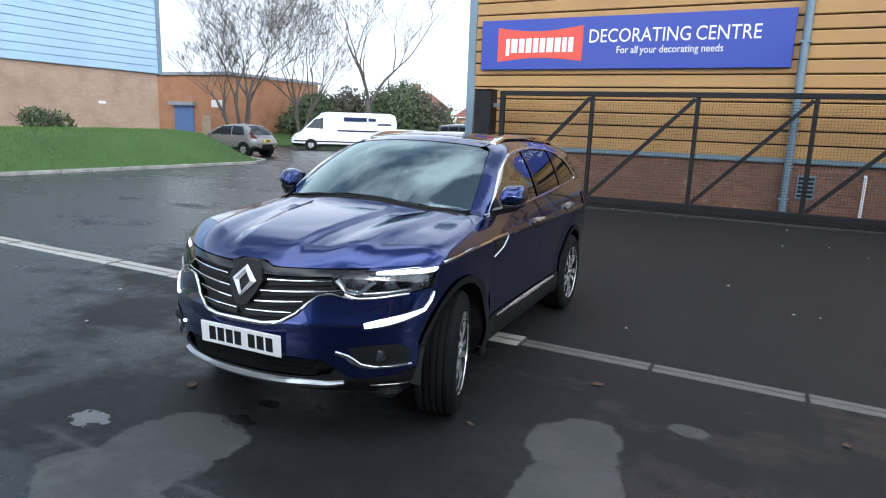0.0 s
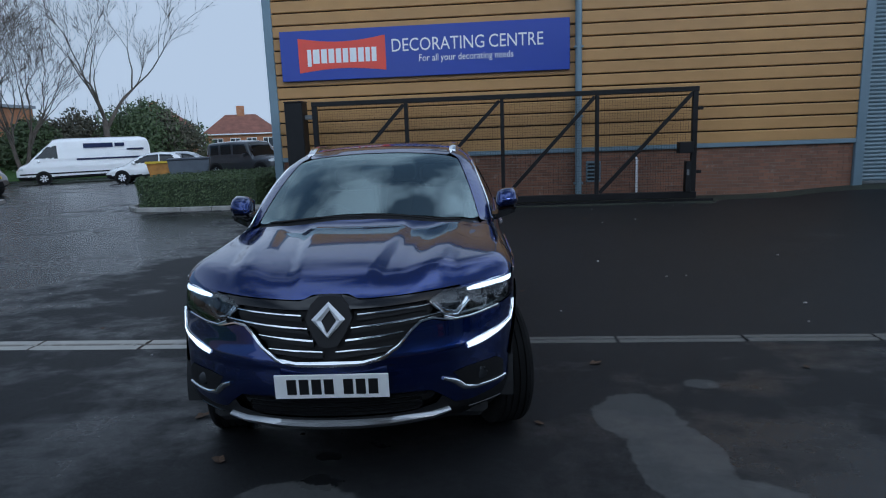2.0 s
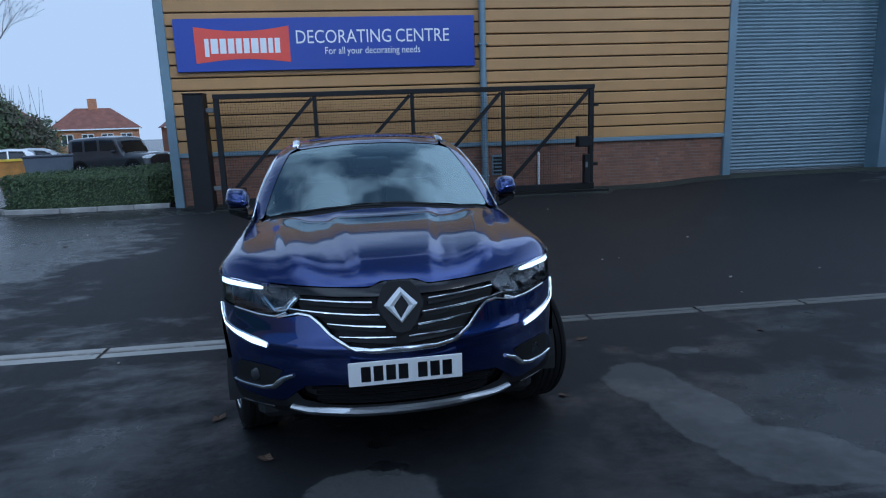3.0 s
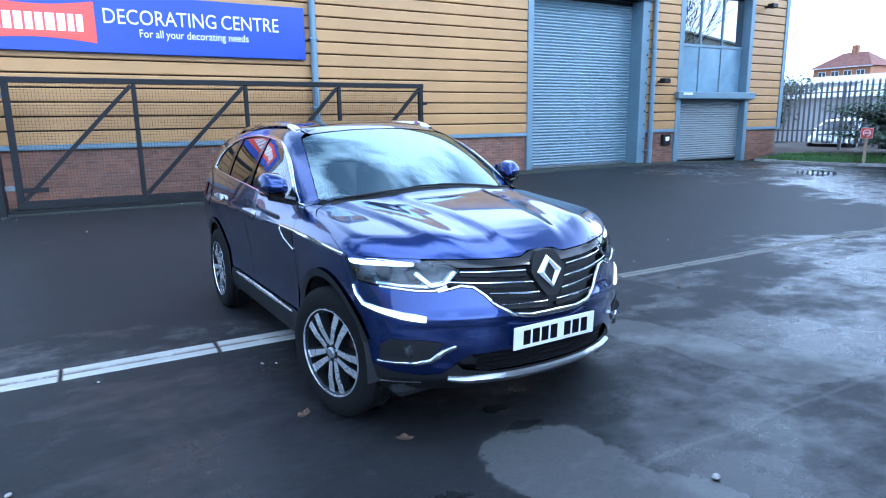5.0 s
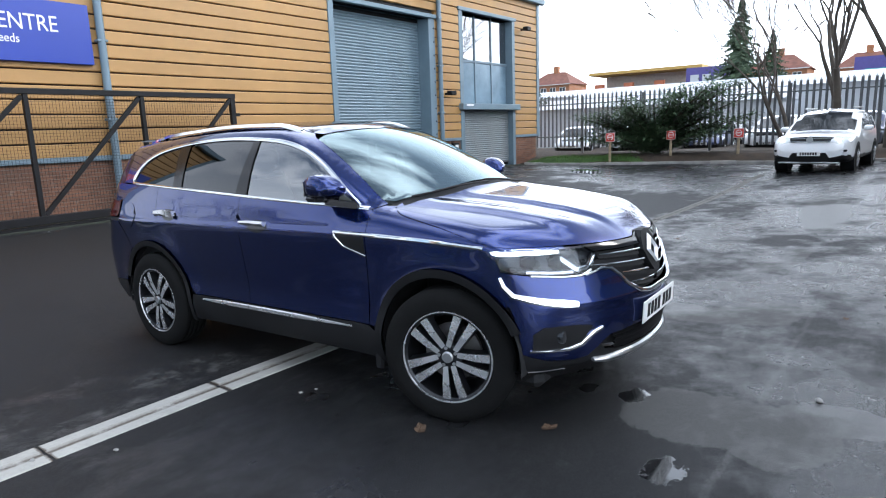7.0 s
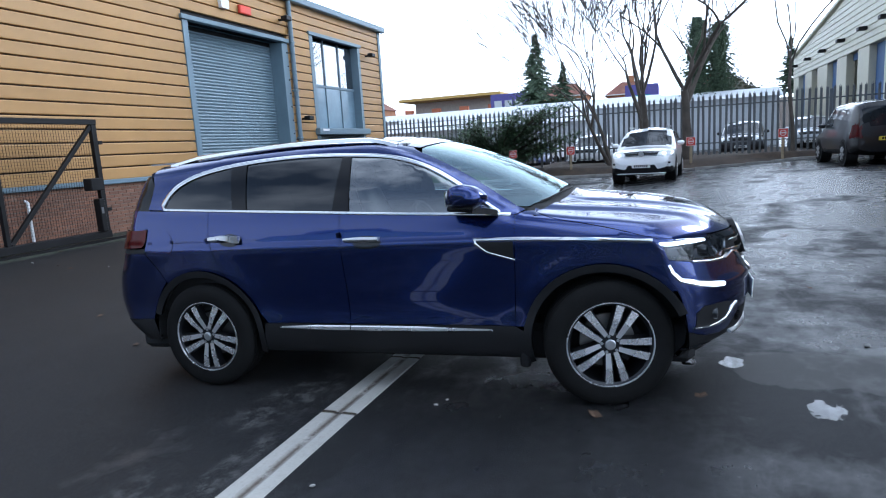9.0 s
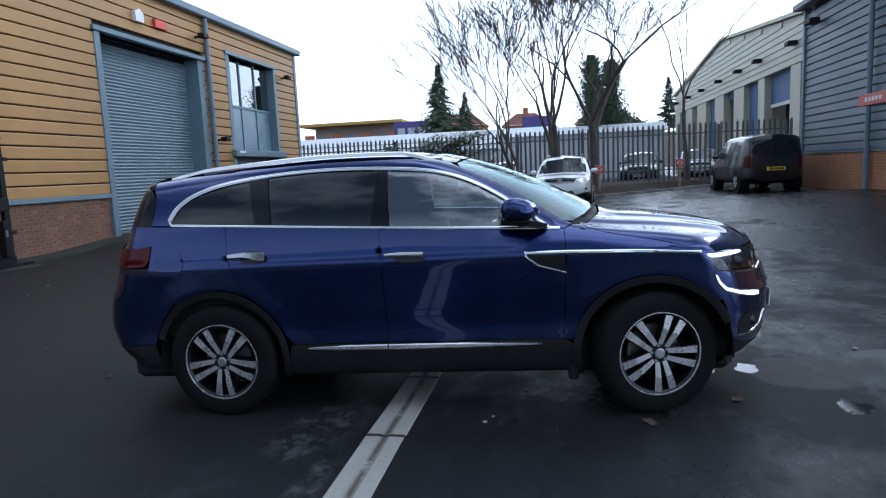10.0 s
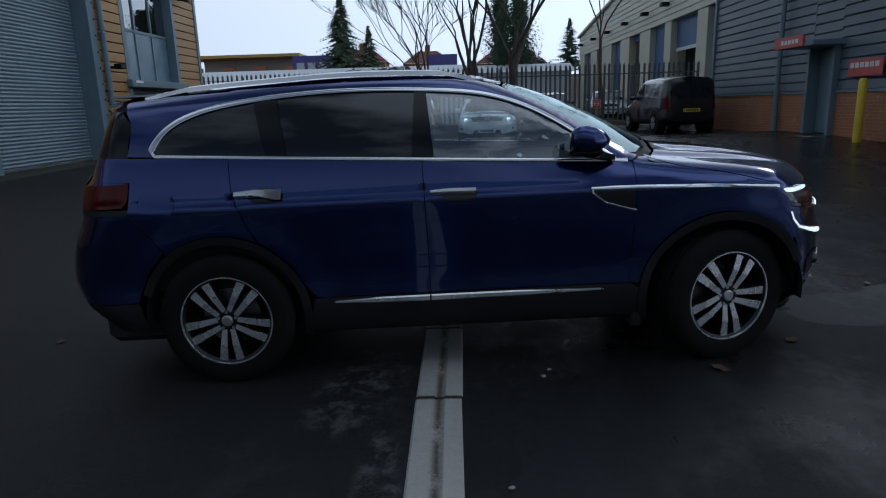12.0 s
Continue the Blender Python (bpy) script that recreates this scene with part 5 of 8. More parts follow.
def front_end(car, front_edge):
    # coordinates are half width and height, seen from ahead
    lamp_low = [(0.455, 0.872), (0.515, 0.812), (0.575, 0.785), (0.65, 0.789), (0.74, 0.800), (0.80, 0.812)]
    chrome_u = [(0.0, 0.632), (0.15, 0.636), (0.244, 0.652), (0.315, 0.698), (0.365, 0.755), (0.410, 0.792), (0.465, 0.800), (0.56, 0.776)]
    lamp_top = [(y, nose_edge(y) - 0.003) for y in (0.84, 0.82, 0.79, 0.74, 0.69, 0.64, 0.58, 0.52)] + [(0.455, 0.888)]
    # painted bumper
    half = [(y, z - 0.008) for y, z in chrome_u[:7]] + [(0.53, 0.776)] + [(y, z - 0.005) for y, z in lamp_low[2:]]
    corner = []
    for u, z in ((2.998, 0.83), (3.02, 0.78), (3.055, 0.66), (3.08, 0.60), (3.10, 0.50), (3.11, 0.42)):
        y = float(skin_y(u, z)[0])
        corner.append((math.atan2(y, u - RAD), z))
    low = [(0.74, 0.378), (0.63, 0.362), (0.56, 0.370), (0.50, 0.425), (0.45, 0.462), (0.30, 0.474), (0.0, 0.474)]
    line = flat_to_round(half) + corner + flat_to_round(low)
    full = line + [(-t, z) for t, z in line[-2:0:-1]]
    skin_part("front_bumper", sheet("round", full, h=0.026, gap=0.0015), BLUE, car, "blue front bumper")
    # black lower bumper with the intake
    lowc = []
    for u, z in ((3.11, 0.42), (3.10, 0.34), (3.05, 0.245)):
        y = float(skin_y(u, z)[0])
        lowc.append((math.atan2(y, u - RAD), z))
    lip = low[::-1]
    skirt = flat_to_round(lip[2:]) + lowc + flat_to_round([(0.72, 0.238), (0.4, 0.235), (0.0, 0.235)])
    skirt = flat_to_round([(0.0, 0.365), (0.35, 0.368), (0.47, 0.39)]) + skirt[1:]
    full = skirt + [(-t, z) for t, z in skirt[-2:0:-1]]
    skin_part("lower_bumper", sheet("round", full, h=0.03, proud=-0.002), BLACK_PLASTIC, car, "black plastic lower bumper")
    intake = [(0.0, 0.480), (0.30, 0.480), (0.45, 0.468), (0.495, 0.425), (0.47, 0.385), (0.35, 0.362), (0.0, 0.36)]
    full = intake + [(-y, z) for y, z in intake[-2:0:-1]]
    skin_part("intake", sheet("front", full, h=0.04, proud=-0.05), INNER, car, "dark lower air intake")
    for z in (0.380, 0.404, 0.428, 0.452):
        w = 0.41 if z < 0.44 else 0.43
        ribbon("front", [(-w, z), (-w / 2, z), (0, z), (w / 2, z), (w, z)], 0.012, -0.02).part("intake_slat", BLACK_PLASTIC, car)
    skid = [(-0.53, 0.348), (-0.45, 0.334), (-0.25, 0.326), (0, 0.324), (0.25, 0.326), (0.45, 0.334), (0.53, 0.348)]
    ribbon("front", skid, (0.012, 0.042, 0.046, 0.048, 0.046, 0.042, 0.012), 0.022).part("skid_plate", SATIN, car, "satin silver skid plate", 50)

    # grille
    mouth = [(0.0, 0.918), (0.25, 0.906), (0.44, 0.900), (0.49, 0.862)] + [(y, z + 0.004) for y, z in chrome_u[6::-1]]
    full = mouth + [(-y, z) for y, z in mouth[-2:0:-1]]
    skin_part("grille_back", sheet("front", full, h=0.03, proud=-0.035, gap=0.0), INNER, car, "black grille backing")
    brow = [(y, nose_edge(y) - 0.003) for y in (0.0, 0.06, 0.1, 0.14, 0.25, 0.35, 0.44, 0.52)] + [(0.46, 0.880), (0.44, 0.882), (0.25, 0.872), (0.0, 0.868)]
    full = brow + [(-y, z) for y, z in brow[-2:0:-1]]
    skin_part("grille_brow", sheet("front", full, h=0.02, proud=0.001, gap=0.0), GLOSS_BLACK, car, "gloss black strip above the grille")
    for z, w, y0, up in ((0.845, 0.455, 0.13, 0.018), (0.788, 0.515, 0.10, 0.032), (0.735, 0.335, 0.075, 0.022), (0.686, 0.285, 0.03, 0.013)):
        both_mesh("grille_bar", ribbon("front", [(-y0, z), (-(y0 + w) / 2, z + up * 0.45), (-w, z + up)], (0.009, 0.008, 0.006), 0.004), CHROME, car, "chrome grille bar")
        both("grille_slat", sheet("front", [(-y0, z - 0.010), (-w, z + up - 0.006), (-w, z + up - 0.018), (-y0, z - 0.026)], h=0.03, proud=-0.010, gap=0.0), INNER, car)
    line = [(-y, z) for y, z in chrome_u[:0:-1]] + chrome_u
    ribbon("front", line, (0.010, 0.016, 0.020, 0.024, 0.030, 0.024, 0.020, 0.016, 0.010), 0.012).part("grille_chrome", CHROME, car, "chrome U shaped grille edge", 50)
    # badge: a dark shield with a plain bright lozenge ring
    sh = [(0, 0.934), (0.05, 0.928), (0.085, 0.895), (0.108, 0.835), (0.075, 0.765), (0.04, 0.716), (0, 0.708)]
    sh = sh + [(-y, z) for y, z in sh[-2:0:-1]]
    u0 = 3.462
    Mesh().prism(sh, lambda p, d: (u0 - 0.034 * ((p[1] - 0.82) / 0.1) - d, p[0], p[1]), 0.07).part("badge_shield", BLACK_PLASTIC, car, "black badge shield")
    ring = Mesh()
    outer, inner = [(0, 0.909), (0.078, 0.832), (0, 0.752), (-0.078, 0.832)], [(0.006, 0.872), (0.036, 0.826), (-0.004, 0.772), (-0.032, 0.826)]
    vs = []
    for o, i_ in zip(outer, inner):
        mid = ((o[0] + i_[0]) / 2, (o[1] + i_[1]) / 2)
        for (y, z), d in ((o, 0.0), (mid, 0.014), (i_, 0.0)):
            vs.append((u0 + 0.007 - 0.034 * ((z - 0.82) / 0.1) + d, y, z))
    ring.add(vs, [(i * 3 + j, ((i + 1) % 4) * 3 + j, ((i + 1) % 4) * 3 + j + 1, i * 3 + j + 1) for i in range(4) for j in range(2)])
    ring.part("badge", surface("badge_silver", (0.75, 0.76, 0.77), 0.38, metal=0.4, vary=0.04), car, "plain chrome lozenge badge")
    # number plate: white with plain dark bars
    pm = Matrix.Translation((3.506, 0.005, 0.531)) @ Euler((0, radians(4), 0)).to_matrix().to_4x4()
    pl = Mesh().box(-0.004, 0.004, -0.262, 0.262, -0.058, 0.058, 0.002).part("number_plate", PLATE_WHITE, car, "white number plate with plain dark bars")
    pl.matrix_basis = pm
    y = -0.205
    for w in (0.044, 0.044, 0.044, 0.044, 0.0, 0.044, 0.044, 0.044):
        if w:
            b = Mesh().box(0.0042, 0.0052, y, y + w, -0.038, 0.036).part("plate_bar", GLOSS_BLACK, pl)
            y += w + 0.013
        else:
            y += 0.032
    # head lamps
    shape = flat_to_round(lamp_low) + [corner_at(2.995, 0.83), corner_at(2.985, 0.86), corner_at(2.945, 0.930)] + flat_to_round(lamp_top[1:])
    shape = [(-t, z) for t, z in shape]
    both("headlamp_bowl", sheet("round", shape, h=0.025, proud=-0.05, gap=0.001, thick=-0.045), LAMP_BOWL, car, "dark headlamp housing")
    for ob in both("headlamp_lens", sheet("round", shape, h=0.025, proud=0.0, gap=0.001, thick=0.003), GLASS_LAMP, car, "clear headlamp lens"):
        ob.visible_shadow = False
    for yy, zz, r in ((0.73, 0.858, 0.033), (0.62, 0.842, 0.031)):
        u = float(skin_u(yy, zz)[0]) - 0.035
        both_mesh("projector", Mesh().tube([(u - 0.05, -yy, zz), (u - 0.01, -yy, zz), (u, -yy, zz), (u + 0.008, -yy, zz)], (r * 1.3, r * 1.25, r, r * 0.3), 14), GLOSS_BLACK, car, "headlamp projector")
    both_mesh("lamp_blade", ribbon("front", [(-0.475, 0.868), (-0.53, 0.815), (-0.585, 0.806), (-0.645, 0.872)], 0.024, -0.012), CHROME, car, "chrome blade inside the lamp")
    both_mesh("lamp_blade", ribbon("front", [(-0.60, 0.800), (-0.70, 0.806), (-0.79, 0.820)], 0.016, -0.012), CHROME, car, "chrome blade inside the lamp")
    hook = [(-corner_at(3.015, 0.800)[0], 0.800), (-corner_at(3.035, 0.755)[0], 0.755), (-corner_at(3.075, 0.712)[0], 0.712), (-theta(0.775, 0.681), 0.681), (-theta(0.71, 0.662), 0.662), (-theta(0.625, 0.646), 0.646)]
    both_mesh("day_lamp", ribbon("round", [(-theta(0.635, 0.902), 0.902), (-theta(0.71, 0.908), 0.908), (-theta(0.78, 0.914), 0.914), (-corner_at(2.965, 0.915)[0], 0.915), (-corner_at(2.985, 0.875)[0], 0.875), (-corner_at(2.998, 0.838)[0], 0.838)], (0.012, 0.024, 0.028, 0.030, 0.022, 0.012), -0.006), DRL, car, "lit white day lamp")
    both_mesh("day_lamp_hook", ribbon("round", hook, (0.007, 0.012, 0.020, 0.027, 0.030, 0.024), 0.009), DRL, car, "lit white C shaped day lamp")
    both_mesh("day_lamp_edge", ribbon("round", hook, (0.018, 0.028, 0.036, 0.042, 0.044, 0.034), 0.006), CHROME, car, "chrome edge round the day lamp")
    both_mesh("lamp_chrome", ribbon("front", [(-0.52, 0.800), (-0.575, 0.778), (-0.65, 0.781), (-0.78, 0.800)], 0.012, 0.005), CHROME, car, "thin chrome edge under the lamp")
    # fog lamp pockets
    fog = [(-0.555, 0.530), (-0.63, 0.545), (-0.765, 0.550), (-0.80, 0.52), (-0.80, 0.440), (-0.68, 0.428), (-0.61, 0.452)]
    both("fog_pocket", sheet("front", fog, h=0.02, proud=0.003, gap=0.0, thick=0.004), BLACK_PLASTIC, car, "black fog lamp pocket")
    both_mesh("fog_trim", ribbon("front", [(-0.505, 0.512), (-0.555, 0.490), (-0.605, 0.442), (-0.66, 0.428), (-0.74, 0.430), (-0.808, 0.438)], (0.018, 0.030, 0.026, 0.018, 0.014, 0.012), 0.012), CHROME, car, "chrome L shaped fog lamp edge")
    u = float(skin_u(0.685, 0.492)[0])
    both_mesh("fog_lamp", Mesh().tube([(u - 0.02, -0.685, 0.492), (u + 0.006, -0.685, 0.492), (u + 0.009, -0.685, 0.492)], (0.034, 0.032, 0.022), 16), LAMP_BOWL, car, "round fog lamp")
    both_mesh("bumper_slot", ribbon("round", [(-theta(0.62, 0.305), 0.305), (-theta(0.72, 0.30), 0.302), (-theta(0.82, 0.32), 0.32)], (0.010, 0.022, 0.012), 0.004), GLOSS_BLACK, car)


def rear_end(car):
    def bk(u, z):
        return math.atan2(float(skin_y(u, z)[0]), 0.15 - u)
    pts = [(0.0, 0.70), (0.63, 0.70), (0.63, 0.95), (bk(-0.455, 0.95), 0.95), (bk(-0.375, 0.855), 0.855), (bk(-0.29, 0.745), 0.745), (bk(-0.345, 0.685), 0.685), (bk(-0.40, 0.615), 0.615), (bk(-0.445, 0.53), 0.53), (bk(-0.465, 0.47), 0.47), (0.75, 0.455), (0.0, 0.455)]
    full = pts + [(-t, z) for t, z in pts[-2:0:-1]]
    skin_part("rear_bumper", sheet("back", full, h=0.04), BLUE, car, "blue rear bumper")
    pts = [(0.0, 0.455), (0.75, 0.455), (bk(-0.465, 0.47), 0.47), (bk(-0.43, 0.33), 0.33), (0.75, 0.28), (0.0, 0.28)]
    full = pts + [(-t, z) for t, z in pts[-2:0:-1]]
    skin_part("rear_skirt", sheet("back", full, h=0.04), BLACK_PLASTIC, car, "black plastic rear skirt")
    gate = [(0.0, 1.17), (0.66, 1.17), (0.66, 1.11), (0.62, 1.10), (0.62, 0.70), (0.0, 0.70)]
    full = gate + [(-t, z) for t, z in gate[-2:0:-1]]
    skin_part("tailgate", sheet("back", full, h=0.05), BLUE, car, "blue tailgate")
    lamp = [(bk(-0.435, 1.11), 1.11), (bk(-0.44, 1.03), 1.03), (bk(-0.475, 0.985), 0.985), (0.60, 0.97), (0.60, 1.10)]
    for s in (1, -1):
        skin_part("tail_lamp", sheet("back", [(s * t, z) for t, z in lamp], h=0.03, proud=0.006), TAIL_RED, car, "dark red tail lamp")
    win = [(0.0, 1.47), (0.58, 1.45), (0.72, 1.20), (0.0, 1.18)]
    full = win + [(-t, z) for t, z in win[-2:0:-1]]
    skin_part("rear_window", sheet("back", full, h=0.05, proud=-0.01), GLASS_DARK, car, "dark privacy rear glass")
    sp = Mesh()
    prof = [(-0.50, 1.572), (-0.68, 1.560), (-0.77, 1.537), (-0.77, 1.515), (-0.60, 1.485)]
    n = len(prof)
    cols = np.linspace(-0.56, 0.56, 15)
    vs = [(u + 0.20 * (abs(y) / 0.56) ** 2.5, y, z - 0.040 * (y / 0.56) ** 2) for y in cols for u, z in prof]
    sp.add(vs, [(i * n + j, (i + 1) * n + j, (i + 1) * n + (j + 1) % n, i * n + (j + 1) % n) for i in range(14) for j in range(n)] + [tuple(range(n)), tuple(14 * n + j for j in range(n))])
    sp.part("spoiler", BLUE, car, "blue roof spoiler", 40)
    both("rear_pillar", sheet("back", [(-bk(-0.445, 1.235), 1.235), (-bk(-0.60, 1.205), 1.205), (-0.68, 1.17), (-0.56, 1.47), (-bk(-0.50, 1.485), 1.485), (-bk(-0.435, 1.41), 1.41)], h=0.035, proud=-0.004), PILLAR_BLACK, car, "gloss black rear pillar")
    both("rear_corner", sheet("back", [(-bk(-0.46, 1.10), 1.10), (-0.58, 1.09), (-0.58, 1.19), (-bk(-0.60, 1.225), 1.225), (-bk(-0.46, 1.225), 1.225)], h=0.035, proud=-0.004, gap=0.0), BLUE, car, "blue corner beside the tailgate")
    both("rear_corner", sheet("back", [(-bk(-0.34, 0.98), 0.98), (-0.58, 0.98), (-0.58, 0.80), (-bk(-0.34, 0.72), 0.72)], h=0.035, proud=-0.005, gap=0.0), INNER, car)


def cabin(car):
    Mesh().box(-0.80, 2.2, -0.74, 0.74, 0.42, 0.48, 0.02).part("cabin_floor", INNER, car)
    d = Mesh()
    n = 13
    cols = np.linspace(-0.72, 0.72, n)
    prof = [(2.28, 1.03), (2.05, 1.09), (1.82, 1.085), (1.72, 1.03), (1.74, 0.85), (1.85, 0.60), (2.25, 0.55)]
    k = len(prof)
    d.add([(u - 0.05 * (y / 0.72) ** 2, y, z) for y in cols for u, z in prof], [(i * k + j, (i + 1) * k + j, (i + 1) * k + (j + 1) % k, i * k + (j + 1) % k) for i in range(n - 1) for j in range(k)] + [tuple(range(k)), tuple((n - 1) * k + j for j in range(k))])
    d.part("dashboard", INNER, car, "black dashboard", 50)
    Mesh().box(1.70, 1.76, -0.12, 0.12, 0.86, 1.10, 0.015).part("centre_screen", GLOSS_BLACK, car)
    st = Mesh()
    c = [(math.cos(a), math.sin(a)) for a in np.linspace(0, 2 * math.pi, 25)]
    st.tube([(1.52 - 0.085 * b, -0.37 + 0.185 * a, 1.0 + 0.165 * b) for a, b in c], 0.016, 8, False)
    st.tube([(1.52, -0.54, 1.0), (1.53, -0.37, 0.99), (1.52, -0.20, 1.0)], 0.022, 6)
    st.tube([(1.53, -0.37, 0.99), (1.70, -0.37, 0.93)], 0.045, 8)
    st.part("steering_wheel", BLACK_PLASTIC, car, "black steering wheel", 50)
    for u, ys in ((0.98, (-0.37, 0.37)), (0.08, (-0.42, 0.0, 0.42))):
        for y in ys:
            w = 0.25 if u > 0.5 else 0.20
            s = Mesh()
            s.box(u - 0.02, u + 0.52, y - w, y + w, 0.50, 0.70, 0.05)
            s.part("seat_cushion", SEAT_MAT, car, "black leather seat", 60)
            b = Mesh()
            n = 8
            for sgn in (0,):
                vs = []
                for i in range(n + 1):
                    t = i / n
                    uc, z, ww = u - 0.04 - 0.20 * t, 0.62 + 0.62 * t, w * (1 - 0.22 * t * t)
                    for a in range(10):
                        th = 2 * math.pi * a / 10
                        vs.append((uc + 0.075 * (1 - 0.3 * t) * math.cos(th), y + ww * math.copysign(abs(math.sin(th)) ** 0.6, math.sin(th)), z))
                b.add(vs, [(i * 10 + j, i * 10 + (j + 1) % 10, (i + 1) * 10 + (j + 1) % 10, (i + 1) * 10 + j) for i in range(n) for j in range(10)] + [tuple(range(10)), tuple(n * 10 + j for j in range(10))])
            b.part("seat_back", SEAT_MAT, car, "black leather seat back", 60)
            Mesh().box(u - 0.32, u - 0.21, y - 0.13, y + 0.13, 1.27, 1.44, 0.04).part("headrest", SEAT_MAT, car, "black headrest", 60)
    Mesh().box(1.62, 1.66, -0.12, 0.12, 1.38, 1.46, 0.015).part("inner_mirror", GLOSS_BLACK, car)
    Mesh().box(-0.62, 1.45, -0.50, 0.50, 1.555, 1.565).part("headlining", surface("pale_headlining", (0.35, 0.35, 0.34), 0.9), car)
    for y in (-0.76, 0.76):
        Mesh().box(-0.6, 2.1, y - 0.03, y + 0.03, 0.5, 1.10, 0.02).part("door_lining", INNER, car)


def underbody(car):
    Mesh().box(-0.75, 3.15, -0.72, 0.72, 0.20, 0.42, 0.04).part("underbody", INNER, car, "black underbody")
    Mesh().box(2.35, 3.10, -0.60, 0.60, 0.40, 0.98, 0.04).part("engine_block", INNER, car)
    for u in (0.0, WB):
        for s in (-1, 1):
            m = Mesh()
            n = 20
            vs, pr = [], []
            for i in range(n + 1):
                a = radians(-6 + 192 * i / n)
                for y in (0.50, 0.855):
                    vs.append((u + 0.44 * math.cos(a), s * y, HUB + 0.44 * math.sin(a)))
            m.add(vs, [(i * 2, i * 2 + 1, i * 2 + 3, i * 2 + 2) for i in range(n)])
            m.add([(u + 0.44 * math.cos(radians(-6 + 192 * i / n)), s * 0.50, HUB + 0.44 * math.sin(radians(-6 + 192 * i / n))) for i in range(n + 1)], [tuple(range(n + 1))])
            m.part("arch_liner", INNER, car, "black arch liner")
    for s in (-1, 1):
        Mesh().box(2.18, 2.24, s * 0.70, s * 0.865, 0.20, 0.40, 0.012).part("mud_flap", BLACK_PLASTIC, car, "black mud flap")


WHEEL_CACHE = {}


def wheel_meshes():
    """Tyre, rim and spokes about the y axis, the outside towards -y."""
    R, rr, hw = 0.360, 0.240, 0.110
    n = 64
    tyre = Mesh()
    prof = [(rr, hw - 0.02), (rr + 0.01, hw), (rr + 0.05, hw + 0.006), (R - 0.035, hw), (R - 0.012, hw - 0.012), (R, hw - 0.030)]
    grooves = []
    for y in (0.055, 0.018):
        grooves += [(R, y + 0.005), (R - 0.009, y + 0.004), (R - 0.009, y - 0.004), (R, y - 0.005)]
    half = prof + grooves
    line = half + [(r, -y) for r, y in half[::-1]]
    k = len(line)
    vs = [(r * math.cos(2 * math.pi * i / n), -y, r * math.sin(2 * math.pi * i / n)) for i in range(n) for r, y in line]
    tyre.add(vs, [(i * k + j, ((i + 1) % n) * k + j, ((i + 1) % n) * k + j + 1, i * k + j + 1) for i in range(n) for j in range(k - 1)])
    for i in range(72):
        a = 2 * math.pi * i / 72
        for s in (-1, 1):
            c, sn = math.cos(a), math.sin(a)
            b = Mesh().box(-0.006, 0.006, s * 0.064, s * (hw - 0.034), R - 0.02, R + 0.001)
            tyre.add([(x * c + z * sn, y, -x * sn + z * c) for x, y, z in b.v], b.f)
    barrel = Mesh()
    line = [(rr + 0.004, 0.100), (rr - 0.004, 0.104), (rr - 0.016, 0.094), (rr - 0.020, 0.03), (rr - 0.05, -0.05), (rr - 0.05, -0.08)]
    k = len(line)
    vs = [(r * math.cos(2 * math.pi * i / n), -y, r * math.sin(2 * math.pi * i / n)) for i in range(n) for r, y in line]
    barrel.add(vs, [(i * k + j, ((i + 1) % n) * k + j, ((i + 1) % n) * k + j + 1, i * k + j + 1) for i in range(n) for j in range(k - 1)])
    lip = Mesh()
    line = [(rr + 0.007, 0.100), (rr + 0.005, 0.110), (rr - 0.001, 0.110), (rr - 0.004, 0.098)]
    k = len(line)
    vs = [(r * math.cos(2 * math.pi * i / n), -y, r * math.sin(2 * math.pi * i / n)) for i in range(n) for r, y in line]
    lip.add(vs, [(i * k + j, ((i + 1) % n) * k + j, ((i + 1) % n) * k + j + 1, i * k + j + 1) for i in range(n) for j in range(k - 1)])

    def spoke(side, face):
        m = Mesh()
        r0, r1 = 0.050, rr - 0.008
        ww0, ww1, off0, off1 = 0.015, 0.026, 0.021, 0.046
        if face:
            ww0, ww1 = ww0 - 0.002, ww1 - 0.003
        vs = []
        for t in (0, 0.5, 1):
            r = r0 + (r1 - r0) * t
            x = side * (off0 + (off1 - off0) * t)
            w = ww0 + (ww1 - ww0) * t
            y = -(0.092 + 0.012 * math.sin(math.pi * t * 0.8) - 0.006 * t)
            if face:
                vs += [(x - w, y - 0.0035, r), (x + w, y - 0.0035, r), (x + w, y + 0.001, r), (x - w, y + 0.001, r)]
            else:
                vs += [(x - w, y, r), (x + w, y, r), (x + w * 1.3, y + 0.05, r), (x - w * 1.3, y + 0.05, r)]
        m.add(vs, [(i * 4 + j, (i + 1) * 4 + j, (i + 1) * 4 + (j + 1) % 4, i * 4 + (j + 1) % 4) for i in range(2) for j in range(4)] + [(0, 1, 2, 3), (8, 9, 10, 11)])
        return m
    hub = Mesh().tube([(0, -0.03, 0), (0, -0.088, 0), (0, -0.094, 0)], (0.075, 0.070, 0.062), 24)
    cap = Mesh().tube([(0, -0.09, 0), (0, -0.102, 0), (0, -0.106, 0)], (0.031, 0.030, 0.024), 20)
    nut = Mesh().tube([(0, -0.085, 0), (0, -0.100, 0)], (0.011, 0.009), 6)
    disc = Mesh().tube([(0, -0.005, 0), (0, 0.02, 0)], 0.155, 40)
    cal = Mesh().box(0.09, 0.165, -0.03, 0.04, -0.07, 0.07, 0.015)
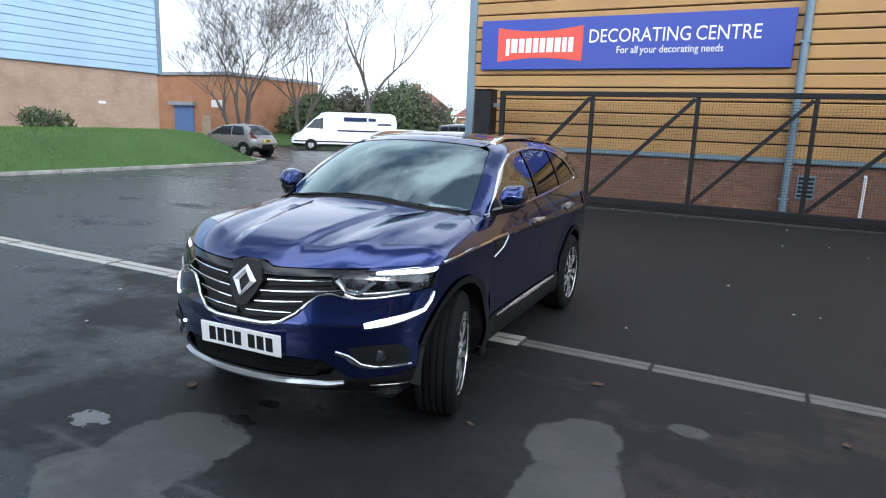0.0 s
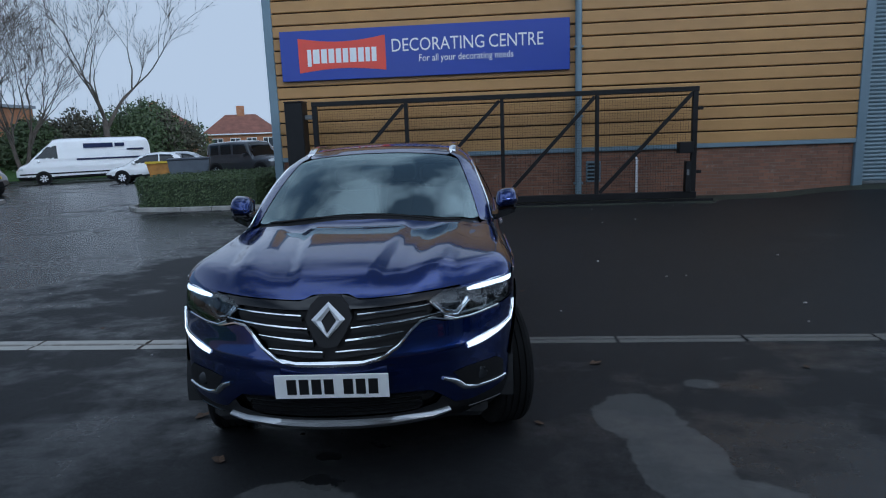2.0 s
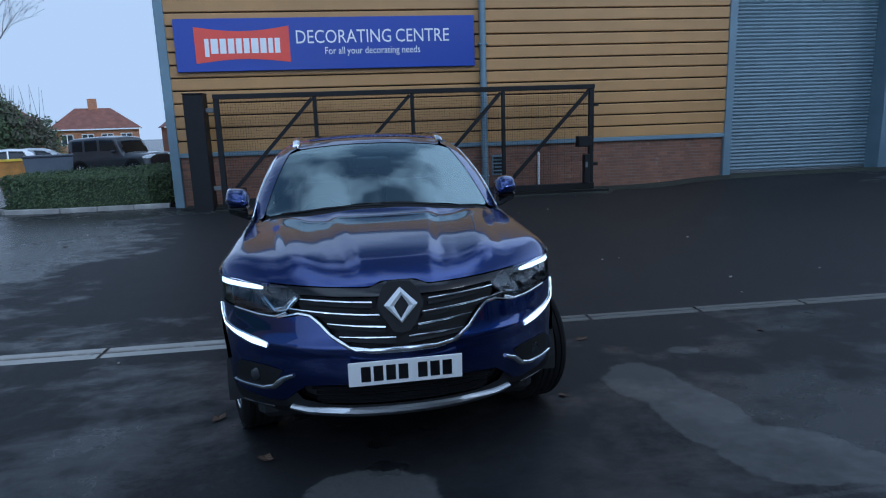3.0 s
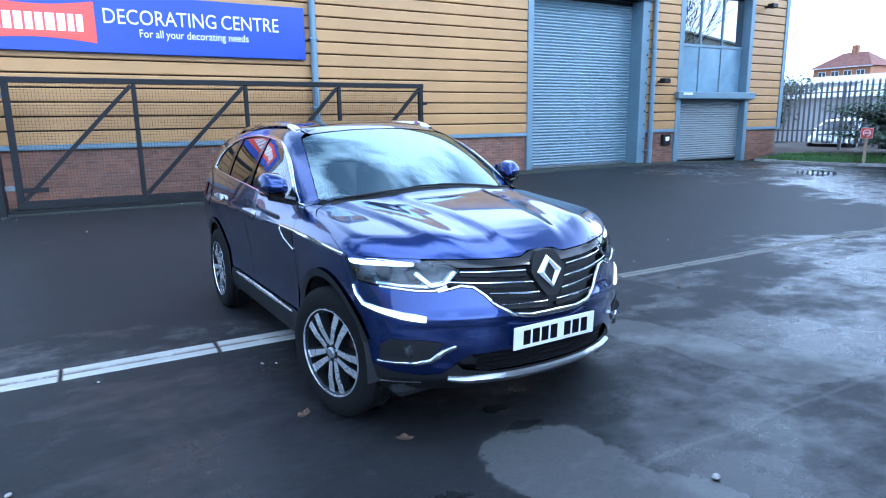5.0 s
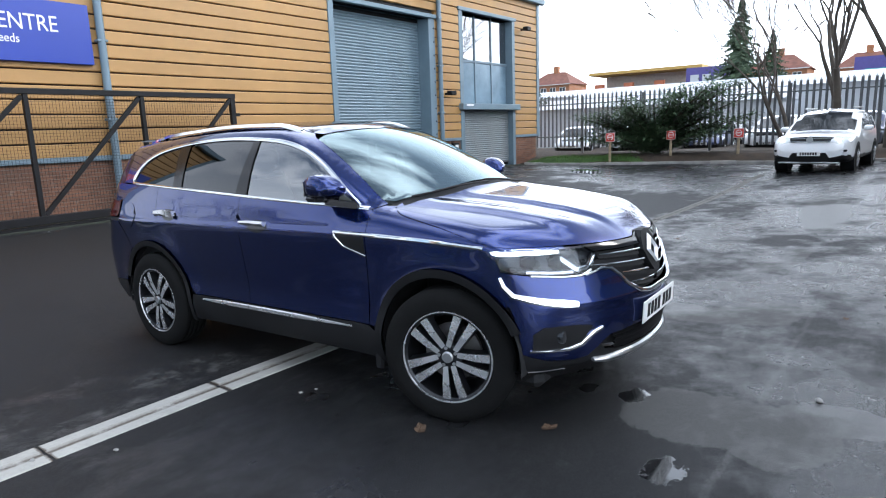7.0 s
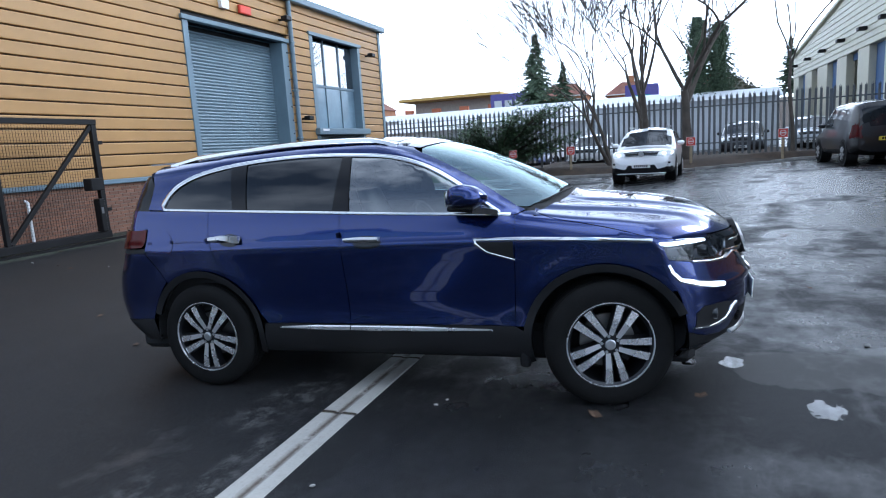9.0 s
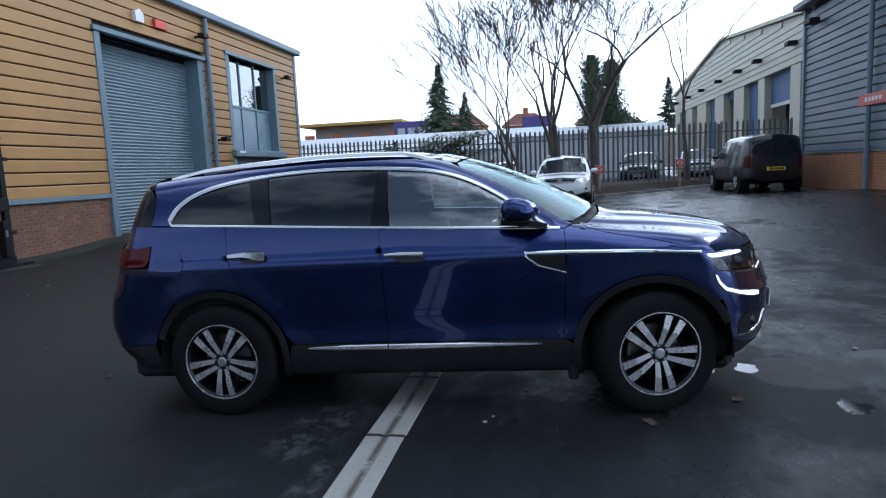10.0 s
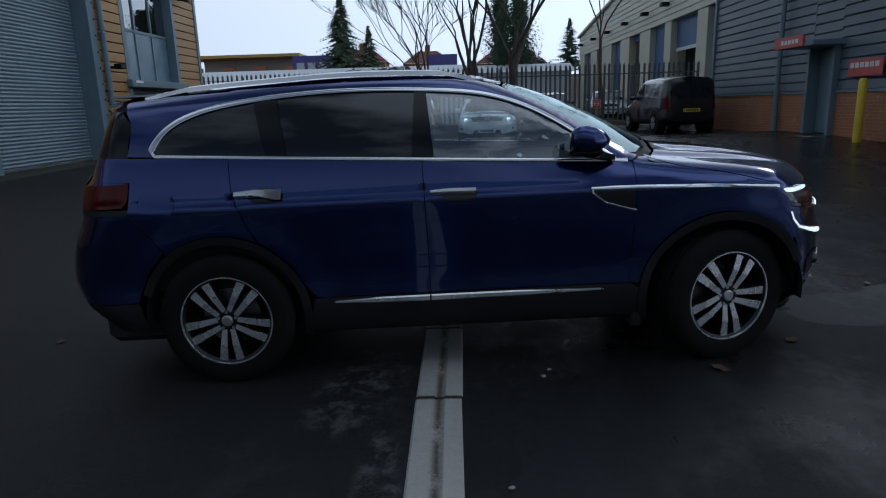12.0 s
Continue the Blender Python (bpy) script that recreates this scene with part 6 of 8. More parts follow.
    return dict(tyre=tyre.data("tyre", RUBBER, 30), barrel=barrel.data("rim", ALLOY_DARK, 30), lip=lip.data("rim_lip", ALLOY, 50), sp={(s, f): spoke(s, f).data("spoke_face" if f else "spoke", ALLOY if f else ALLOY_DARK) for s in (-1, 1) for f in (0, 1)},
                hub=hub.data("hub", ALLOY_DARK, 30), cap=cap.data("centre_cap", SATIN, 30), nut=nut.data("wheel_nut", SATIN), disc=disc.data("brake_disc", DISC, 30), cal=cal.data("brake_caliper", ALLOY_DARK))


def wheel(car, u, s, steer):
    if not WHEEL_CACHE:
        WHEEL_CACHE.update(wheel_meshes())
    W = WHEEL_CACHE
    root_ob = new("wheel", W["tyre"])
    root_ob.name = "wheel"
    root_ob.parent = car
    root_ob["label"] = "black tyre on a five double spoke alloy wheel"
    spin = 28.0 if u > 1 else 36.0
    m = Matrix.Translation((u, s * 0.785, HUB)) @ Matrix.Rotation(radians(steer), 4, "Z")
    if s > 0:
        m = m @ Matrix.Rotation(math.pi, 4, "Z")
    root_ob.matrix_basis = m @ Matrix.Rotation(radians(spin), 4, "Y")

    def child(name, me, mat=None):
        ob = new(name, me)
        ob.parent = root_ob
        if mat is not None:
            ob.matrix_basis = mat
        return ob
    child("rim", W["barrel"])
    child("rim_lip", W["lip"])
    child("hub", W["hub"])
    child("centre_cap", W["cap"])
    child("brake_disc", W["disc"])
    child("brake_caliper", W["cal"])
    for i in range(5):
        r = Matrix.Rotation(2 * math.pi * i / 5, 4, "Y")
        for sd in (-1, 1):
            child("spoke", W["sp"][sd, 0], r)
            child("spoke_face", W["sp"][sd, 1], r)
        child("wheel_nut", W["nut"], r @ Matrix.Rotation(math.pi / 5, 4, "Y") @ Matrix.Translation((0, 0, 0.048)))


def mirrors(car):
    for s in (-1, 1):
        n, k = 10, 16
        vs = []
        for i in range(n + 1):
            t = i / n
            ext = (1 - abs(2 * t - 1) ** 3.0) ** 0.5
            y = s * (0.835 + 0.150 * t)
            uc = 1.905 + 0.05 * (1 - t)
            for j in range(k):
                a = 2 * math.pi * j / k
                cu, cz = math.cos(a), math.sin(a)
                du = (0.115 if cu > 0 else 0.085) * math.copysign(abs(cu) ** 0.8, cu) * (0.45 + 0.55 * ext)
                dz = (0.078 if cz > 0 else 0.052) * math.copysign(abs(cz) ** 0.6, cz) * (0.45 + 0.55 * ext)
                vs.append((uc + du, y, 1.215 + dz + 0.014 * t - (0.03 * max(0.0, cu) if cz > 0 else 0.0)))
        m = Mesh().add(vs, [(i * k + j, (i + 1) * k + j, (i + 1) * k + (j + 1) % k, i * k + (j + 1) % k) for i in range(n) for j in range(k)] + [tuple(range(k)), tuple(n * k + j for j in range(k))])
        mr = m.part("door_mirror", BLUE, car, "blue door mirror", 60)
        b = Mesh().box(1.83, 2.00, s * 0.85, s * 0.97, 1.150, 1.184, 0.012).part("mirror_base", GLOSS_BLACK, mr)
        Mesh().bar((2.06, s * 0.80, 1.120), (1.95, s * 0.93, 1.155), 0.09, 0.035).part("mirror_foot", GLOSS_BLACK, mr)
        Mesh().box(1.824, 1.828, s * 0.86, s * 0.965, 1.18, 1.265).part("mirror_glass", CHROME, mr, "mirror glass")


blue_suv()


# ---- other buildings ----
CLAD_GREY = surface("blue_grey_cladding", (0.115, 0.145, 0.175), 0.45, vary=0.12, scale=0.7, random_tint=0.05)
CLAD_SKY = surface("pale_blue_cladding", (0.36, 0.50, 0.66), 0.5, vary=0.08, scale=0.5)
CLAD_CREAM = surface("cream_cladding", (0.58, 0.56, 0.44), 0.5, vary=0.10, scale=0.5)
DOOR_BLUE = surface("blue_bay_door", (0.07, 0.14, 0.30), 0.5, vary=0.15)
BAY_SHADE = surface("bay_shade", (0.03, 0.028, 0.025), 0.9)
YELLOW = surface("yellow_paint", (0.72, 0.52, 0.03), 0.5, vary=0.1)
PALE_RED = surface("faded_red_sign", (0.55, 0.10, 0.09), 0.5, vary=0.15)
TILE_RED = surface("clay_roof_tiles", (0.20, 0.085, 0.06), 0.85, vary=0.3, scale=1.5, grain=8, relief=0.6)
WIN_DARK = surface("dark_window", (0.05, 0.06, 0.07), 0.1, vary=0.2)
UPVC = surface("white_window_frame", (0.75, 0.75, 0.73), 0.5, vary=0.05)
WOOD_POST = surface("weathered_wood", (0.36, 0.28, 0.18), 0.85, vary=0.3, scale=6, grain=40, relief=0.4)
FAR_WHITE = surface("white_shed_sheet", (0.62, 0.65, 0.68), 0.5, vary=0.12, scale=0.2)
PURPLE = surface("violet_blue_panel", (0.10, 0.085, 0.30), 0.5, vary=0.1)


def siding(m, a, b, z0, z1, pitch, out):
    """Horizontal boards on a wall from a to b (plan points), leaning out at the foot."""
    a, b = Vector((*a, 0)), Vector((*b, 0))
    n = Vector((*out, 0))
    k = int((z1 - z0) / pitch)
    for i in range(k):
        z = z0 + i * pitch
        vs = []
        for p in (a, b):
            for d, h in ((0.0, 0.0), (0.045, 0.012), (0.045, 0.045), (0.030, pitch - 0.03), (0.0, pitch)):
                q = p + n * d
                vs.append((q.x, q.y, z + h))
        m.add(vs, [(j, j + 1, 6 + j, 5 + j) for j in range(4)] + [(0, 1, 2, 3, 4), (9, 8, 7, 6, 5)])
    return m


def grey_unit():
    """The dark clad unit to the south east, with its staff door."""
    x0, x1, y, zb, z1 = -1.0, 16.35, -4.45, 1.47, 6.25
    r = thing("grey_unit", "dark blue grey clad industrial unit over a brick plinth", "building")
    Mesh().box(x0, x1 - 0.02, y - 18, y - 0.25, 0.0, z1).part("wall", CLAD_GREY, r)
    dx0, dx1, dz = 9.05, 10.0, 2.5
    for a, b in ((x0, dx0 - 0.12), (dx1 + 0.12, x1)):
        Mesh().box(a, b, y - 0.30, y - 0.02, -0.2, zb).part("brick_plinth", BRICK_ORANGE, r, "red brick plinth")
        siding(Mesh(), (b, y - 0.05), (a, y - 0.05), zb + 0.06, z1 - 0.1, 0.235, (0, 1)).part("cladding", CLAD_GREY, r)
        Mesh().box(a, b, y - 0.25, y + 0.02, zb, zb + 0.06).part("flashing", GREYBLUE, r)
    siding(Mesh(), (dx1 + 0.12, y - 0.05), (dx0 - 0.12, y - 0.05), dz + 0.15, z1 - 0.1, 0.235, (0, 1)).part("cladding", CLAD_GREY, r)
    siding(Mesh(), (x1 - 0.03, y - 18), (x1 - 0.03, y - 0.06), zb + 0.06, z1 - 0.1, 0.235, (1, 0)).part("cladding", CLAD_GREY, r)
    Mesh().box(x0 - 0.2, x1 + 0.35, y - 18, y + 0.30, z1 - 0.08, z1 + 0.12, 0.03).part("roof", ROOF_GREY, r, "grey sheet roof edge")
    Mesh().box(x1 - 0.08, x1 + 0.06, y - 0.14, y + 0.05, 0.1, z1 - 0.08, 0.01).part("corner_trim", GREYBLUE, r)
    d = Mesh().box(dx0, dx1, y - 0.22, y - 0.16, 0.50, dz, 0.01).part("door", GREYBLUE, r, "grey staff door")
    for a, b in ((dx0 - 0.12, dx0), (dx1, dx1 + 0.12)):
        Mesh().box(a, b, y - 0.25, y + 0.12, 0.35, dz + 0.1, 0.01).part("door_jamb", GREYBLUE, r)
    Mesh().box(dx0 - 0.002, dx0 + 0.10, y - 0.16, y - 0.14, 0.5, dz).part("door_edge", UPVC, r, "white door edge")
    Mesh().box(dx0 - 0.3, dx1 + 0.25, y - 0.05, y + 0.75, dz + 0.05, dz + 0.18, 0.02).part("door_canopy", GREYBLUE, r, "grey canopy over the door")
    Mesh().box(dx0 + 0.05, dx1 + 0.45, y + 0.745, y + 0.80, dz + 0.06, dz + 0.33, 0.01).part("canopy_sign", PALE_RED, r, "faded red sign on the canopy")
    for i in range(5):
        Mesh().box(dx0 + 0.25 + i * 0.17, dx0 + 0.37 + i * 0.17, y + 0.801, y + 0.806, dz + 0.15, dz + 0.25).part("sign_bar", UPVC, r)
    Mesh().box(7.22, 8.40, y + 0.06, y + 0.09, 1.80, 2.17, 0.01).part("wall_sign", PALE_RED, r, "faded red wall sign")
    for i in range(6):
        Mesh().box(7.34 + i * 0.17, 7.47 + i * 0.17, y + 0.091, y + 0.095, 1.99, 2.10).part("sign_bar", UPVC, r)
    Mesh().box(dx0 - 0.25, dx1 + 0.3, y - 0.1, y + 0.7, 0.2, 0.47, 0.02).part("door_step", KERB, r, "concrete door step")
    Mesh().tube([(11.55, y + 0.10, 0.3), (11.55, y + 0.10, z1 - 0.1)], 0.07, 10).part("downpipe", GREYBLUE, r, "grey downpipe", 50)
    Mesh().box(15.0, 15.5, y + 0.05, y + 0.35, 5.5, 5.65, 0.02).part("flood_lamp", BLACK_STEEL, r)
    b = thing("bollard", "round yellow steel bollard beside the wall", "bollard")
    g = gz(7.3, -4.05)
    Mesh().tube([(7.3, -4.05, g - 0.05), (7.3, -4.05, g + 1.27), (7.3, -4.05, g + 1.33)], (0.085, 0.085, 0.05), 14).part("post", YELLOW, b, "", 50)


grey_unit()


def cream_unit():
    """The pale workshop beyond the fence: a wide low gable over a row of tall bays."""
    y, x0, x1, head = -6.2, 18.6, 50.6, 5.22
    eave, apex, xm = 6.75, 8.4, 34.6
    r = thing("bay_workshop", "cream clad workshop with a row of tall blue bay doors", "building")
    bays = [(20.7, 21.8, "shut"), (23.0, 26.5, "half"), (27.5, 30.0, "shut"), (32.0, 34.3, "open"), (36.5, 39.0, "shut"), (41.8, 43.6, "open"), (45.9, 48.5, "shut")]
    edge = x0
    for a, b, state in bays + [(x1, x1, "")]:
        Mesh().box(edge, a, y - 0.4, y, -0.1, head, 0.02).part("pier", CLAD_CREAM, r, "cream pier")
        edge = b
        if not state:
            continue
        if state == "shut":
            Mesh().box(a, b, y - 0.42, y - 0.32, -0.1, head).part("bay_door", DOOR_BLUE, r, "blue bay door")
        else:
            # near-black sheet set back in the bay, its colour standing for indoor shade
            Mesh().box(a, b, y - 3.6, y - 3.5, -0.1, head).part("bay_back", BAY_SHADE, r, "near-black sheet for the shade in the open bay")
            low = head - (1.5 if state == "half" else 0.35)
            door = Mesh().box(a, b, y - 0.42, y - 0.32, low, head).part("bay_door", DOOR_BLUE, r, "raised blue bay door")
            if state == "half":
                Mesh().box(a, b, y - 0.319, y - 0.30, low, low + 0.16).part("door_rail", UPVC, door, "pale bottom rail")
        Mesh().box(b + 0.3, b + 0.75, y + 0.03, y + 0.42, head + 0.75, head + 0.93, 0.03).part("wall_lamp", BLACK_STEEL, r)

    def roof_z(x):
        return eave + (apex - eave) * (1 - abs(x - xm) / (xm - x0 if x < xm else x1 - xm))
    boards, z = Mesh(), head
    while z < apex - 0.05:
        a = x0 if z + 0.3 < eave else x0 + (xm - x0) * (z + 0.3 - eave) / (apex - eave)
        b = x1 if z + 0.3 < eave else x1 - (x1 - xm) * (z + 0.3 - eave) / (apex - eave)
        if b - a > 0.5:
            siding(boards, (b, y), (a, y), z, z + 0.301, 0.30, (0, 1))
        z += 0.30
    boards.part("cladding", CLAD_CREAM, r, "cream horizontal boards")
    Mesh().prism([(x0, head), (x1, head), (x1, eave), (xm, apex), (x0, eave)], lambda p, d: (p[0], y - 0.02 - d, p[1]), 0.35).part("gable_core", CLAD_CREAM, r)
    for xa, za, xb, zb in ((x0 - 0.3, eave, xm, apex + 0.02), (xm, apex + 0.02, x1 + 0.3, eave)):
        Mesh().prism([(xa, za), (xb, zb), (xb, zb + 0.16), (xa, za + 0.16)], lambda p, d: (p[0], y + 0.2 - d, p[1]), 24.0).part("roof", CLAD_CREAM, r, "pale sheet roof")
    for x in (x0, x1 - 0.3):
        Mesh().box(x, x + 0.3, y - 24, y - 0.4, -0.1, eave).part("side_wall", CLAD_CREAM, r)


cream_unit()


def west_unit():
    """The pale blue unit on the grass bank."""
    x, y1, y0, zb, z1 = -26.4, 21.4, -14.0, 3.62, 9.2
    r = thing("pale_blue_unit", "large pale blue clad unit over a buff brick base", "building")
    Mesh().box(x - 26, x - 0.08, y0, y1 - 0.08, -0.5, zb).part("brick_base", BRICK_BUFF, r, "buff brick base")
    Mesh().box(x - 26, x, y0, y1, zb, z1).part("wall", CLAD_SKY, r)
    siding(Mesh(), (x, y0), (x, y1), zb, z1, 0.33, (1, 0)).part("cladding", CLAD_SKY, r, "pale blue boards")
    siding(Mesh(), (x, y1), (x - 26, y1), zb, z1, 0.33, (0, 1)).part("cladding", CLAD_SKY, r, "pale blue boards")
    Mesh().box(x - 0.1, x + 0.10, y1 - 0.1, y1 + 0.10, zb - 0.06, z1, 0.01).part("corner_trim", GREYBLUE, r)
    Mesh().box(x - 26.2, x + 0.25, y0 - 0.2, y1 + 0.25, z1, z1 + 0.25, 0.05).part("roof", ROOF_GREY, r)
    for yy in (18.2, 12.0):
        Mesh().box(x - 0.09, x - 0.05, yy, yy + 0.35, 2.1, 2.22).part("air_brick", UPVC, r)
    k = Mesh()
    for i in range(24):
        k.box(x - 0.08, x + 0.04, y1 - 0.1 - i * 1.0, y1 - 1.0 - i * 1.0, 0.4, 0.98 - 0.02 * (i % 3), 0.01)
    k.part("base_course", KERB, r, "pale concrete base course")


west_unit()


def orange_unit():
    y, x0, x1, z1 = 40.0, -66.0, -41.0, 5.2
    r = thing("orange_brick_unit", "low orange brick workshop with a blue door", "building")
    Mesh().box(x0, x1, y, y + 12, -1.0, z1).part("wall", BRICK_ORANGE, r)
    Mesh().box(x0 - 0.2, x1 + 0.2, y - 0.2, y + 12.2, z1, z1 + 0.25).part("roof", ROOF_GREY, r)
    Mesh().box(-47.6, -45.2, y - 0.06, y + 0.05, -0.4, 2.6).part("door", DOOR_BLUE, r, "blue loading door")
    Mesh().box(-47.9, -44.9, y - 0.4, y + 0.05, 2.6, 2.9).part("door_hood", ROOF_GREY, r)
    Mesh().box(-44.2, -43.2, y - 0.05, y + 0.05, -0.4, 1.8).part("side_door", WOOD_POST, r, "ochre timber door")
    Mesh().box(-43.0, -41.6, y - 0.05, y + 0.03, 2.5, 3.1).part("window", UPVC, r)


orange_unit()


def house_mesh_parts():
    r = thing("brick_house", "red brick semi-detached house with hipped clay tile roof", "house", group="houses")
    w, d, e = 9.0, 7.5, 4.9
    Mesh().box(-w / 2, w / 2, 0, d, -1.5, e).part("wall", BRICK_ORANGE, r)
    o = 0.4
    m = Mesh().add([(-w / 2 - o, -o, e), (w / 2 + o, -o, e), (w / 2 + o, d + o, e), (-w / 2 - o, d + o, e), (-w / 2 + 2.6, d / 2, e + 2.5), (w / 2 - 2.6, d / 2, e + 2.5)],
                   [(0, 1, 5, 4), (1, 2, 5), (2, 3, 4, 5), (3, 0, 4), (3, 2, 1, 0)])
    rf = m.part("roof", TILE_RED, r, "hipped clay tile roof")
    ch = Mesh().box(-0.5, 0.5, d / 2 - 0.35, d / 2 + 0.35, e + 1.8, e + 3.6, 0.03).part("chimney", BRICK_ORANGE, rf)
    Mesh().box(-w / 2 - o, w / 2 + o, -o - 0.05, -o + 0.05, e - 0.12, e + 0.02).part("gutter", UPVC, r)
    for z in (0.8, 3.1):
        for x in (-3.0, -0.9, 1.1, 3.1):
            win = Mesh().box(x - 0.62, x + 0.62, -0.05, 0.02, z, z + 1.25).part("window", UPVC, r, "white framed window")
            for s in (-1, 1):
                Mesh().box(x + s * 0.30 - 0.25, x + s * 0.30 + 0.25, -0.056, -0.051, z + 0.08, z + 1.17).part("pane", WIN_DARK, win)
    return r


HOUSE = house_mesh_parts()
HOUSE.matrix_world = pose(-32.9, 77.8, -2.1, 0, 0, 22)
copy_thing(HOUSE, pose(-21.5, 82.0, -2.1, 0, 0, 22))
copy_thing(HOUSE, pose(-42.0, 74.0, -1.4, 0, 0, 30))
copy_thing(HOUSE, pose(-56.0, 66.0, -1.4, 0, 0, 40))


def far_east():
    """Low sheds, a violet block, a filling station roof and roofs on the far rise."""
    r = thing("white_sheds", "row of low white sheet roofed sheds", "building")
    for i, (x, y0, y1, z) in enumerate(((34, 8, 30, 2.7), (42, -4, 24, 3.7), (50, 4, 40, 4.3))):
        Mesh().box(x, x + 5, y0, y1, 0, z).part("wall", FAR_WHITE, r)
        Mesh().prism([(x - 0.3, z), (x + 2.5, z + 0.7), (x + 5.3, z)], lambda p, d, y0=y0: (p[0], y0 - 0.3 + d, p[1]), y1 - y0 + 0.6).part("roof", FAR_WHITE, r)
    p = thing("violet_block", "violet blue two storey block with pale windows", "building")
    Mesh().box(70, 78, 19.6, 24.0, 0, 7.6).part("wall", PURPLE, p)
    for k in range(3):
        Mesh().box(69.9, 70.0, 20.0 + k * 1.3, 20.9 + k * 1.3, 5.4, 6.8).part("window", FAR_WHITE, p)
    Mesh().box(69.9, 70.0, 20.5, 23.2, 3.2, 4.4).part("window", FAR_WHITE, p)
    q = thing("violet_block", "violet blue two storey block with pale windows", "building")
    Mesh().box(78, 86, 4.5, 8.5, 0, 7.9).part("wall", PURPLE, q)
    Mesh().box(77.9, 78.0, 5.5, 7.5, 5.2, 6.6).part("window", surface("teal_panel", (0.05, 0.35, 0.36), 0.4), q)
    c = thing("station_canopy", "long dark canopy with a yellow stripe on the rise", "building")
    Mesh().box(94, 106, 29, 47, 9.55, 10.0).part("stripe", surface("far_canopy_ochre", (0.55, 0.36, 0.10), 0.6), c)
    Mesh().box(99, 106, 30, 46, 6.6, 9.6).part("shop", surface("far_pale_render", (0.50, 0.46, 0.42), 0.8), c)
    for y in (30, 35, 40, 45):
        Mesh().box(95.5, 96, y, y + 1.6, 6.2, 8.2).part("pump_sign", surface("far_orange", (0.6, 0.2, 0.1), 0.6), c)
    h = Mesh()
    xs, ys = np.linspace(60, 260, 30), np.linspace(-110, 170, 50)
    h.grid(xs, ys, lambda x, y: (float(x), float(y), 0.3 + 9.0 * float(sstep(70, 190, x)) + 1.2 * noise.noise((x * 0.03, y * 0.03, 1.0)) * float(sstep(65, 100, x)) - 0.5 * (x < 66)))
    tagged(h.part("far_rise", SOIL, smooth=60), "dull brown rising ground in the distance", "hill", kind="structure")
    for x, y, a in ((110, 22, -90), (118, 10, -85), (124, -4, -95), (112, -28, -80), (104, 60, -90)):
        copy_thing(HOUSE, pose(x, y, 4.5, 0, 0, a))


far_east()


# ---- fence and signs ----
def palisade():
    r = thing("palisade_fence", "galvanised steel palisade fence with pointed pales", "fence")
    x, y0, y1, h = 20.9, -5.6, 18.2, 2.40
    pale = Mesh()
    prof = [(-0.045, 0.0), (-0.016, 0.020), (0.016, 0.020), (0.045, 0.0)]
    vs = [(0.0 - d, y, z) for y, d in prof for z in (0.0, h - 0.14)] + [(-0.008, 0.0, h), (-0.004, -0.040, h - 0.07), (-0.004, 0.040, h - 0.07)]
    pale.add(vs, [(0, 2, 3, 1), (2, 4, 5, 3), (4, 6, 7, 5), (1, 3, 9), (3, 5, 8), (5, 7, 10)])
    me = pale.data("pale", STEEL_GALV)
    rng = random.Random(9)
    n = int((y1 - y0) / 0.205)
    zb = 0.62
    for i in range(n):
        ob = new("pale", me)
        ob.parent = r
        ob.matrix_basis = pose(x - 0.03, y0 + i * 0.205, zb + rng.uniform(-0.01, 0.01), rng.uniform(-0.6, 0.6), 0, 0)
    for z in (1.05, 2.50):
        Mesh().box(x - 0.025, x + 0.025, y0, y1, z, z + 0.05).part("rail", STEEL_GALV, r)
    y = y0
    while y < y1:
        Mesh().box(x, x + 0.08, y - 0.05, y + 0.05, 0.1, 2.85, 0.005).part("post", STEEL_GALV, r)
        y += 2.75
    return r


palisade()

NO_RED = surface("notice_red", (0.62, 0.07, 0.05), 0.5, vary=0.1)


def notice(x, y, turn):
    r = thing("parking_notice", "small square red and white notice on a wooden post", "sign", group="parking notices", m=pose(x, y, gz(x, y) + 0.05, 0, 0, turn))
    Mesh().box(-0.045, 0.045, -0.045, 0.045, -0.15, 1.08, 0.008).part("post", WOOD_POST, r)
    b = Mesh().box(-0.062, -0.046, -0.16, 0.16, 0.80, 1.12, 0.004).part("board", UPVC, r)
    Mesh().box(-0.066, -0.062, -0.15, 0.15, 0.81, 1.11).part("red_field", NO_RED, b)
    ring = Mesh()
    n = 20
    vs = [(-0.069, rr * math.cos(2 * math.pi * i / n), 0.965 + rr * math.sin(2 * math.pi * i / n)) for i in range(n) for rr in (0.085, 0.105)]
    ring.add(vs, [(2 * i, 2 * i + 1, (2 * i + 3) % (2 * n), (2 * i + 2) % (2 * n)) for i in range(n)])
    ring.part("ring", UPVC, b, "white ring")
    Mesh().box(-0.070, -0.067, -0.10, 0.10, 0.95, 0.98).part("notice_bar", UPVC, b)


for nx, ny, nt in ((16.7, 10.55, 25), (17.7, 8.65, 15), (18.1, 6.45, 8), (18.35, 2.1, -5), (19.0, -1.0, -10)):
    notice(nx, ny, nt)


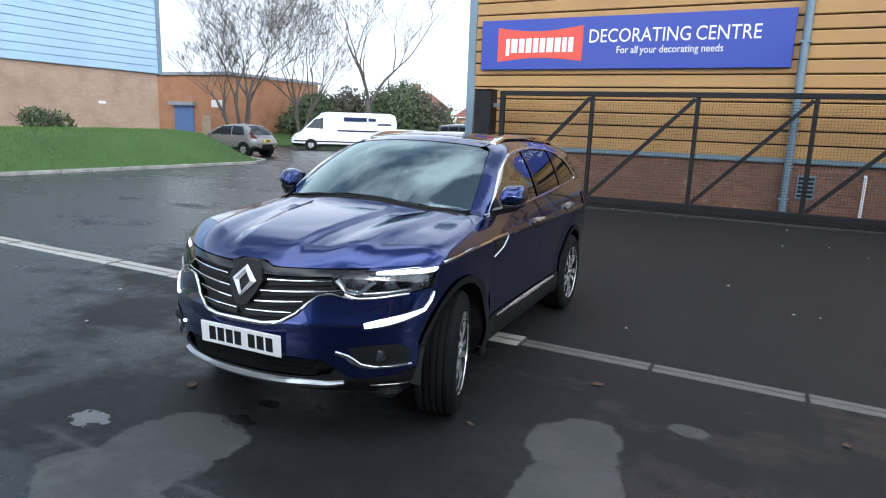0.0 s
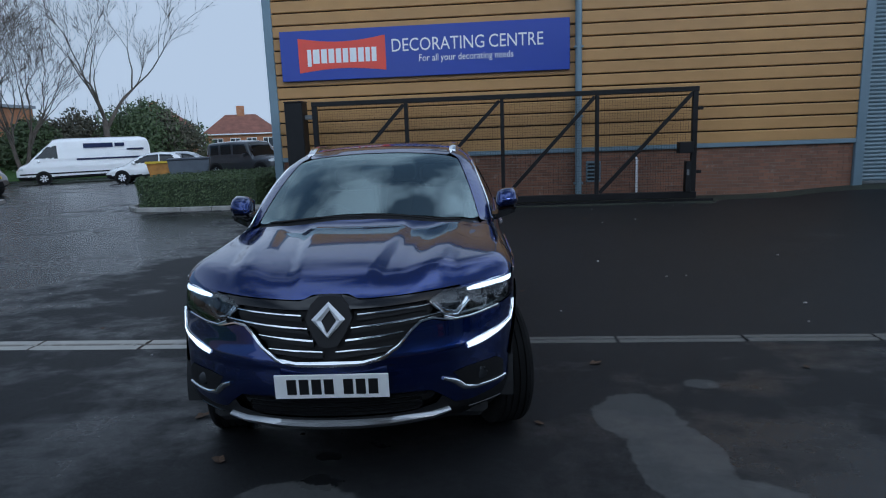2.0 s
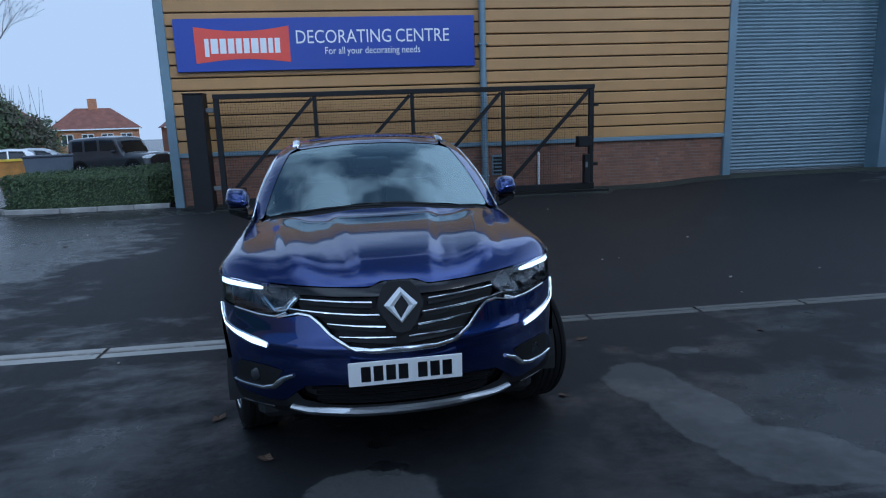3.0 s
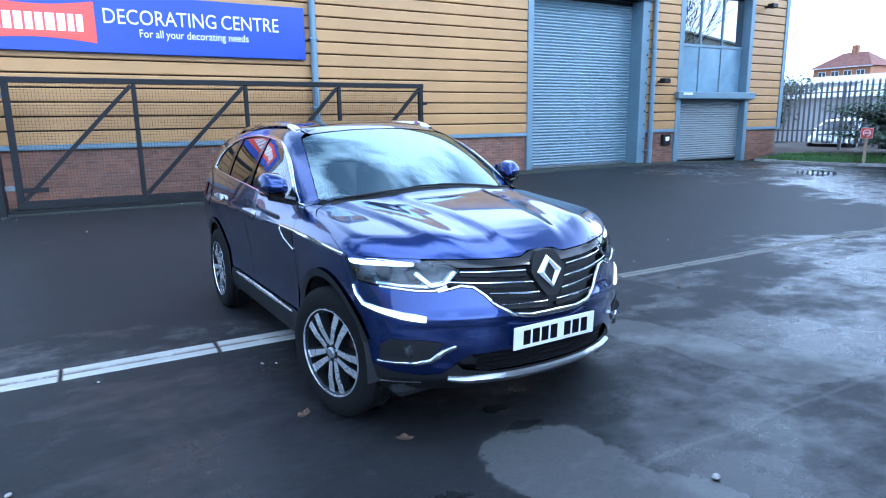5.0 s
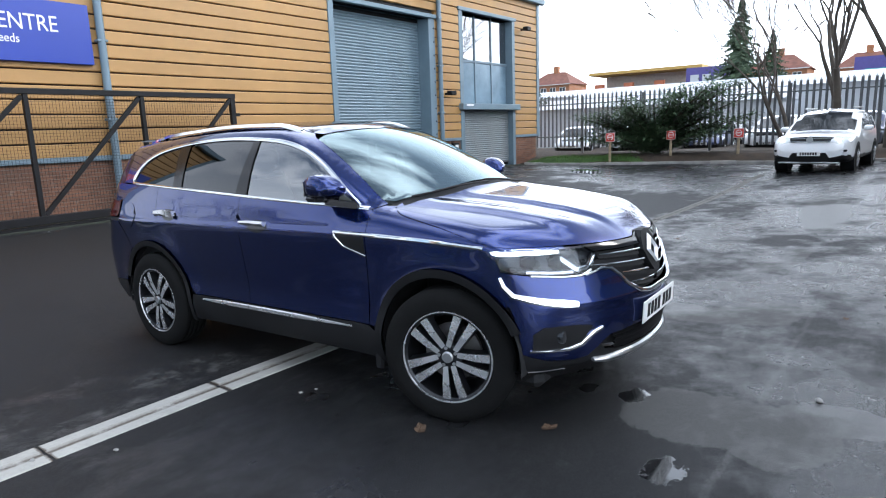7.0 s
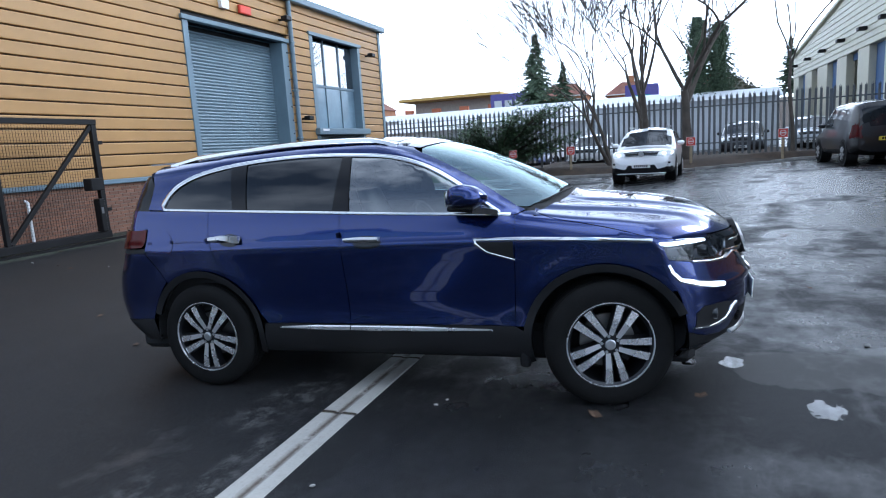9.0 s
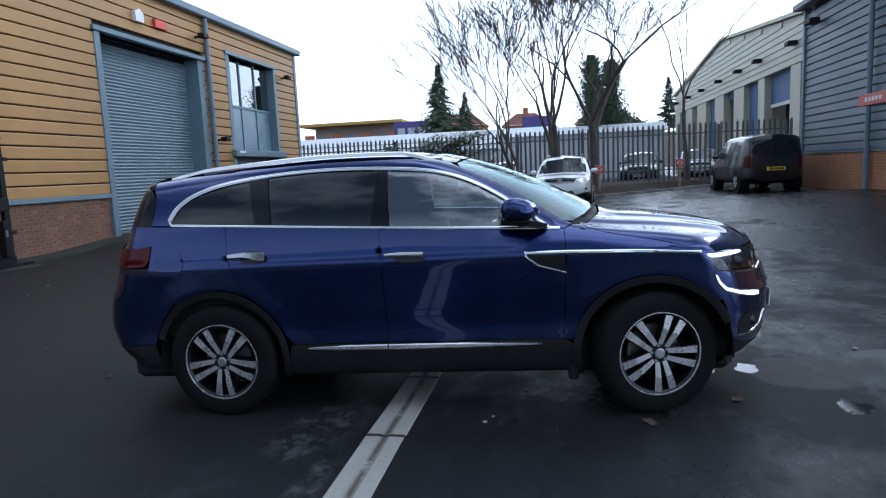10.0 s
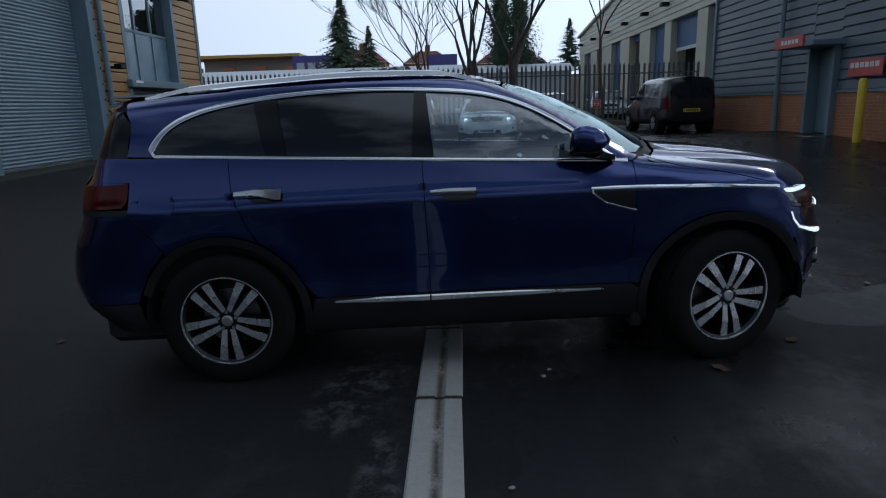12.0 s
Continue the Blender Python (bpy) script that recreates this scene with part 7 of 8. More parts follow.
# ---- other vehicles ----
PAINT_WHITE = paint_material("white_paint_car", (0.84, 0.85, 0.86), 0.0, 0.3)
PAINT_BLACK = paint_material("black_paint_car", (0.010, 0.010, 0.012), 0.2, 0.3)
PAINT_TAUPE = paint_material("taupe_grey_paint_car", (0.16, 0.15, 0.15), 0.4, 0.3)
PAINT_GREY = paint_material("dark_grey_paint_car", (0.035, 0.037, 0.042), 0.3, 0.32)
PAINT_SILVER = paint_material("silver_paint_car", (0.42, 0.44, 0.46), 0.5, 0.3)
PAINT_NAVY = paint_material("navy_paint_car", (0.012, 0.02, 0.07), 0.4, 0.3)
CAR_GLASS = surface("car_glass_dark", (0.010, 0.013, 0.016), 0.05, vary=0.1, spec=0.45)
PLATE_YELLOW = surface("plate_yellow", (0.72, 0.55, 0.05), 0.45, vary=0.03)
HEAD_GLASS = surface("head_lamp_clear", (0.65, 0.68, 0.70), 0.12, vary=0.1, coat=1.0)
LAMP_ON = glow("lit_headlamp", (1.0, 0.98, 0.95), 6.0)

VEH = {}


def wheel_simple(r):
    key = ("wheel", r)
    if key not in VEH:
        t = Mesh().tube([(0, -0.10, 0), (0, -0.09, 0), (0, 0.09, 0), (0, 0.10, 0)], (r * 0.86, r, r, r * 0.86), 28)
        a = Mesh()
        a.tube([(0, -0.098, 0), (0, -0.106, 0)], (r * 0.66, r * 0.62), 24)
        spk = Mesh()
        for i in range(7):
            c, s = math.cos(2 * math.pi * i / 7), math.sin(2 * math.pi * i / 7)
            b = Mesh().box(-0.03, 0.03, -0.118, -0.104, 0.04, r * 0.62)
            spk.add([(x * c + z * s, y, -x * s + z * c) for x, y, z in b.v], b.f)
        VEH[key] = (t.data("tyre", RUBBER, 40), a.data("rim", ALLOY_DARK, 40), spk.data("spokes", ALLOY))
    return VEH[key]


def vehicle_shell(low, green, panes, W, paint, tum, lamp_z, trim):
    """The skin of a vehicle, divided into body, glass, lamps and dark trim."""
    belt_z = min(z for u, z in green)
    top_z = max(z for u, z in green)
    L = max(u for u, z in low)

    def span(outline, u):
        """Lowest and highest point of an outline at a length."""
        zs = [a[1] + (b[1] - a[1]) * (u - a[0]) / (b[0] - a[0]) for a, b in zip(outline, outline[1:] + outline[:1]) if min(a[0], b[0]) <= u <= max(a[0], b[0]) and a[0] != b[0]]
        return (min(zs), max(zs)) if zs else None

    def half(z):
        base = W / 2 - 0.05 * max(0.0, (0.55 - z) / 0.3) ** 2
        return base - 0.03 * max(0, (z - belt_z + 0.25) / 0.25) if z <= belt_z else base - 0.03 - tum * ((z - belt_z) / (top_z - belt_z)) ** 1.2

    def pinch(u):
        e = min(u, L - u)
        return 1 - 0.22 * max(0.0, 1 - e / 0.6) ** 2.4
    nu, nv = 84, 26
    tail = min(u for u, z in low) + 0.004
    run = L - 0.004 - tail
    u_all = [tail + run * (0.6 * (0.5 - 0.5 * math.cos(math.pi * i / (nu - 1))) + 0.4 * i / (nu - 1)) for i in range(nu)]
    rings = []
    for u in u_all:
        lo, hi = span(low, u)
        g = span(green, u)
        top = max(hi, g[1]) if g else hi
        row = []
        for q in range(nv):
            t = q / (nv - 1)
            z = lo + (top - lo) * t
            rc, rb = min(0.20, 0.4 * (top - lo)), 0.10
            k = max(0.0, 1 - (1 - min(1, max(0.0, top - z) / rc)) ** 2.6) ** (1 / 2.6) * (1 - 0.5 * (1 - min(1, max(0.0, z - lo) / rb)) ** 2)
            row.append((u, half(z) * pinch(u) * k, z))
        rings.append(row)
    grid = [[(u, -y, z) for u, y, z in row] + [(u, y, z) for u, y, z in row[::-1]] for row in rings]
    n = len(grid[0])
    flat = [p for row in grid for p in row]
    faces = [(i * n + a, (i + 1) * n + a, (i + 1) * n + (a + 1) % n, i * n + (a + 1) % n) for i in range(nu - 1) for a in range(n)]
    faces += [tuple(range(n - 1, -1, -1)), tuple((nu - 1) * n + a for a in range(n))]
    kinds = {}
    panes_np = [np.array(p) for p in panes]
    for f in faces:
        c = sum((Vector(flat[a]) for a in f), Vector()) / len(f)
        a, b, d = (Vector(flat[f[0]]), Vector(flat[f[1]]), Vector(flat[f[2]]))
        nr = (b - a).cross(d - b)
        nr = nr.normalized() if nr.length > 1e-9 else Vector((0, 0, 1))
        yy, kind = abs(c.y) / (W / 2), "body"
        end = abs(nr.x) > 0.25 or len(f) > 4
        if len(f) == 4 and abs(nr.y) > 0.45 and any(inside(p, np.array([[c.x, c.z]]))[0] for p in panes_np):
            kind = "side_window"
        elif len(f) == 4 and c.z > belt_z + 0.07 and c.z < top_z - 0.10 and abs(nr.x) > 0.3 and yy < 0.83 - 0.22 * (c.z - belt_z) / (top_z - belt_z):
            kind = "windscreen" if c.x > L / 2 else "rear_window"
        elif end and c.x > L * 0.84 and lamp_z - 0.03 < c.z < lamp_z + 0.12:
            kind = "headlamp" if yy > 0.52 else "grille"
        elif end and c.x > L * 0.84 and 0.26 < c.z < 0.46:
            kind = "lower_grille"
        elif end and c.x < L * 0.10 and lamp_z + 0.02 < c.z < lamp_z + 0.38 and yy > 0.70:
            kind = "tail_lamp"
        elif end and c.x < L * 0.06 and c.z < 0.48:
            kind = "rear_skirt"
        elif c.z < trim and c.x > 0.1 and c.x < L - 0.1:
            kind = "sill"
        which = next((q for q, p in enumerate(panes_np) if inside(p, np.array([[c.x, c.z]]))[0]), 0) if kind == "side_window" else 0
        pair = kind in ("side_window", "headlamp", "tail_lamp", "sill") and c.y > 0
        kinds.setdefault((kind, which, pair), []).append(f)
    mats = {"body": paint, "side_window": CAR_GLASS, "windscreen": CAR_GLASS, "rear_window": CAR_GLASS, "headlamp": HEAD_GLASS, "grille": BLACK_PLASTIC, "lower_grille": BLACK_PLASTIC, "tail_lamp": TAIL_RED, "rear_skirt": BLACK_PLASTIC, "sill": BLACK_PLASTIC}
    made = []
    for (kind, which, pair), fs in kinds.items():
        used = sorted({a for f in fs for a in f})
        at = {a: i for i, a in enumerate(used)}
        made.append((kind, Mesh().add([flat[a] for a in used], [tuple(at[a] for a in f) for f in fs]).data(kind, mats[kind], 50)))
    return made


def vehicle(name, label, m, low, green, panes, W, axles, r, paint, tum=0.16, rear_plate=PLATE_YELLOW, lamp_z=0.8, trim=0.42):
    """A parked vehicle. low and green are side outlines (length from the tail, height); panes are side windows."""
    car = thing(name, label, "van" if "van" in name else "car", m)
    L = max(u for u, z in low)
    belt_z = min(z for u, z in green)
    key = (len(low), L, W, tum, paint.name)
    if key not in VEH:
        VEH[key] = vehicle_shell(low, green, panes, W, paint, tum, lamp_z, trim)
    for kind, me in VEH[key]:
        ob = new(kind, me)
        ob.parent = car

    t, a, spk = wheel_simple(r)
    for u in axles:
        for s in (-1, 1):
            Mesh().tube([(u, s * (W / 2 - 0.30), r + 0.02), (u, s * (W / 2 + 0.004), r + 0.02)], r + 0.06, 24).part("arch", BLACK_PLASTIC, car)
            w = new("wheel", t)
            w.parent = car
            w.matrix_basis = Matrix.Translation((u, s * (W / 2 - 0.085), r)) @ Matrix.Rotation(0 if s < 0 else math.pi, 4, "Z")
            for nm, me in (("rim", a), ("spokes", spk)):
                o = new(nm, me)
                o.parent = w
    for s in (-1, 1):
        mu = max(u for p in panes for u, z in p) - 0.22
        Mesh().box(mu, mu + 0.13, s * (W / 2 - 0.03), s * (W / 2 + 0.19), belt_z + 0.03, belt_z + 0.17, 0.045).part("door_mirror", paint, car, "", 40)
    for u, mt, z in ((L + 0.015, PLATE_WHITE, 0.50), (-0.015, rear_plate, 0.72)):
        pl = Mesh().box(u - 0.02, u + 0.008 if u > 1 else u + 0.02, -0.26, 0.26, z - 0.055, z + 0.055).part("number_plate", mt, car, "number plate with plain dark bars")
        e = 0.0085 if u > 1 else -0.0205
        for i in range(7):
            Mesh().box(u + e, u + e * 1.08, -0.20 + i * 0.058, -0.16 + i * 0.058, z - 0.035, z + 0.035).part("plate_bar", GLOSS_BLACK, pl)
    return car


def place(x, y, heading, length):
    """Pose of a vehicle by the middle of its length; heading in degrees from +x."""
    c, s = math.cos(radians(heading)), math.sin(radians(heading))
    fx, fy, bx, by = x + c * length / 2, y + s * length / 2, x - c * length / 2, y - s * length / 2
    zf, zb = gz(fx, fy), gz(bx, by)
    return pose(bx, by, zb, 0, 0, heading) @ pose(0, 0, 0, 0, -math.degrees(math.atan2(zf - zb, length)), 0)


SUV_LOW = [(0.02, 0.34), (0.0, 0.62), (0.05, 0.95), (0.14, 1.06), (3.15, 1.06), (3.6, 1.045), (4.0, 1.01), (4.28, 0.95), (4.40, 0.88), (4.46, 0.72), (4.48, 0.55), (4.44, 0.30), (4.2, 0.22), (0.3, 0.24)]
SUV_GREEN = [(0.16, 1.00), (0.34, 1.36), (0.55, 1.54), (1.2, 1.64), (1.9, 1.64), (2.25, 1.60), (2.5, 1.52), (3.36, 1.02)]
SUV_PANES = [[(0.55, 1.06), (0.75, 1.40), (1.45, 1.46), (1.45, 1.05)], [(1.52, 1.05), (1.52, 1.46), (2.2, 1.43), (2.85, 1.07)]]
HATCH_LOW = [(0.03, 0.32), (0.0, 0.6), (0.06, 0.88), (0.2, 0.97), (2.9, 0.93), (3.3, 0.87), (3.75, 0.74), (3.94, 0.6), (3.98, 0.42), (3.92, 0.24), (3.6, 0.2), (0.3, 0.22)]
HATCH_GREEN = [(0.16, 0.92), (0.42, 1.28), (0.70, 1.44), (1.4, 1.49), (2.0, 1.45), (2.35, 1.36), (3.15, 0.90)]
HATCH_PANES = [[(0.62, 0.98), (0.80, 1.33), (1.38, 1.39), (1.38, 0.97)], [(1.44, 0.97), (1.44, 1.39), (2.05, 1.35), (2.75, 0.98)]]
SVAN_LOW = [(0.02, 0.36), (0.0, 0.7), (0.02, 1.08), (3.05, 1.10), (3.5, 1.03), (4.0, 0.92), (4.28, 0.78), (4.37, 0.55), (4.32, 0.28), (4.0, 0.22), (0.3, 0.26)]
SVAN_GREEN = [(0.03, 1.04), (0.09, 1.55), (0.2, 1.76), (1.2, 1.82), (2.2, 1.80), (2.55, 1.68), (3.35, 1.06)]
SVAN_PANES = [[(2.05, 1.12), (2.05, 1.60), (2.48, 1.58), (3.0, 1.14)]]
BVAN_LOW = [(0.02, 0.45), (0.0, 0.9), (0.0, 1.25), (5.9, 1.30), (6.35, 1.20), (6.7, 1.05), (6.87, 0.85), (6.9, 0.5), (6.8, 0.3), (6.4, 0.25), (0.3, 0.3)]
BVAN_GREEN = [(0.01, 1.2), (0.04, 2.1), (0.14, 2.42), (0.5, 2.52), (4.6, 2.52), (5.0, 2.45), (5.55, 1.98), (6.3, 1.24)]
BVAN_PANES = [[(4.85, 1.42), (4.85, 2.08), (5.28, 2.06), (5.90, 1.46)]]
BOX_LOW = [(0.1, 0.45), (0.05, 0.8), (0.06, 1.12), (2.95, 1.10), (3.1, 1.09), (4.1, 1.06), (4.2, 0.95), (4.22, 0.6), (4.15, 0.45), (3.9, 0.4), (0.3, 0.4)]
BOX_GREEN = [(0.08, 1.08), (0.14, 1.70), (0.25, 1.80), (1.6, 1.84), (2.55, 1.80), (2.66, 1.74), (2.98, 1.06)]
BOX_PANES = [[(0.25, 1.18), (0.27, 1.66), (0.95, 1.66), (0.95, 1.18)], [(1.05, 1.18), (1.05, 1.66), (1.72, 1.66), (1.72, 1.18)], [(1.82, 1.18), (1.82, 1.66), (2.5, 1.62), (2.74, 1.18)]]

white = vehicle("white_suv", "white compact SUV parked facing the yard", place(15.1, 3.45, 176, 4.5), SUV_LOW, SUV_GREEN, SUV_PANES, 1.84, (0.86, 3.53), 0.345, PAINT_WHITE, tum=0.24)
for s in (-1, 1):
    Mesh().box(4.415, 4.462, s * 0.60, s * 0.70, 0.83, 0.88, 0.015).part("lit_lamp", LAMP_ON, white, "lit headlamp")
    Mesh().box(4.36, 4.455, s * 0.58, s * 0.76, 0.50, 0.545, 0.015).part("fog_lamp", HEAD_GLASS, white, "clear fog lamp")
    Mesh().box(4.30, 4.44, s * 0.50, s * 0.82, 0.545, 0.60, 0.015).part("fog_recess", BLACK_PLASTIC, white, "black fog lamp recess")
    Mesh().box(1.0, 2.4, s * 0.56, s * 0.60, 1.62, 1.665, 0.01).part("roof_rail", SATIN, white)
Mesh().box(4.44, 4.472, -0.46, 0.46, 0.80, 0.815, 0.004).part("grille_bar", CHROME, white, "chrome grille bar")
Mesh().box(4.43, 4.468, -0.46, 0.46, 0.875, 0.89, 0.004).part("grille_bar", CHROME, white, "chrome grille bar")
Mesh().tube([(4.44, 0, 0.85), (4.48, 0, 0.85)], 0.075, 20).part("badge", SATIN, white, "plain round badge")
Mesh().box(4.36, 4.475, -0.70, 0.70, 0.25, 0.29, 0.015).part("skid_plate", SATIN, white, "silver skid plate")
black = vehicle("black_van", "small black panel van seen from its tail", place(15.9, -2.75, 2, 4.38), SVAN_LOW, SVAN_GREEN, SVAN_PANES, 1.81, (0.80, 3.52), 0.325, PAINT_BLACK, tum=0.12, lamp_z=0.75)
Mesh().box(-0.005, 0.02, -0.012, 0.012, 0.5, 1.75).part("door_gap", BLACK_PLASTIC, black)
hatch = vehicle("hatchback", "small grey hatchback parked by the grass", place(-22.7, 22.4, 184, 4.0), HATCH_LOW, HATCH_GREEN, HATCH_PANES, 1.74, (0.70, 3.2), 0.30, PAINT_TAUPE)
bigvan = vehicle("white_van", "tall long white panel van with dark livery bars", place(-25.2, 34.8, 214, 6.9), BVAN_LOW, BVAN_GREEN, BVAN_PANES, 2.0, (1.35, 5.6), 0.34, PAINT_WHITE, tum=0.10, trim=0.46, lamp_z=0.85)
for s in (-1, 1):
    x = 1.0
    for w, z0, z1 in ((1.5, 1.95, 2.2), (0.5, 1.98, 2.18), (0.9, 1.75, 1.85), (3.3, 1.28, 1.38)):
        Mesh().box(4.2 - x - w + 0.3, 4.2 - x + 0.3, s * 0.97, s * 1.003, z0, z1).part("livery_bar", PAINT_NAVY, bigvan, "dark blue livery bar")
        x = x + w + 0.1 if z0 > 1.9 else 0.6
    Mesh().box(0.1, 6.7, s * 0.99, s * 1.012, 0.56, 0.64, 0.01).part("side_rub_strip", BLACK_PLASTIC, bigvan)
jeep = vehicle("off_roader", "dark grey boxy four by four behind the hedge", place(-13.0, 29.0, -20, 4.2), BOX_LOW, BOX_GREEN, BOX_PANES, 1.86, (0.75, 3.4), 0.38, PAINT_GREY, tum=0.06, lamp_z=0.85)
vehicle("hatchback", "silver hatchback parked beyond the skip", place(-17.8, 32.5, 20, 4.0), HATCH_LOW, HATCH_GREEN, HATCH_PANES, 1.74, (0.70, 3.2), 0.30, PAINT_SILVER)
vehicle("hatchback", "white hatchback parked beyond the skip", place(-19.2, 31.0, 200, 4.0), HATCH_LOW, HATCH_GREEN, HATCH_PANES, 1.74, (0.70, 3.2), 0.30, PAINT_WHITE)
vehicle("hatchback", "silver hatchback parked behind the box hedge", place(-7.9, 28.2, 200, 4.0), HATCH_LOW, HATCH_GREEN, HATCH_PANES, 1.74, (0.70, 3.2), 0.30, PAINT_SILVER)
for x, y, hd, pt, kind in ((24.5, 12.6, 190, PAINT_SILVER, 0), (25.5, 9.4, 185, PAINT_NAVY, 0), (25.0, 6.4, 178, PAINT_WHITE, 1), (25.2, 3.4, 175, PAINT_NAVY, 1), (26.5, -0.4, 172, PAINT_BLACK, 1), (27.5, -3.4, 170, PAINT_SILVER, 1), (30.5, 10.5, 90, PAINT_WHITE, 0), (24.2, 15.4, 195, PAINT_SILVER, 0)):
    nm = {PAINT_SILVER: "silver", PAINT_NAVY: "navy", PAINT_WHITE: "white", PAINT_BLACK: "black"}[pt]
    if kind:
        vehicle("parked_suv", nm + " SUV parked behind the palisade fence", place(x, y, hd, 4.5), SUV_LOW, SUV_GREEN, SUV_PANES, 1.84, (0.86, 3.53), 0.345, pt)
    else:
        vehicle("parked_car", nm + " hatchback parked behind the palisade fence", place(x, y, hd, 4.0), HATCH_LOW, HATCH_GREEN, HATCH_PANES, 1.74, (0.70, 3.2), 0.30, pt)


def skip_and_bin():
    r = thing("skip", "yellow ochre steel waste skip", "skip", pose(-17.6, 29.3, gz(-17.6, 29.3), 0, 0, 25))
    Mesh().prism([(-0.5, 0.05), (0.5, 0.05), (0.7, 1.0), (-0.7, 1.0)], lambda p, d: (p[0], d - 0.6, p[1]), 1.2).part("body", surface("rusty_ochre_steel", (0.42, 0.20, 0.04), 0.7, vary=0.3), r)
    Mesh().box(-0.74, 0.74, -0.67, -0.59, 0.94, 1.04).part("rim", YELLOW, r)
    b = thing("waste_container", "grey lidded waste container", "bin", pose(-14.9, 26.6, gz(-14.9, 26.6), 0, 0, 22))
    Mesh().prism([(-0.75, 0.15), (0.75, 0.15), (0.85, 1.05), (-0.85, 1.05)], lambda p, d: (p[0], d - 0.5, p[1]), 1.0).part("body", surface("grey_bin_steel", (0.10, 0.12, 0.15), 0.5), b)
    Mesh().box(-0.88, 0.88, -0.55, 0.55, 1.05, 1.14, 0.03).part("lid", surface("dark_bin_lid", (0.05, 0.06, 0.08), 0.5), b)
    for s in (-0.6, 0.6):
        Mesh().tube([(s, -0.4, 0.09), (s, -0.36, 0.09)], 0.09, 12).part("castor", RUBBER, b)


skip_and_bin()


# ---- trees, shrubs and hedge ----
BARK = surface("grey_brown_bark", (0.11, 0.092, 0.075), 0.9, vary=0.35, scale=2, grain=14, relief=0.8)
TWIG = surface("dark_twigs", (0.10, 0.084, 0.070), 0.9, vary=0.3)


def leaf_mat(name, a, b):
    k = Nodes(name)
    g = k.n.new("ShaderNodeNewGeometry")
    col = k.mix(g.outputs["Random Per Island"], a, b)
    return k.set(Base_Color=col, Roughness=0.6)


LEAF_HEDGE = leaf_mat("clipped_hedge_leaf", (0.035, 0.06, 0.022), (0.10, 0.135, 0.055))
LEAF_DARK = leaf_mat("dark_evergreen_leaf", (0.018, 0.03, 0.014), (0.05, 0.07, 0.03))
NEEDLE = leaf_mat("conifer_needles", (0.022, 0.045, 0.022), (0.07, 0.11, 0.055))
SPRAY = leaf_mat("evergreen_sprays", (0.04, 0.085, 0.035), (0.12, 0.19, 0.085))
THICKET = leaf_mat("winter_thicket", (0.04, 0.042, 0.025), (0.10, 0.09, 0.055))
BLADE = leaf_mat("grass_blade", (0.04, 0.10, 0.015), (0.11, 0.20, 0.04))


def bare_tree(seed, height, spread=0.5, stems=1, lean=(0, 0), twist=0.22, levels=6, fine=0.009, trunk=0.3, stout=0.016):
    """Trunk and limbs, and fine twigs: ascending limbs that fork and fan out."""
    rng = random.Random(seed)
    big, small = Mesh(), Mesh()

    def grow(p, d, length, r, level):
        pts, rad = [p], [r]
        n = 5 if level == 0 else (4 if level < 3 else 3)
        for i in range(n):
            sway = Vector((rng.gauss(0, 1), rng.gauss(0, 1), rng.gauss(0.12, 0.5)))
            d = (d + sway * twist * (0.22 if level == 0 else 0.55)).normalized()
            p = p + d * (length / n)
            pts.append(p)
            rad.append(max(fine, r * (1 - 0.38 * (i + 1) / n)))
        (big if level < 3 else small).tube(pts, rad, 9 if level == 0 else (6 if level < 3 else 3), level < 2)
        if level >= levels or length < 0.14:
            return
        kids = rng.choice((3, 4)) if level == 0 else (rng.choice((2, 3, 3)) if level < 3 else rng.choice((3, 3, 4)))
        turn = rng.uniform(0, 6.28)
        for k in range(kids):
            i = n if k < 2 else rng.choice((n - 2, n - 1))
            a = turn + 2 * math.pi * k / kids + rng.uniform(-0.5, 0.5)
            out = Vector((math.cos(a), math.sin(a), 0.0))
            nd = d + out * spread * rng.uniform(0.55, 1.25) + Vector((0, 0, 0.22 if level < 4 else 0.05))
            nd.normalize()
            nd.z = max(nd.z, 0.02)
            share = rng.uniform(0.66, 0.92) if level < 3 else rng.uniform(0.52, 0.80)
            grow(pts[i], nd.normalized(), length * share, rad[i] * rng.uniform(0.58, 0.78), level + 1)
    for s in range(stems):
        a = 2 * math.pi * s / max(1, stems) + rng.uniform(-0.4, 0.4)
        away = 1.0 if stems > 1 else 0.0
        off = Vector((math.cos(a), math.sin(a), 0)) * height * 0.012 * away
        d0 = Vector((math.cos(a) * 0.20 * away + lean[0], math.sin(a) * 0.20 * away + lean[1], 1))
        grow(off + Vector((0, 0, -0.15)), d0.normalized(), height * trunk * rng.uniform(0.92, 1.06), height * stout * (0.8 if stems > 1 else 1.25), 0)
    return big, small


def plant_tree(label, x, y, z, seed, height, **kw):
    big, small = bare_tree(seed, height, **kw)
    r = thing("bare_tree", label, "tree", pose(x, y, z), group="bare trees")
    big.part("trunk", BARK, r, "bark covered trunk and limbs", 60)
    tagged(small.part("crown", TWIG, r, "fine bare twigs"), kind="stuff")
    return r


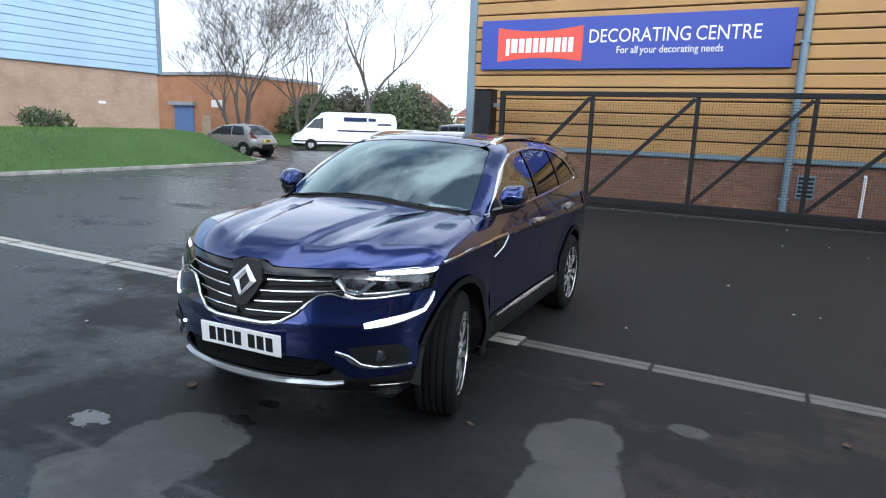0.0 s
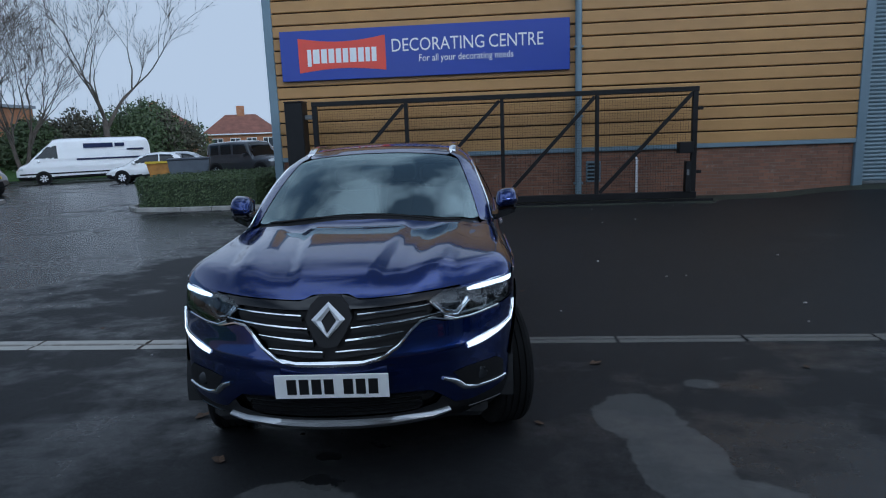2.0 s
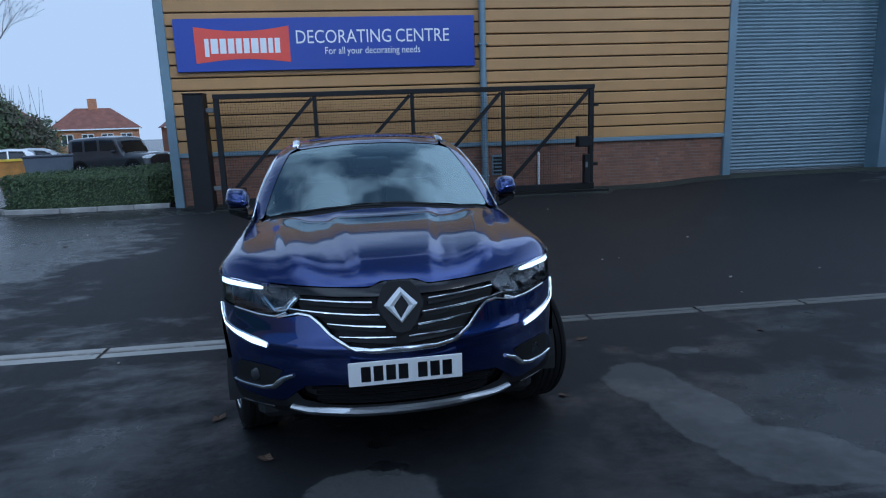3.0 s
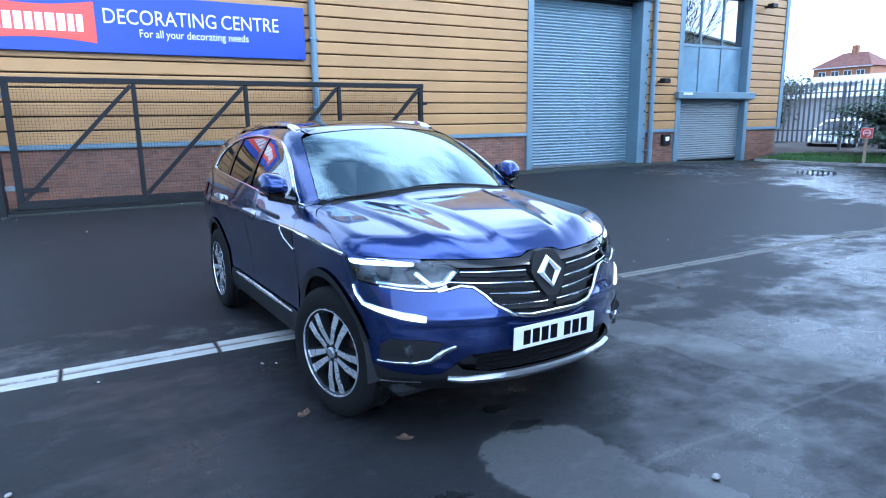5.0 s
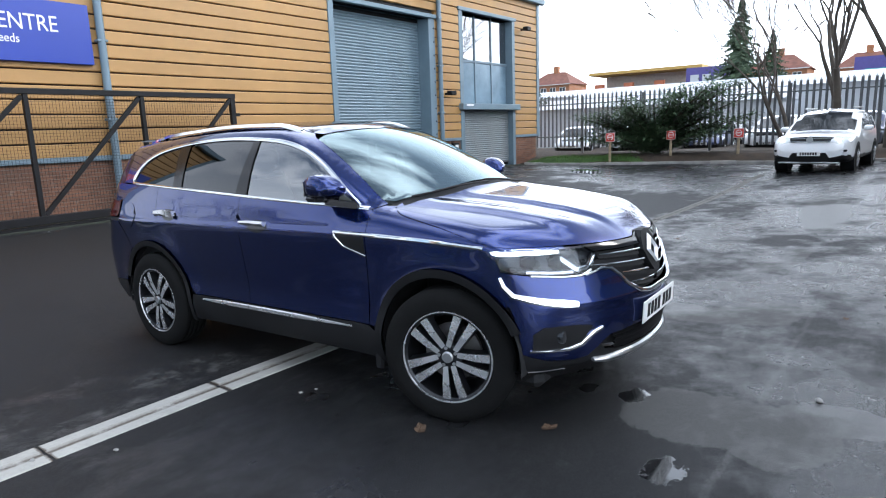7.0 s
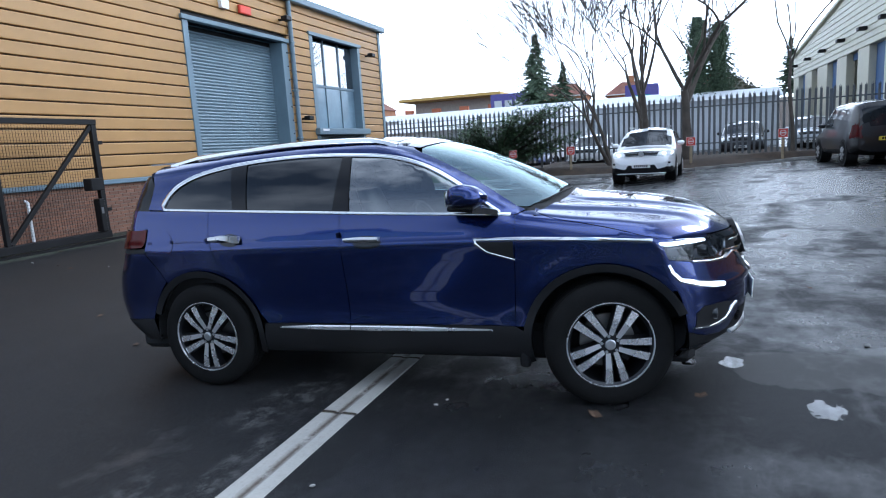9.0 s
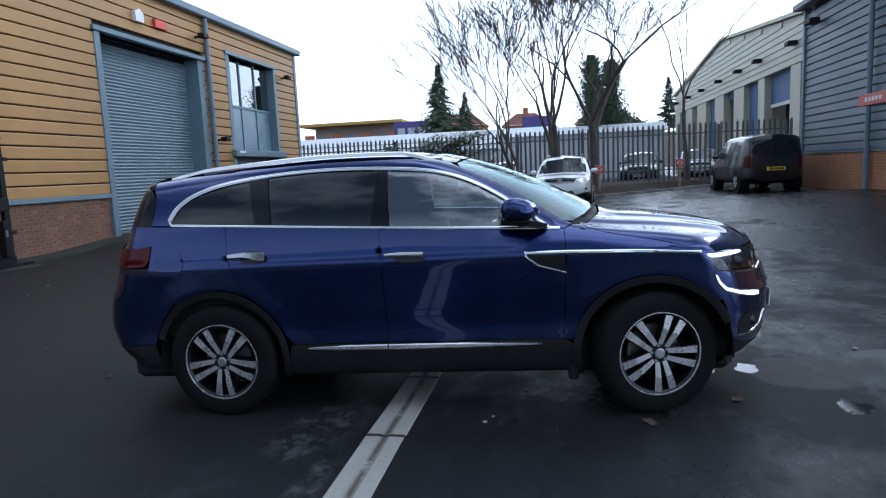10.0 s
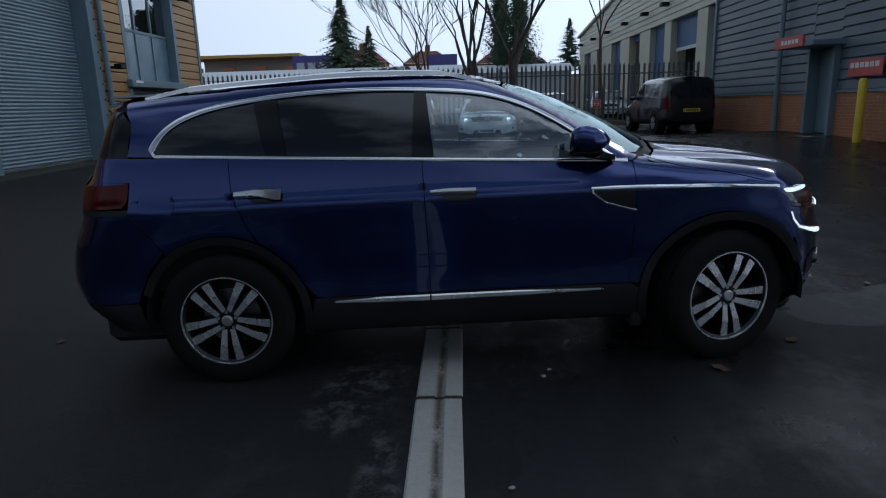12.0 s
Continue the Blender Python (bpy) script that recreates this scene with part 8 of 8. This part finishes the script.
def leaves(m, rng, centre, radius, count, size, flat=1.0, shell=0.55):
    """Small leaf blades scattered through an uneven blob."""
    for _ in range(count):
        v = Vector((rng.gauss(0, 1), rng.gauss(0, 1), rng.gauss(0, 1))).normalized()
        k = (shell + (1 - shell) * rng.random()) * (1 + 0.3 * noise.noise(v * 2.2 + Vector(centre)))
        p = Vector(centre) + Vector((v.x * radius[0], v.y * radius[1], v.z * radius[2])) * k
        a = Vector((rng.gauss(0, 1), rng.gauss(0, 1), rng.gauss(0, 1) * flat)).normalized()
        b = a.orthogonal().normalized()
        s = size * rng.uniform(0.6, 1.4)
        m.add([p - a * s, p + b * s * 0.45, p + a * s, p - b * s * 0.45], [(0, 1, 2, 3)])


def thicket(label, x, y, z, seed, rx, ry, h, count, mat, size=0.16):
    rng = random.Random(seed)
    r = thing("thicket", label, "bush", pose(x, y, z), group="thickets")
    m = Mesh()
    for i in range(7):
        c = (rng.uniform(-rx, rx) * 0.7, rng.uniform(-ry, ry) * 0.7, h * rng.uniform(0.25, 0.6))
        leaves(m, rng, c, (rx * 0.55, ry * 0.6, h * 0.42), count // 7, size)
    tagged(m.part("foliage", mat, r, "dense dark foliage"), kind="stuff")
    t = Mesh()
    for i in range(18):
        a = rng.uniform(0, 6.28)
        p = Vector((rng.uniform(-rx, rx) * 0.8, rng.uniform(-ry, ry) * 0.8, -0.1))
        t.tube([p, p + Vector((math.cos(a) * 0.4, math.sin(a) * 0.4, h * 0.55)), p + Vector((math.cos(a) * 0.8, math.sin(a) * 0.8, h * rng.uniform(0.85, 1.15)))], (0.035, 0.02, 0.01), 4)
    tagged(t.part("stem_clump", BARK, r), kind="stuff")


def conifer(label, x, y, z, seed, height, width, droop=0.25):
    rng = random.Random(seed)
    r = thing("conifer", label, "tree", pose(x, y, z), group="conifers")
    Mesh().tube([(0, 0, -0.2), (0, 0, height * 0.5), (0, 0, height)], (height * 0.022, height * 0.014, 0.02), 8).part("trunk", BARK, r)
    m = Mesh()
    n = int(height * (30 if droop >= 0 else 75))
    for i in range(n):
        t = (i + rng.random()) / n
        zz = height * (0.08 + 0.92 * t)
        ln = width * ((1 - t) ** 1.05 if droop >= 0 else (1 - t ** 3.0) ** 0.7) * rng.uniform(0.45, 1.2) + 0.06
        a = rng.uniform(0, 6.28)
        d = Vector((math.cos(a), math.sin(a), 0))
        w = Vector((-d.y, d.x, 0))
        for k in range(7):
            f = (k + 0.6) / 7
            p = d * ln * f + Vector((0, 0, zz - droop * ln * f * f))
            s = (0.10 + 0.16 * (1 - f)) * max(0.8, width / 2.2) * (0.35 + 0.65 * (1 - t) if droop >= 0 else 1.0)
            for q in (-1, 1):
                e = w * q * s * 1.5 + d * s * 0.9 + Vector((0, 0, rng.uniform(-0.12, 0.06)))
                m.add([p, p + e * 0.5 + Vector((0, 0, s * 0.3)), p + e, p + e * 0.5 - Vector((0, 0, s * 0.45))], [(0, 1, 2, 3)])
    tagged(m.part("needles", NEEDLE, r, "layered dark needles"), kind="stuff")


def box_hedge():
    """The clipped hedge at the building's corner: leaves over a core coloured dark as shade, on a kerbed bed."""
    rng = random.Random(21)
    r = thing("box_hedge", "low clipped evergreen hedge with small dusty green leaves", "hedge")
    pts = [(-10.75, 15.2), (-10.3, 14.75), (-9.2, 14.6), (-7.3, 14.6), (-6.95, 15.0), (-6.95, 19.2), (-8.6, 19.2), (-10.0, 18.2), (-10.8, 16.8)]
    h = 0.80
    # solid filler in a darker leaf colour, painting the shade between the leaves
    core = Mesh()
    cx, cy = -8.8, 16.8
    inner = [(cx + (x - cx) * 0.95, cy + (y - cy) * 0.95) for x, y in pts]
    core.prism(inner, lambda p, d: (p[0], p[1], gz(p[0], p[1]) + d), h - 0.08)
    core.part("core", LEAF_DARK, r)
    P = resample(np.array(pts), 0.05)
    m = Mesh()

    def leaf(p, nrm):
        a = (nrm + Vector((rng.gauss(0, 0.7), rng.gauss(0, 0.7), rng.gauss(0, 0.7)))).normalized()
        b = a.orthogonal().normalized()
        s = rng.uniform(0.018, 0.038)
        t = a.cross(b)
        m.add([p - b * s, p + t * s * 0.5, p + b * s, p - t * s * 0.5], [(0, 1, 2, 3)])
    n = len(P)
    for i in range(n):
        x, y = P[i]
        x2, y2 = P[(i + 1) % n]
        nx, ny = (y2 - y), -(x2 - x)
        L = math.hypot(nx, ny) or 1
        nrm = Vector((nx / L, ny / L, 0.25))
        if nrm.x * (x - cx) + nrm.y * (y - cy) < 0:
            nrm.x, nrm.y = -nrm.x, -nrm.y
        for _ in range(48 if y < 17 else 20):
            z = rng.random() ** 0.9 * h
            bulge = 0.06 * noise.noise((x * 2.2, y * 2.2, z * 2.2)) - 0.06 * max(0, (z - h + 0.12) / 0.12)
            leaf(Vector((x + nrm.x * bulge + rng.uniform(-0.03, 0.03), y + nrm.y * bulge + rng.uniform(-0.03, 0.03), gz(x, y) + 0.03 + z)), nrm)
    ins = np.array(pts)
    c = 0
    while c < 15000:
        q = np.array([[rng.uniform(-10.8, -6.9), rng.uniform(14.6, 19.2)]])
        if inside(ins, q)[0]:
            x, y = q[0]
            leaf(Vector((x, y, gz(x, y) + h - 0.04 + 0.07 * noise.noise((x * 1.7, y * 1.7, 0.0)) + rng.uniform(-0.05, 0.03))), Vector((0, 0, 1)))
            c += 1
    tagged(m.part("leaves", LEAF_HEDGE, r, "small dusty green leaves"), kind="stuff")
    kerb_line("hedge_kerb", [(x, y, 0) for x, y in ((-6.85, 14.45), (-9.2, 14.42), (-10.45, 14.6), (-10.95, 15.2), (-10.98, 17.0))], "low concrete edging round the hedge")


box_hedge()


def spreading_conifer():
    """The low spreading evergreen behind the notices."""
    rng = random.Random(33)
    x0, y0 = 18.7, 9.5
    r = thing("spreading_evergreen", "low wide dark green spreading evergreen shrub", "shrub", pose(x0, y0, gz(x0, y0) + 0.2))
    st, m = Mesh(), Mesh()
    for i in range(78):
        a = rng.uniform(0, 6.28)
        ln = rng.uniform(0.9, 2.5) * (1.0 + 0.42 * abs(math.sin(a)))
        up = rng.uniform(0.15, 0.95)
        pts = []
        for k in range(6):
            f = k / 5
            pts.append(Vector((math.cos(a) * ln * f * 0.62, math.sin(a) * ln * f, 0.15 + (2.15 - 0.45 * math.sin(a)) * up * f ** 0.6 + 0.2 * f)))
        st.tube(pts, [0.05 * (1 - 0.8 * k / 5) for k in range(6)], 5)
        for k in range(1, 6):
            for _ in range(130):
                p = pts[k] + Vector((rng.gauss(0, 0.24), rng.gauss(0, 0.24), rng.gauss(0, 0.08)))
                d = Vector((math.cos(a) + rng.gauss(0, 0.6), math.sin(a) + rng.gauss(0, 0.6), rng.gauss(-0.1, 0.25))).normalized()
                w = d.cross(Vector((0, 0, 1))).normalized()
                s = rng.uniform(0.09, 0.20)
                m.add([p, p + d * s * 0.5 + w * s * 0.22, p + d * s, p + d * s * 0.5 - w * s * 0.22], [(0, 1, 2, 3)])
    tagged(st.part("stem_clump", BARK, r), kind="stuff")
    tagged(m.part("foliage", SPRAY, r, "flat sprays of dark needles"), kind="stuff")


spreading_conifer()

plant_tree("bare spreading tree on the far lawn", -31.4, 32.0, gz(-31.4, 32.0) + 0.5, 5, 12.5, stems=3, spread=0.62, trunk=0.24, stout=0.015)
plant_tree("tall bare tree beyond the van", -34.0, 41.0, gz(-34.0, 41) + 0.3, 8, 12.5, stems=2, spread=0.5, trunk=0.25)
plant_tree("tall bare tree over the thicket", -28.7, 43.0, gz(-28.7, 43) + 0.2, 12, 14.5, spread=0.55, trunk=0.27)
plant_tree("bare leaning tree beside the orange workshop", -33.2, 33.0, gz(-33.2, 33.0) + 0.5, 15, 8.5, spread=0.6, trunk=0.30, lean=(-0.75, 0.1))
plant_tree("bare many-limbed tree at the fence", 20.0, 3.75, 0.30, 23, 10.0, stems=2, spread=0.46, trunk=0.30, stout=0.019, levels=6, fine=0.012)
plant_tree("bare leaning tree at the fence", 20.0, 5.0, 0.30, 27, 8.6, stems=2, lean=(-0.05, 0.34), spread=0.45, trunk=0.30, stout=0.013, levels=5, fine=0.013)
plant_tree("bare spreading tree with a stout trunk at the fence", 19.6, 2.2, 0.30, 31, 9.4, lean=(0.0, -0.05), spread=0.70, trunk=0.34, stout=0.018, levels=6, fine=0.012)
plant_tree("thin bare sapling at the fence", 20.2, -1.5, 0.30, 36, 8.4, spread=0.30, trunk=0.42, stout=0.008, levels=5, fine=0.012)
for i, (x, y, rx, h) in enumerate(((-38, 46.5, 3.5, 4.6), (-34.5, 48, 3.8, 5.6), (-31, 49.5, 3.6, 6.2), (-29.2, 51.5, 2.6, 5.8), (-31.5, 55, 4.0, 6.6), (-43, 48, 4, 4.2))):
    thicket("dark winter thicket of mixed evergreen scrub", x, y, gz(x, y), 40 + i, rx, 2.5, h, 12000, THICKET if i % 2 else LEAF_HEDGE, 0.15)
conifer("tall dark spruce in the distance", 61.5, 16.5, 3.0, 51, 9.8, 4.6)
conifer("dark spruce in the distance", 62.5, 13.8, 3.0, 52, 6.8, 3.2)
conifer("broad dark yew behind the fence", 45.0, 1.05, 1.2, 60, 8.6, 1.75, -0.9)
conifer("broad dark yew behind the fence", 45.4, -0.45, 1.2, 65, 8.2, 1.75, -0.9)
conifer("dark cypress in the distance", 81.0, -10.5, 5.0, 54, 7.2, 3.2, 0.0)
thicket("low bushes in the distance", 58, -2, 2.5, 61, 5, 3, 4.5, 4200, THICKET, 0.22)
thicket("low bushes in the distance", 34.0, 26.0, 1.0, 62, 3.0, 3, 3.2, 4200, LEAF_DARK, 0.14)
thicket("garden shrub against the buff wall", -25.0, 14.8, 0.75, 63, 0.8, 0.9, 1.1, 3500, LEAF_HEDGE, 0.06)


def grass_tufts():
    """Blades along the lawn's edge and the verge."""
    rng = random.Random(70)
    m = Mesh()
    for _ in range(26000):
        if rng.random() < 0.75:
            x, y = rng.uniform(-24.5, -16.8), rng.uniform(6, 19.5)
        else:
            x, y = rng.uniform(16.5, 19.2), rng.uniform(9.4, 14.0)
        z = LAND_Z(x, y)
        if z is None:
            continue
        a, s = rng.uniform(0, 6.28), rng.uniform(0.05, 0.11)
        c, d = math.cos(a) * 0.012, math.sin(a) * 0.012
        m.add([(x - c, y - d, z - 0.02), (x + c, y + d, z - 0.02), (x + rng.uniform(-0.03, 0.03), y + rng.uniform(-0.03, 0.03), z + s)], [(0, 1, 2)])
    tagged(m.part("grass_blades", BLADE), "short green grass blades on the banks", "grass", kind="stuff")


def land_height():
    from mathutils.bvhtree import BVHTree
    trees = []
    for nm in ("grass_bank", "grass_verge"):
        me = bpy.data.objects[nm].data
        trees.append(BVHTree.FromPolygons([v.co.copy() for v in me.vertices], [tuple(p.vertices) for p in me.polygons]))

    def at(x, y):
        for t in trees:
            hit = t.ray_cast(Vector((x, y, 20)), Vector((0, 0, -1)))
            if hit[0] is not None:
                return hit[0].z
        return None
    return at


LAND_Z = land_height()
grass_tufts()


# ---- cladding boards, last ----
def cladding():
    pitch = 0.2715
    z0 = PLINTH + 0.07
    data = {}
    spans = [(BX0 + 0.09, SH_X0 - 0.04, 0, 99), (SH_X1 + 0.32, WI_X0, 0, 99), (WI_X1, BX1 - 0.09, 0, 99), (SH_X0 - 0.04, SH_X1 + 0.32, SH_TOP + 0.24, 99), (WI_X0, WI_X1, WI_TOP + 0.19, 99)]
    for i in range(int((EAVES - z0) / pitch) + 1):
        z = z0 + i * pitch
        for k, (a, b, lo, hi) in enumerate(spans):
            if z < lo - 0.12 or z + 0.1 > EAVES:
                continue
            if k not in data:
                data[k] = clad_board(b - a, pitch, "board").data("board", CLAD)
            ob = new("board", data[k])
            ob.parent, ob.location = SOUTH, (a, WALL_Y, z)


cladding()


# ---- plinth bricks ----
def brick_face(name, islands):
    """Single brick: red brown, each one a little different, with soot and pale scuffs."""
    k = Nodes(name)
    geo = k.n.new("ShaderNodeNewGeometry")
    rnd = geo.outputs["Random Per Island"] if islands else k.n.new("ShaderNodeObjectInfo").outputs["Random"]
    pos = geo.outputs["Position"]
    col = k.mix(rnd, (0.17, 0.085, 0.055), (0.29, 0.14, 0.085))
    col = k.mix(k.remap(k.noise(60, 4.0, 0.7, pos), 0.4, 0.75, 0, 0.5), col, (0.12, 0.065, 0.045))
    col = k.mix(k.remap(k.noise(0.9, 5.0, 0.6, pos), 0.45, 0.75, 0, 0.55), col, (0.10, 0.06, 0.042))
    col = k.mix(k.remap(k.noise(3.5, 5.0, 0.6, pos), 0.62, 0.72, 0, 0.5), col, (0.45, 0.40, 0.35))
    k.bump(k.noise(90, 3.0, 0.6, pos), 0.4, 0.004)
    return k.set(Base_Color=col, Roughness=0.85)


def plinth_bricks():
    one = Mesh().box(0, 0.215, -0.009, 0.006, 0, 0.065, 0.003).data("brick", brick_face("brick_face", False))
    rest = Mesh()
    y, made = WALL_Y + 0.02, 0
    for a, b in ((BX0 + 0.10, SH_X0 - 0.05), (SH_X1 + 0.33, WI_X0), (WI_X1, BX1 - 0.10)):
        for row in range(20):
            z = PLINTH - 0.105 - row * 0.075
            x = a - (0.1125 if row % 2 else 0.0)
            while x < b:
                x0, x1 = max(x, a), min(x + 0.215, b)
                if z + 0.06 > gz(x, WALL_Y) and x1 - x0 > 0.04:
                    if x0 == x and x1 == x + 0.215 and 0.2 < x < 5.6 and made < 300:
                        ob = new("brick", one)
                        ob.parent, ob.location = SOUTH, (x, y, z)
                        made += 1
                    else:
                        rest.box(x0, x1, y - 0.009, y + 0.006, z, z + 0.065)
                x += 0.225
    tagged(rest.part("brick_courses", brick_face("brick_course_face", True), SOUTH), kind="stuff")


plinth_bricks()
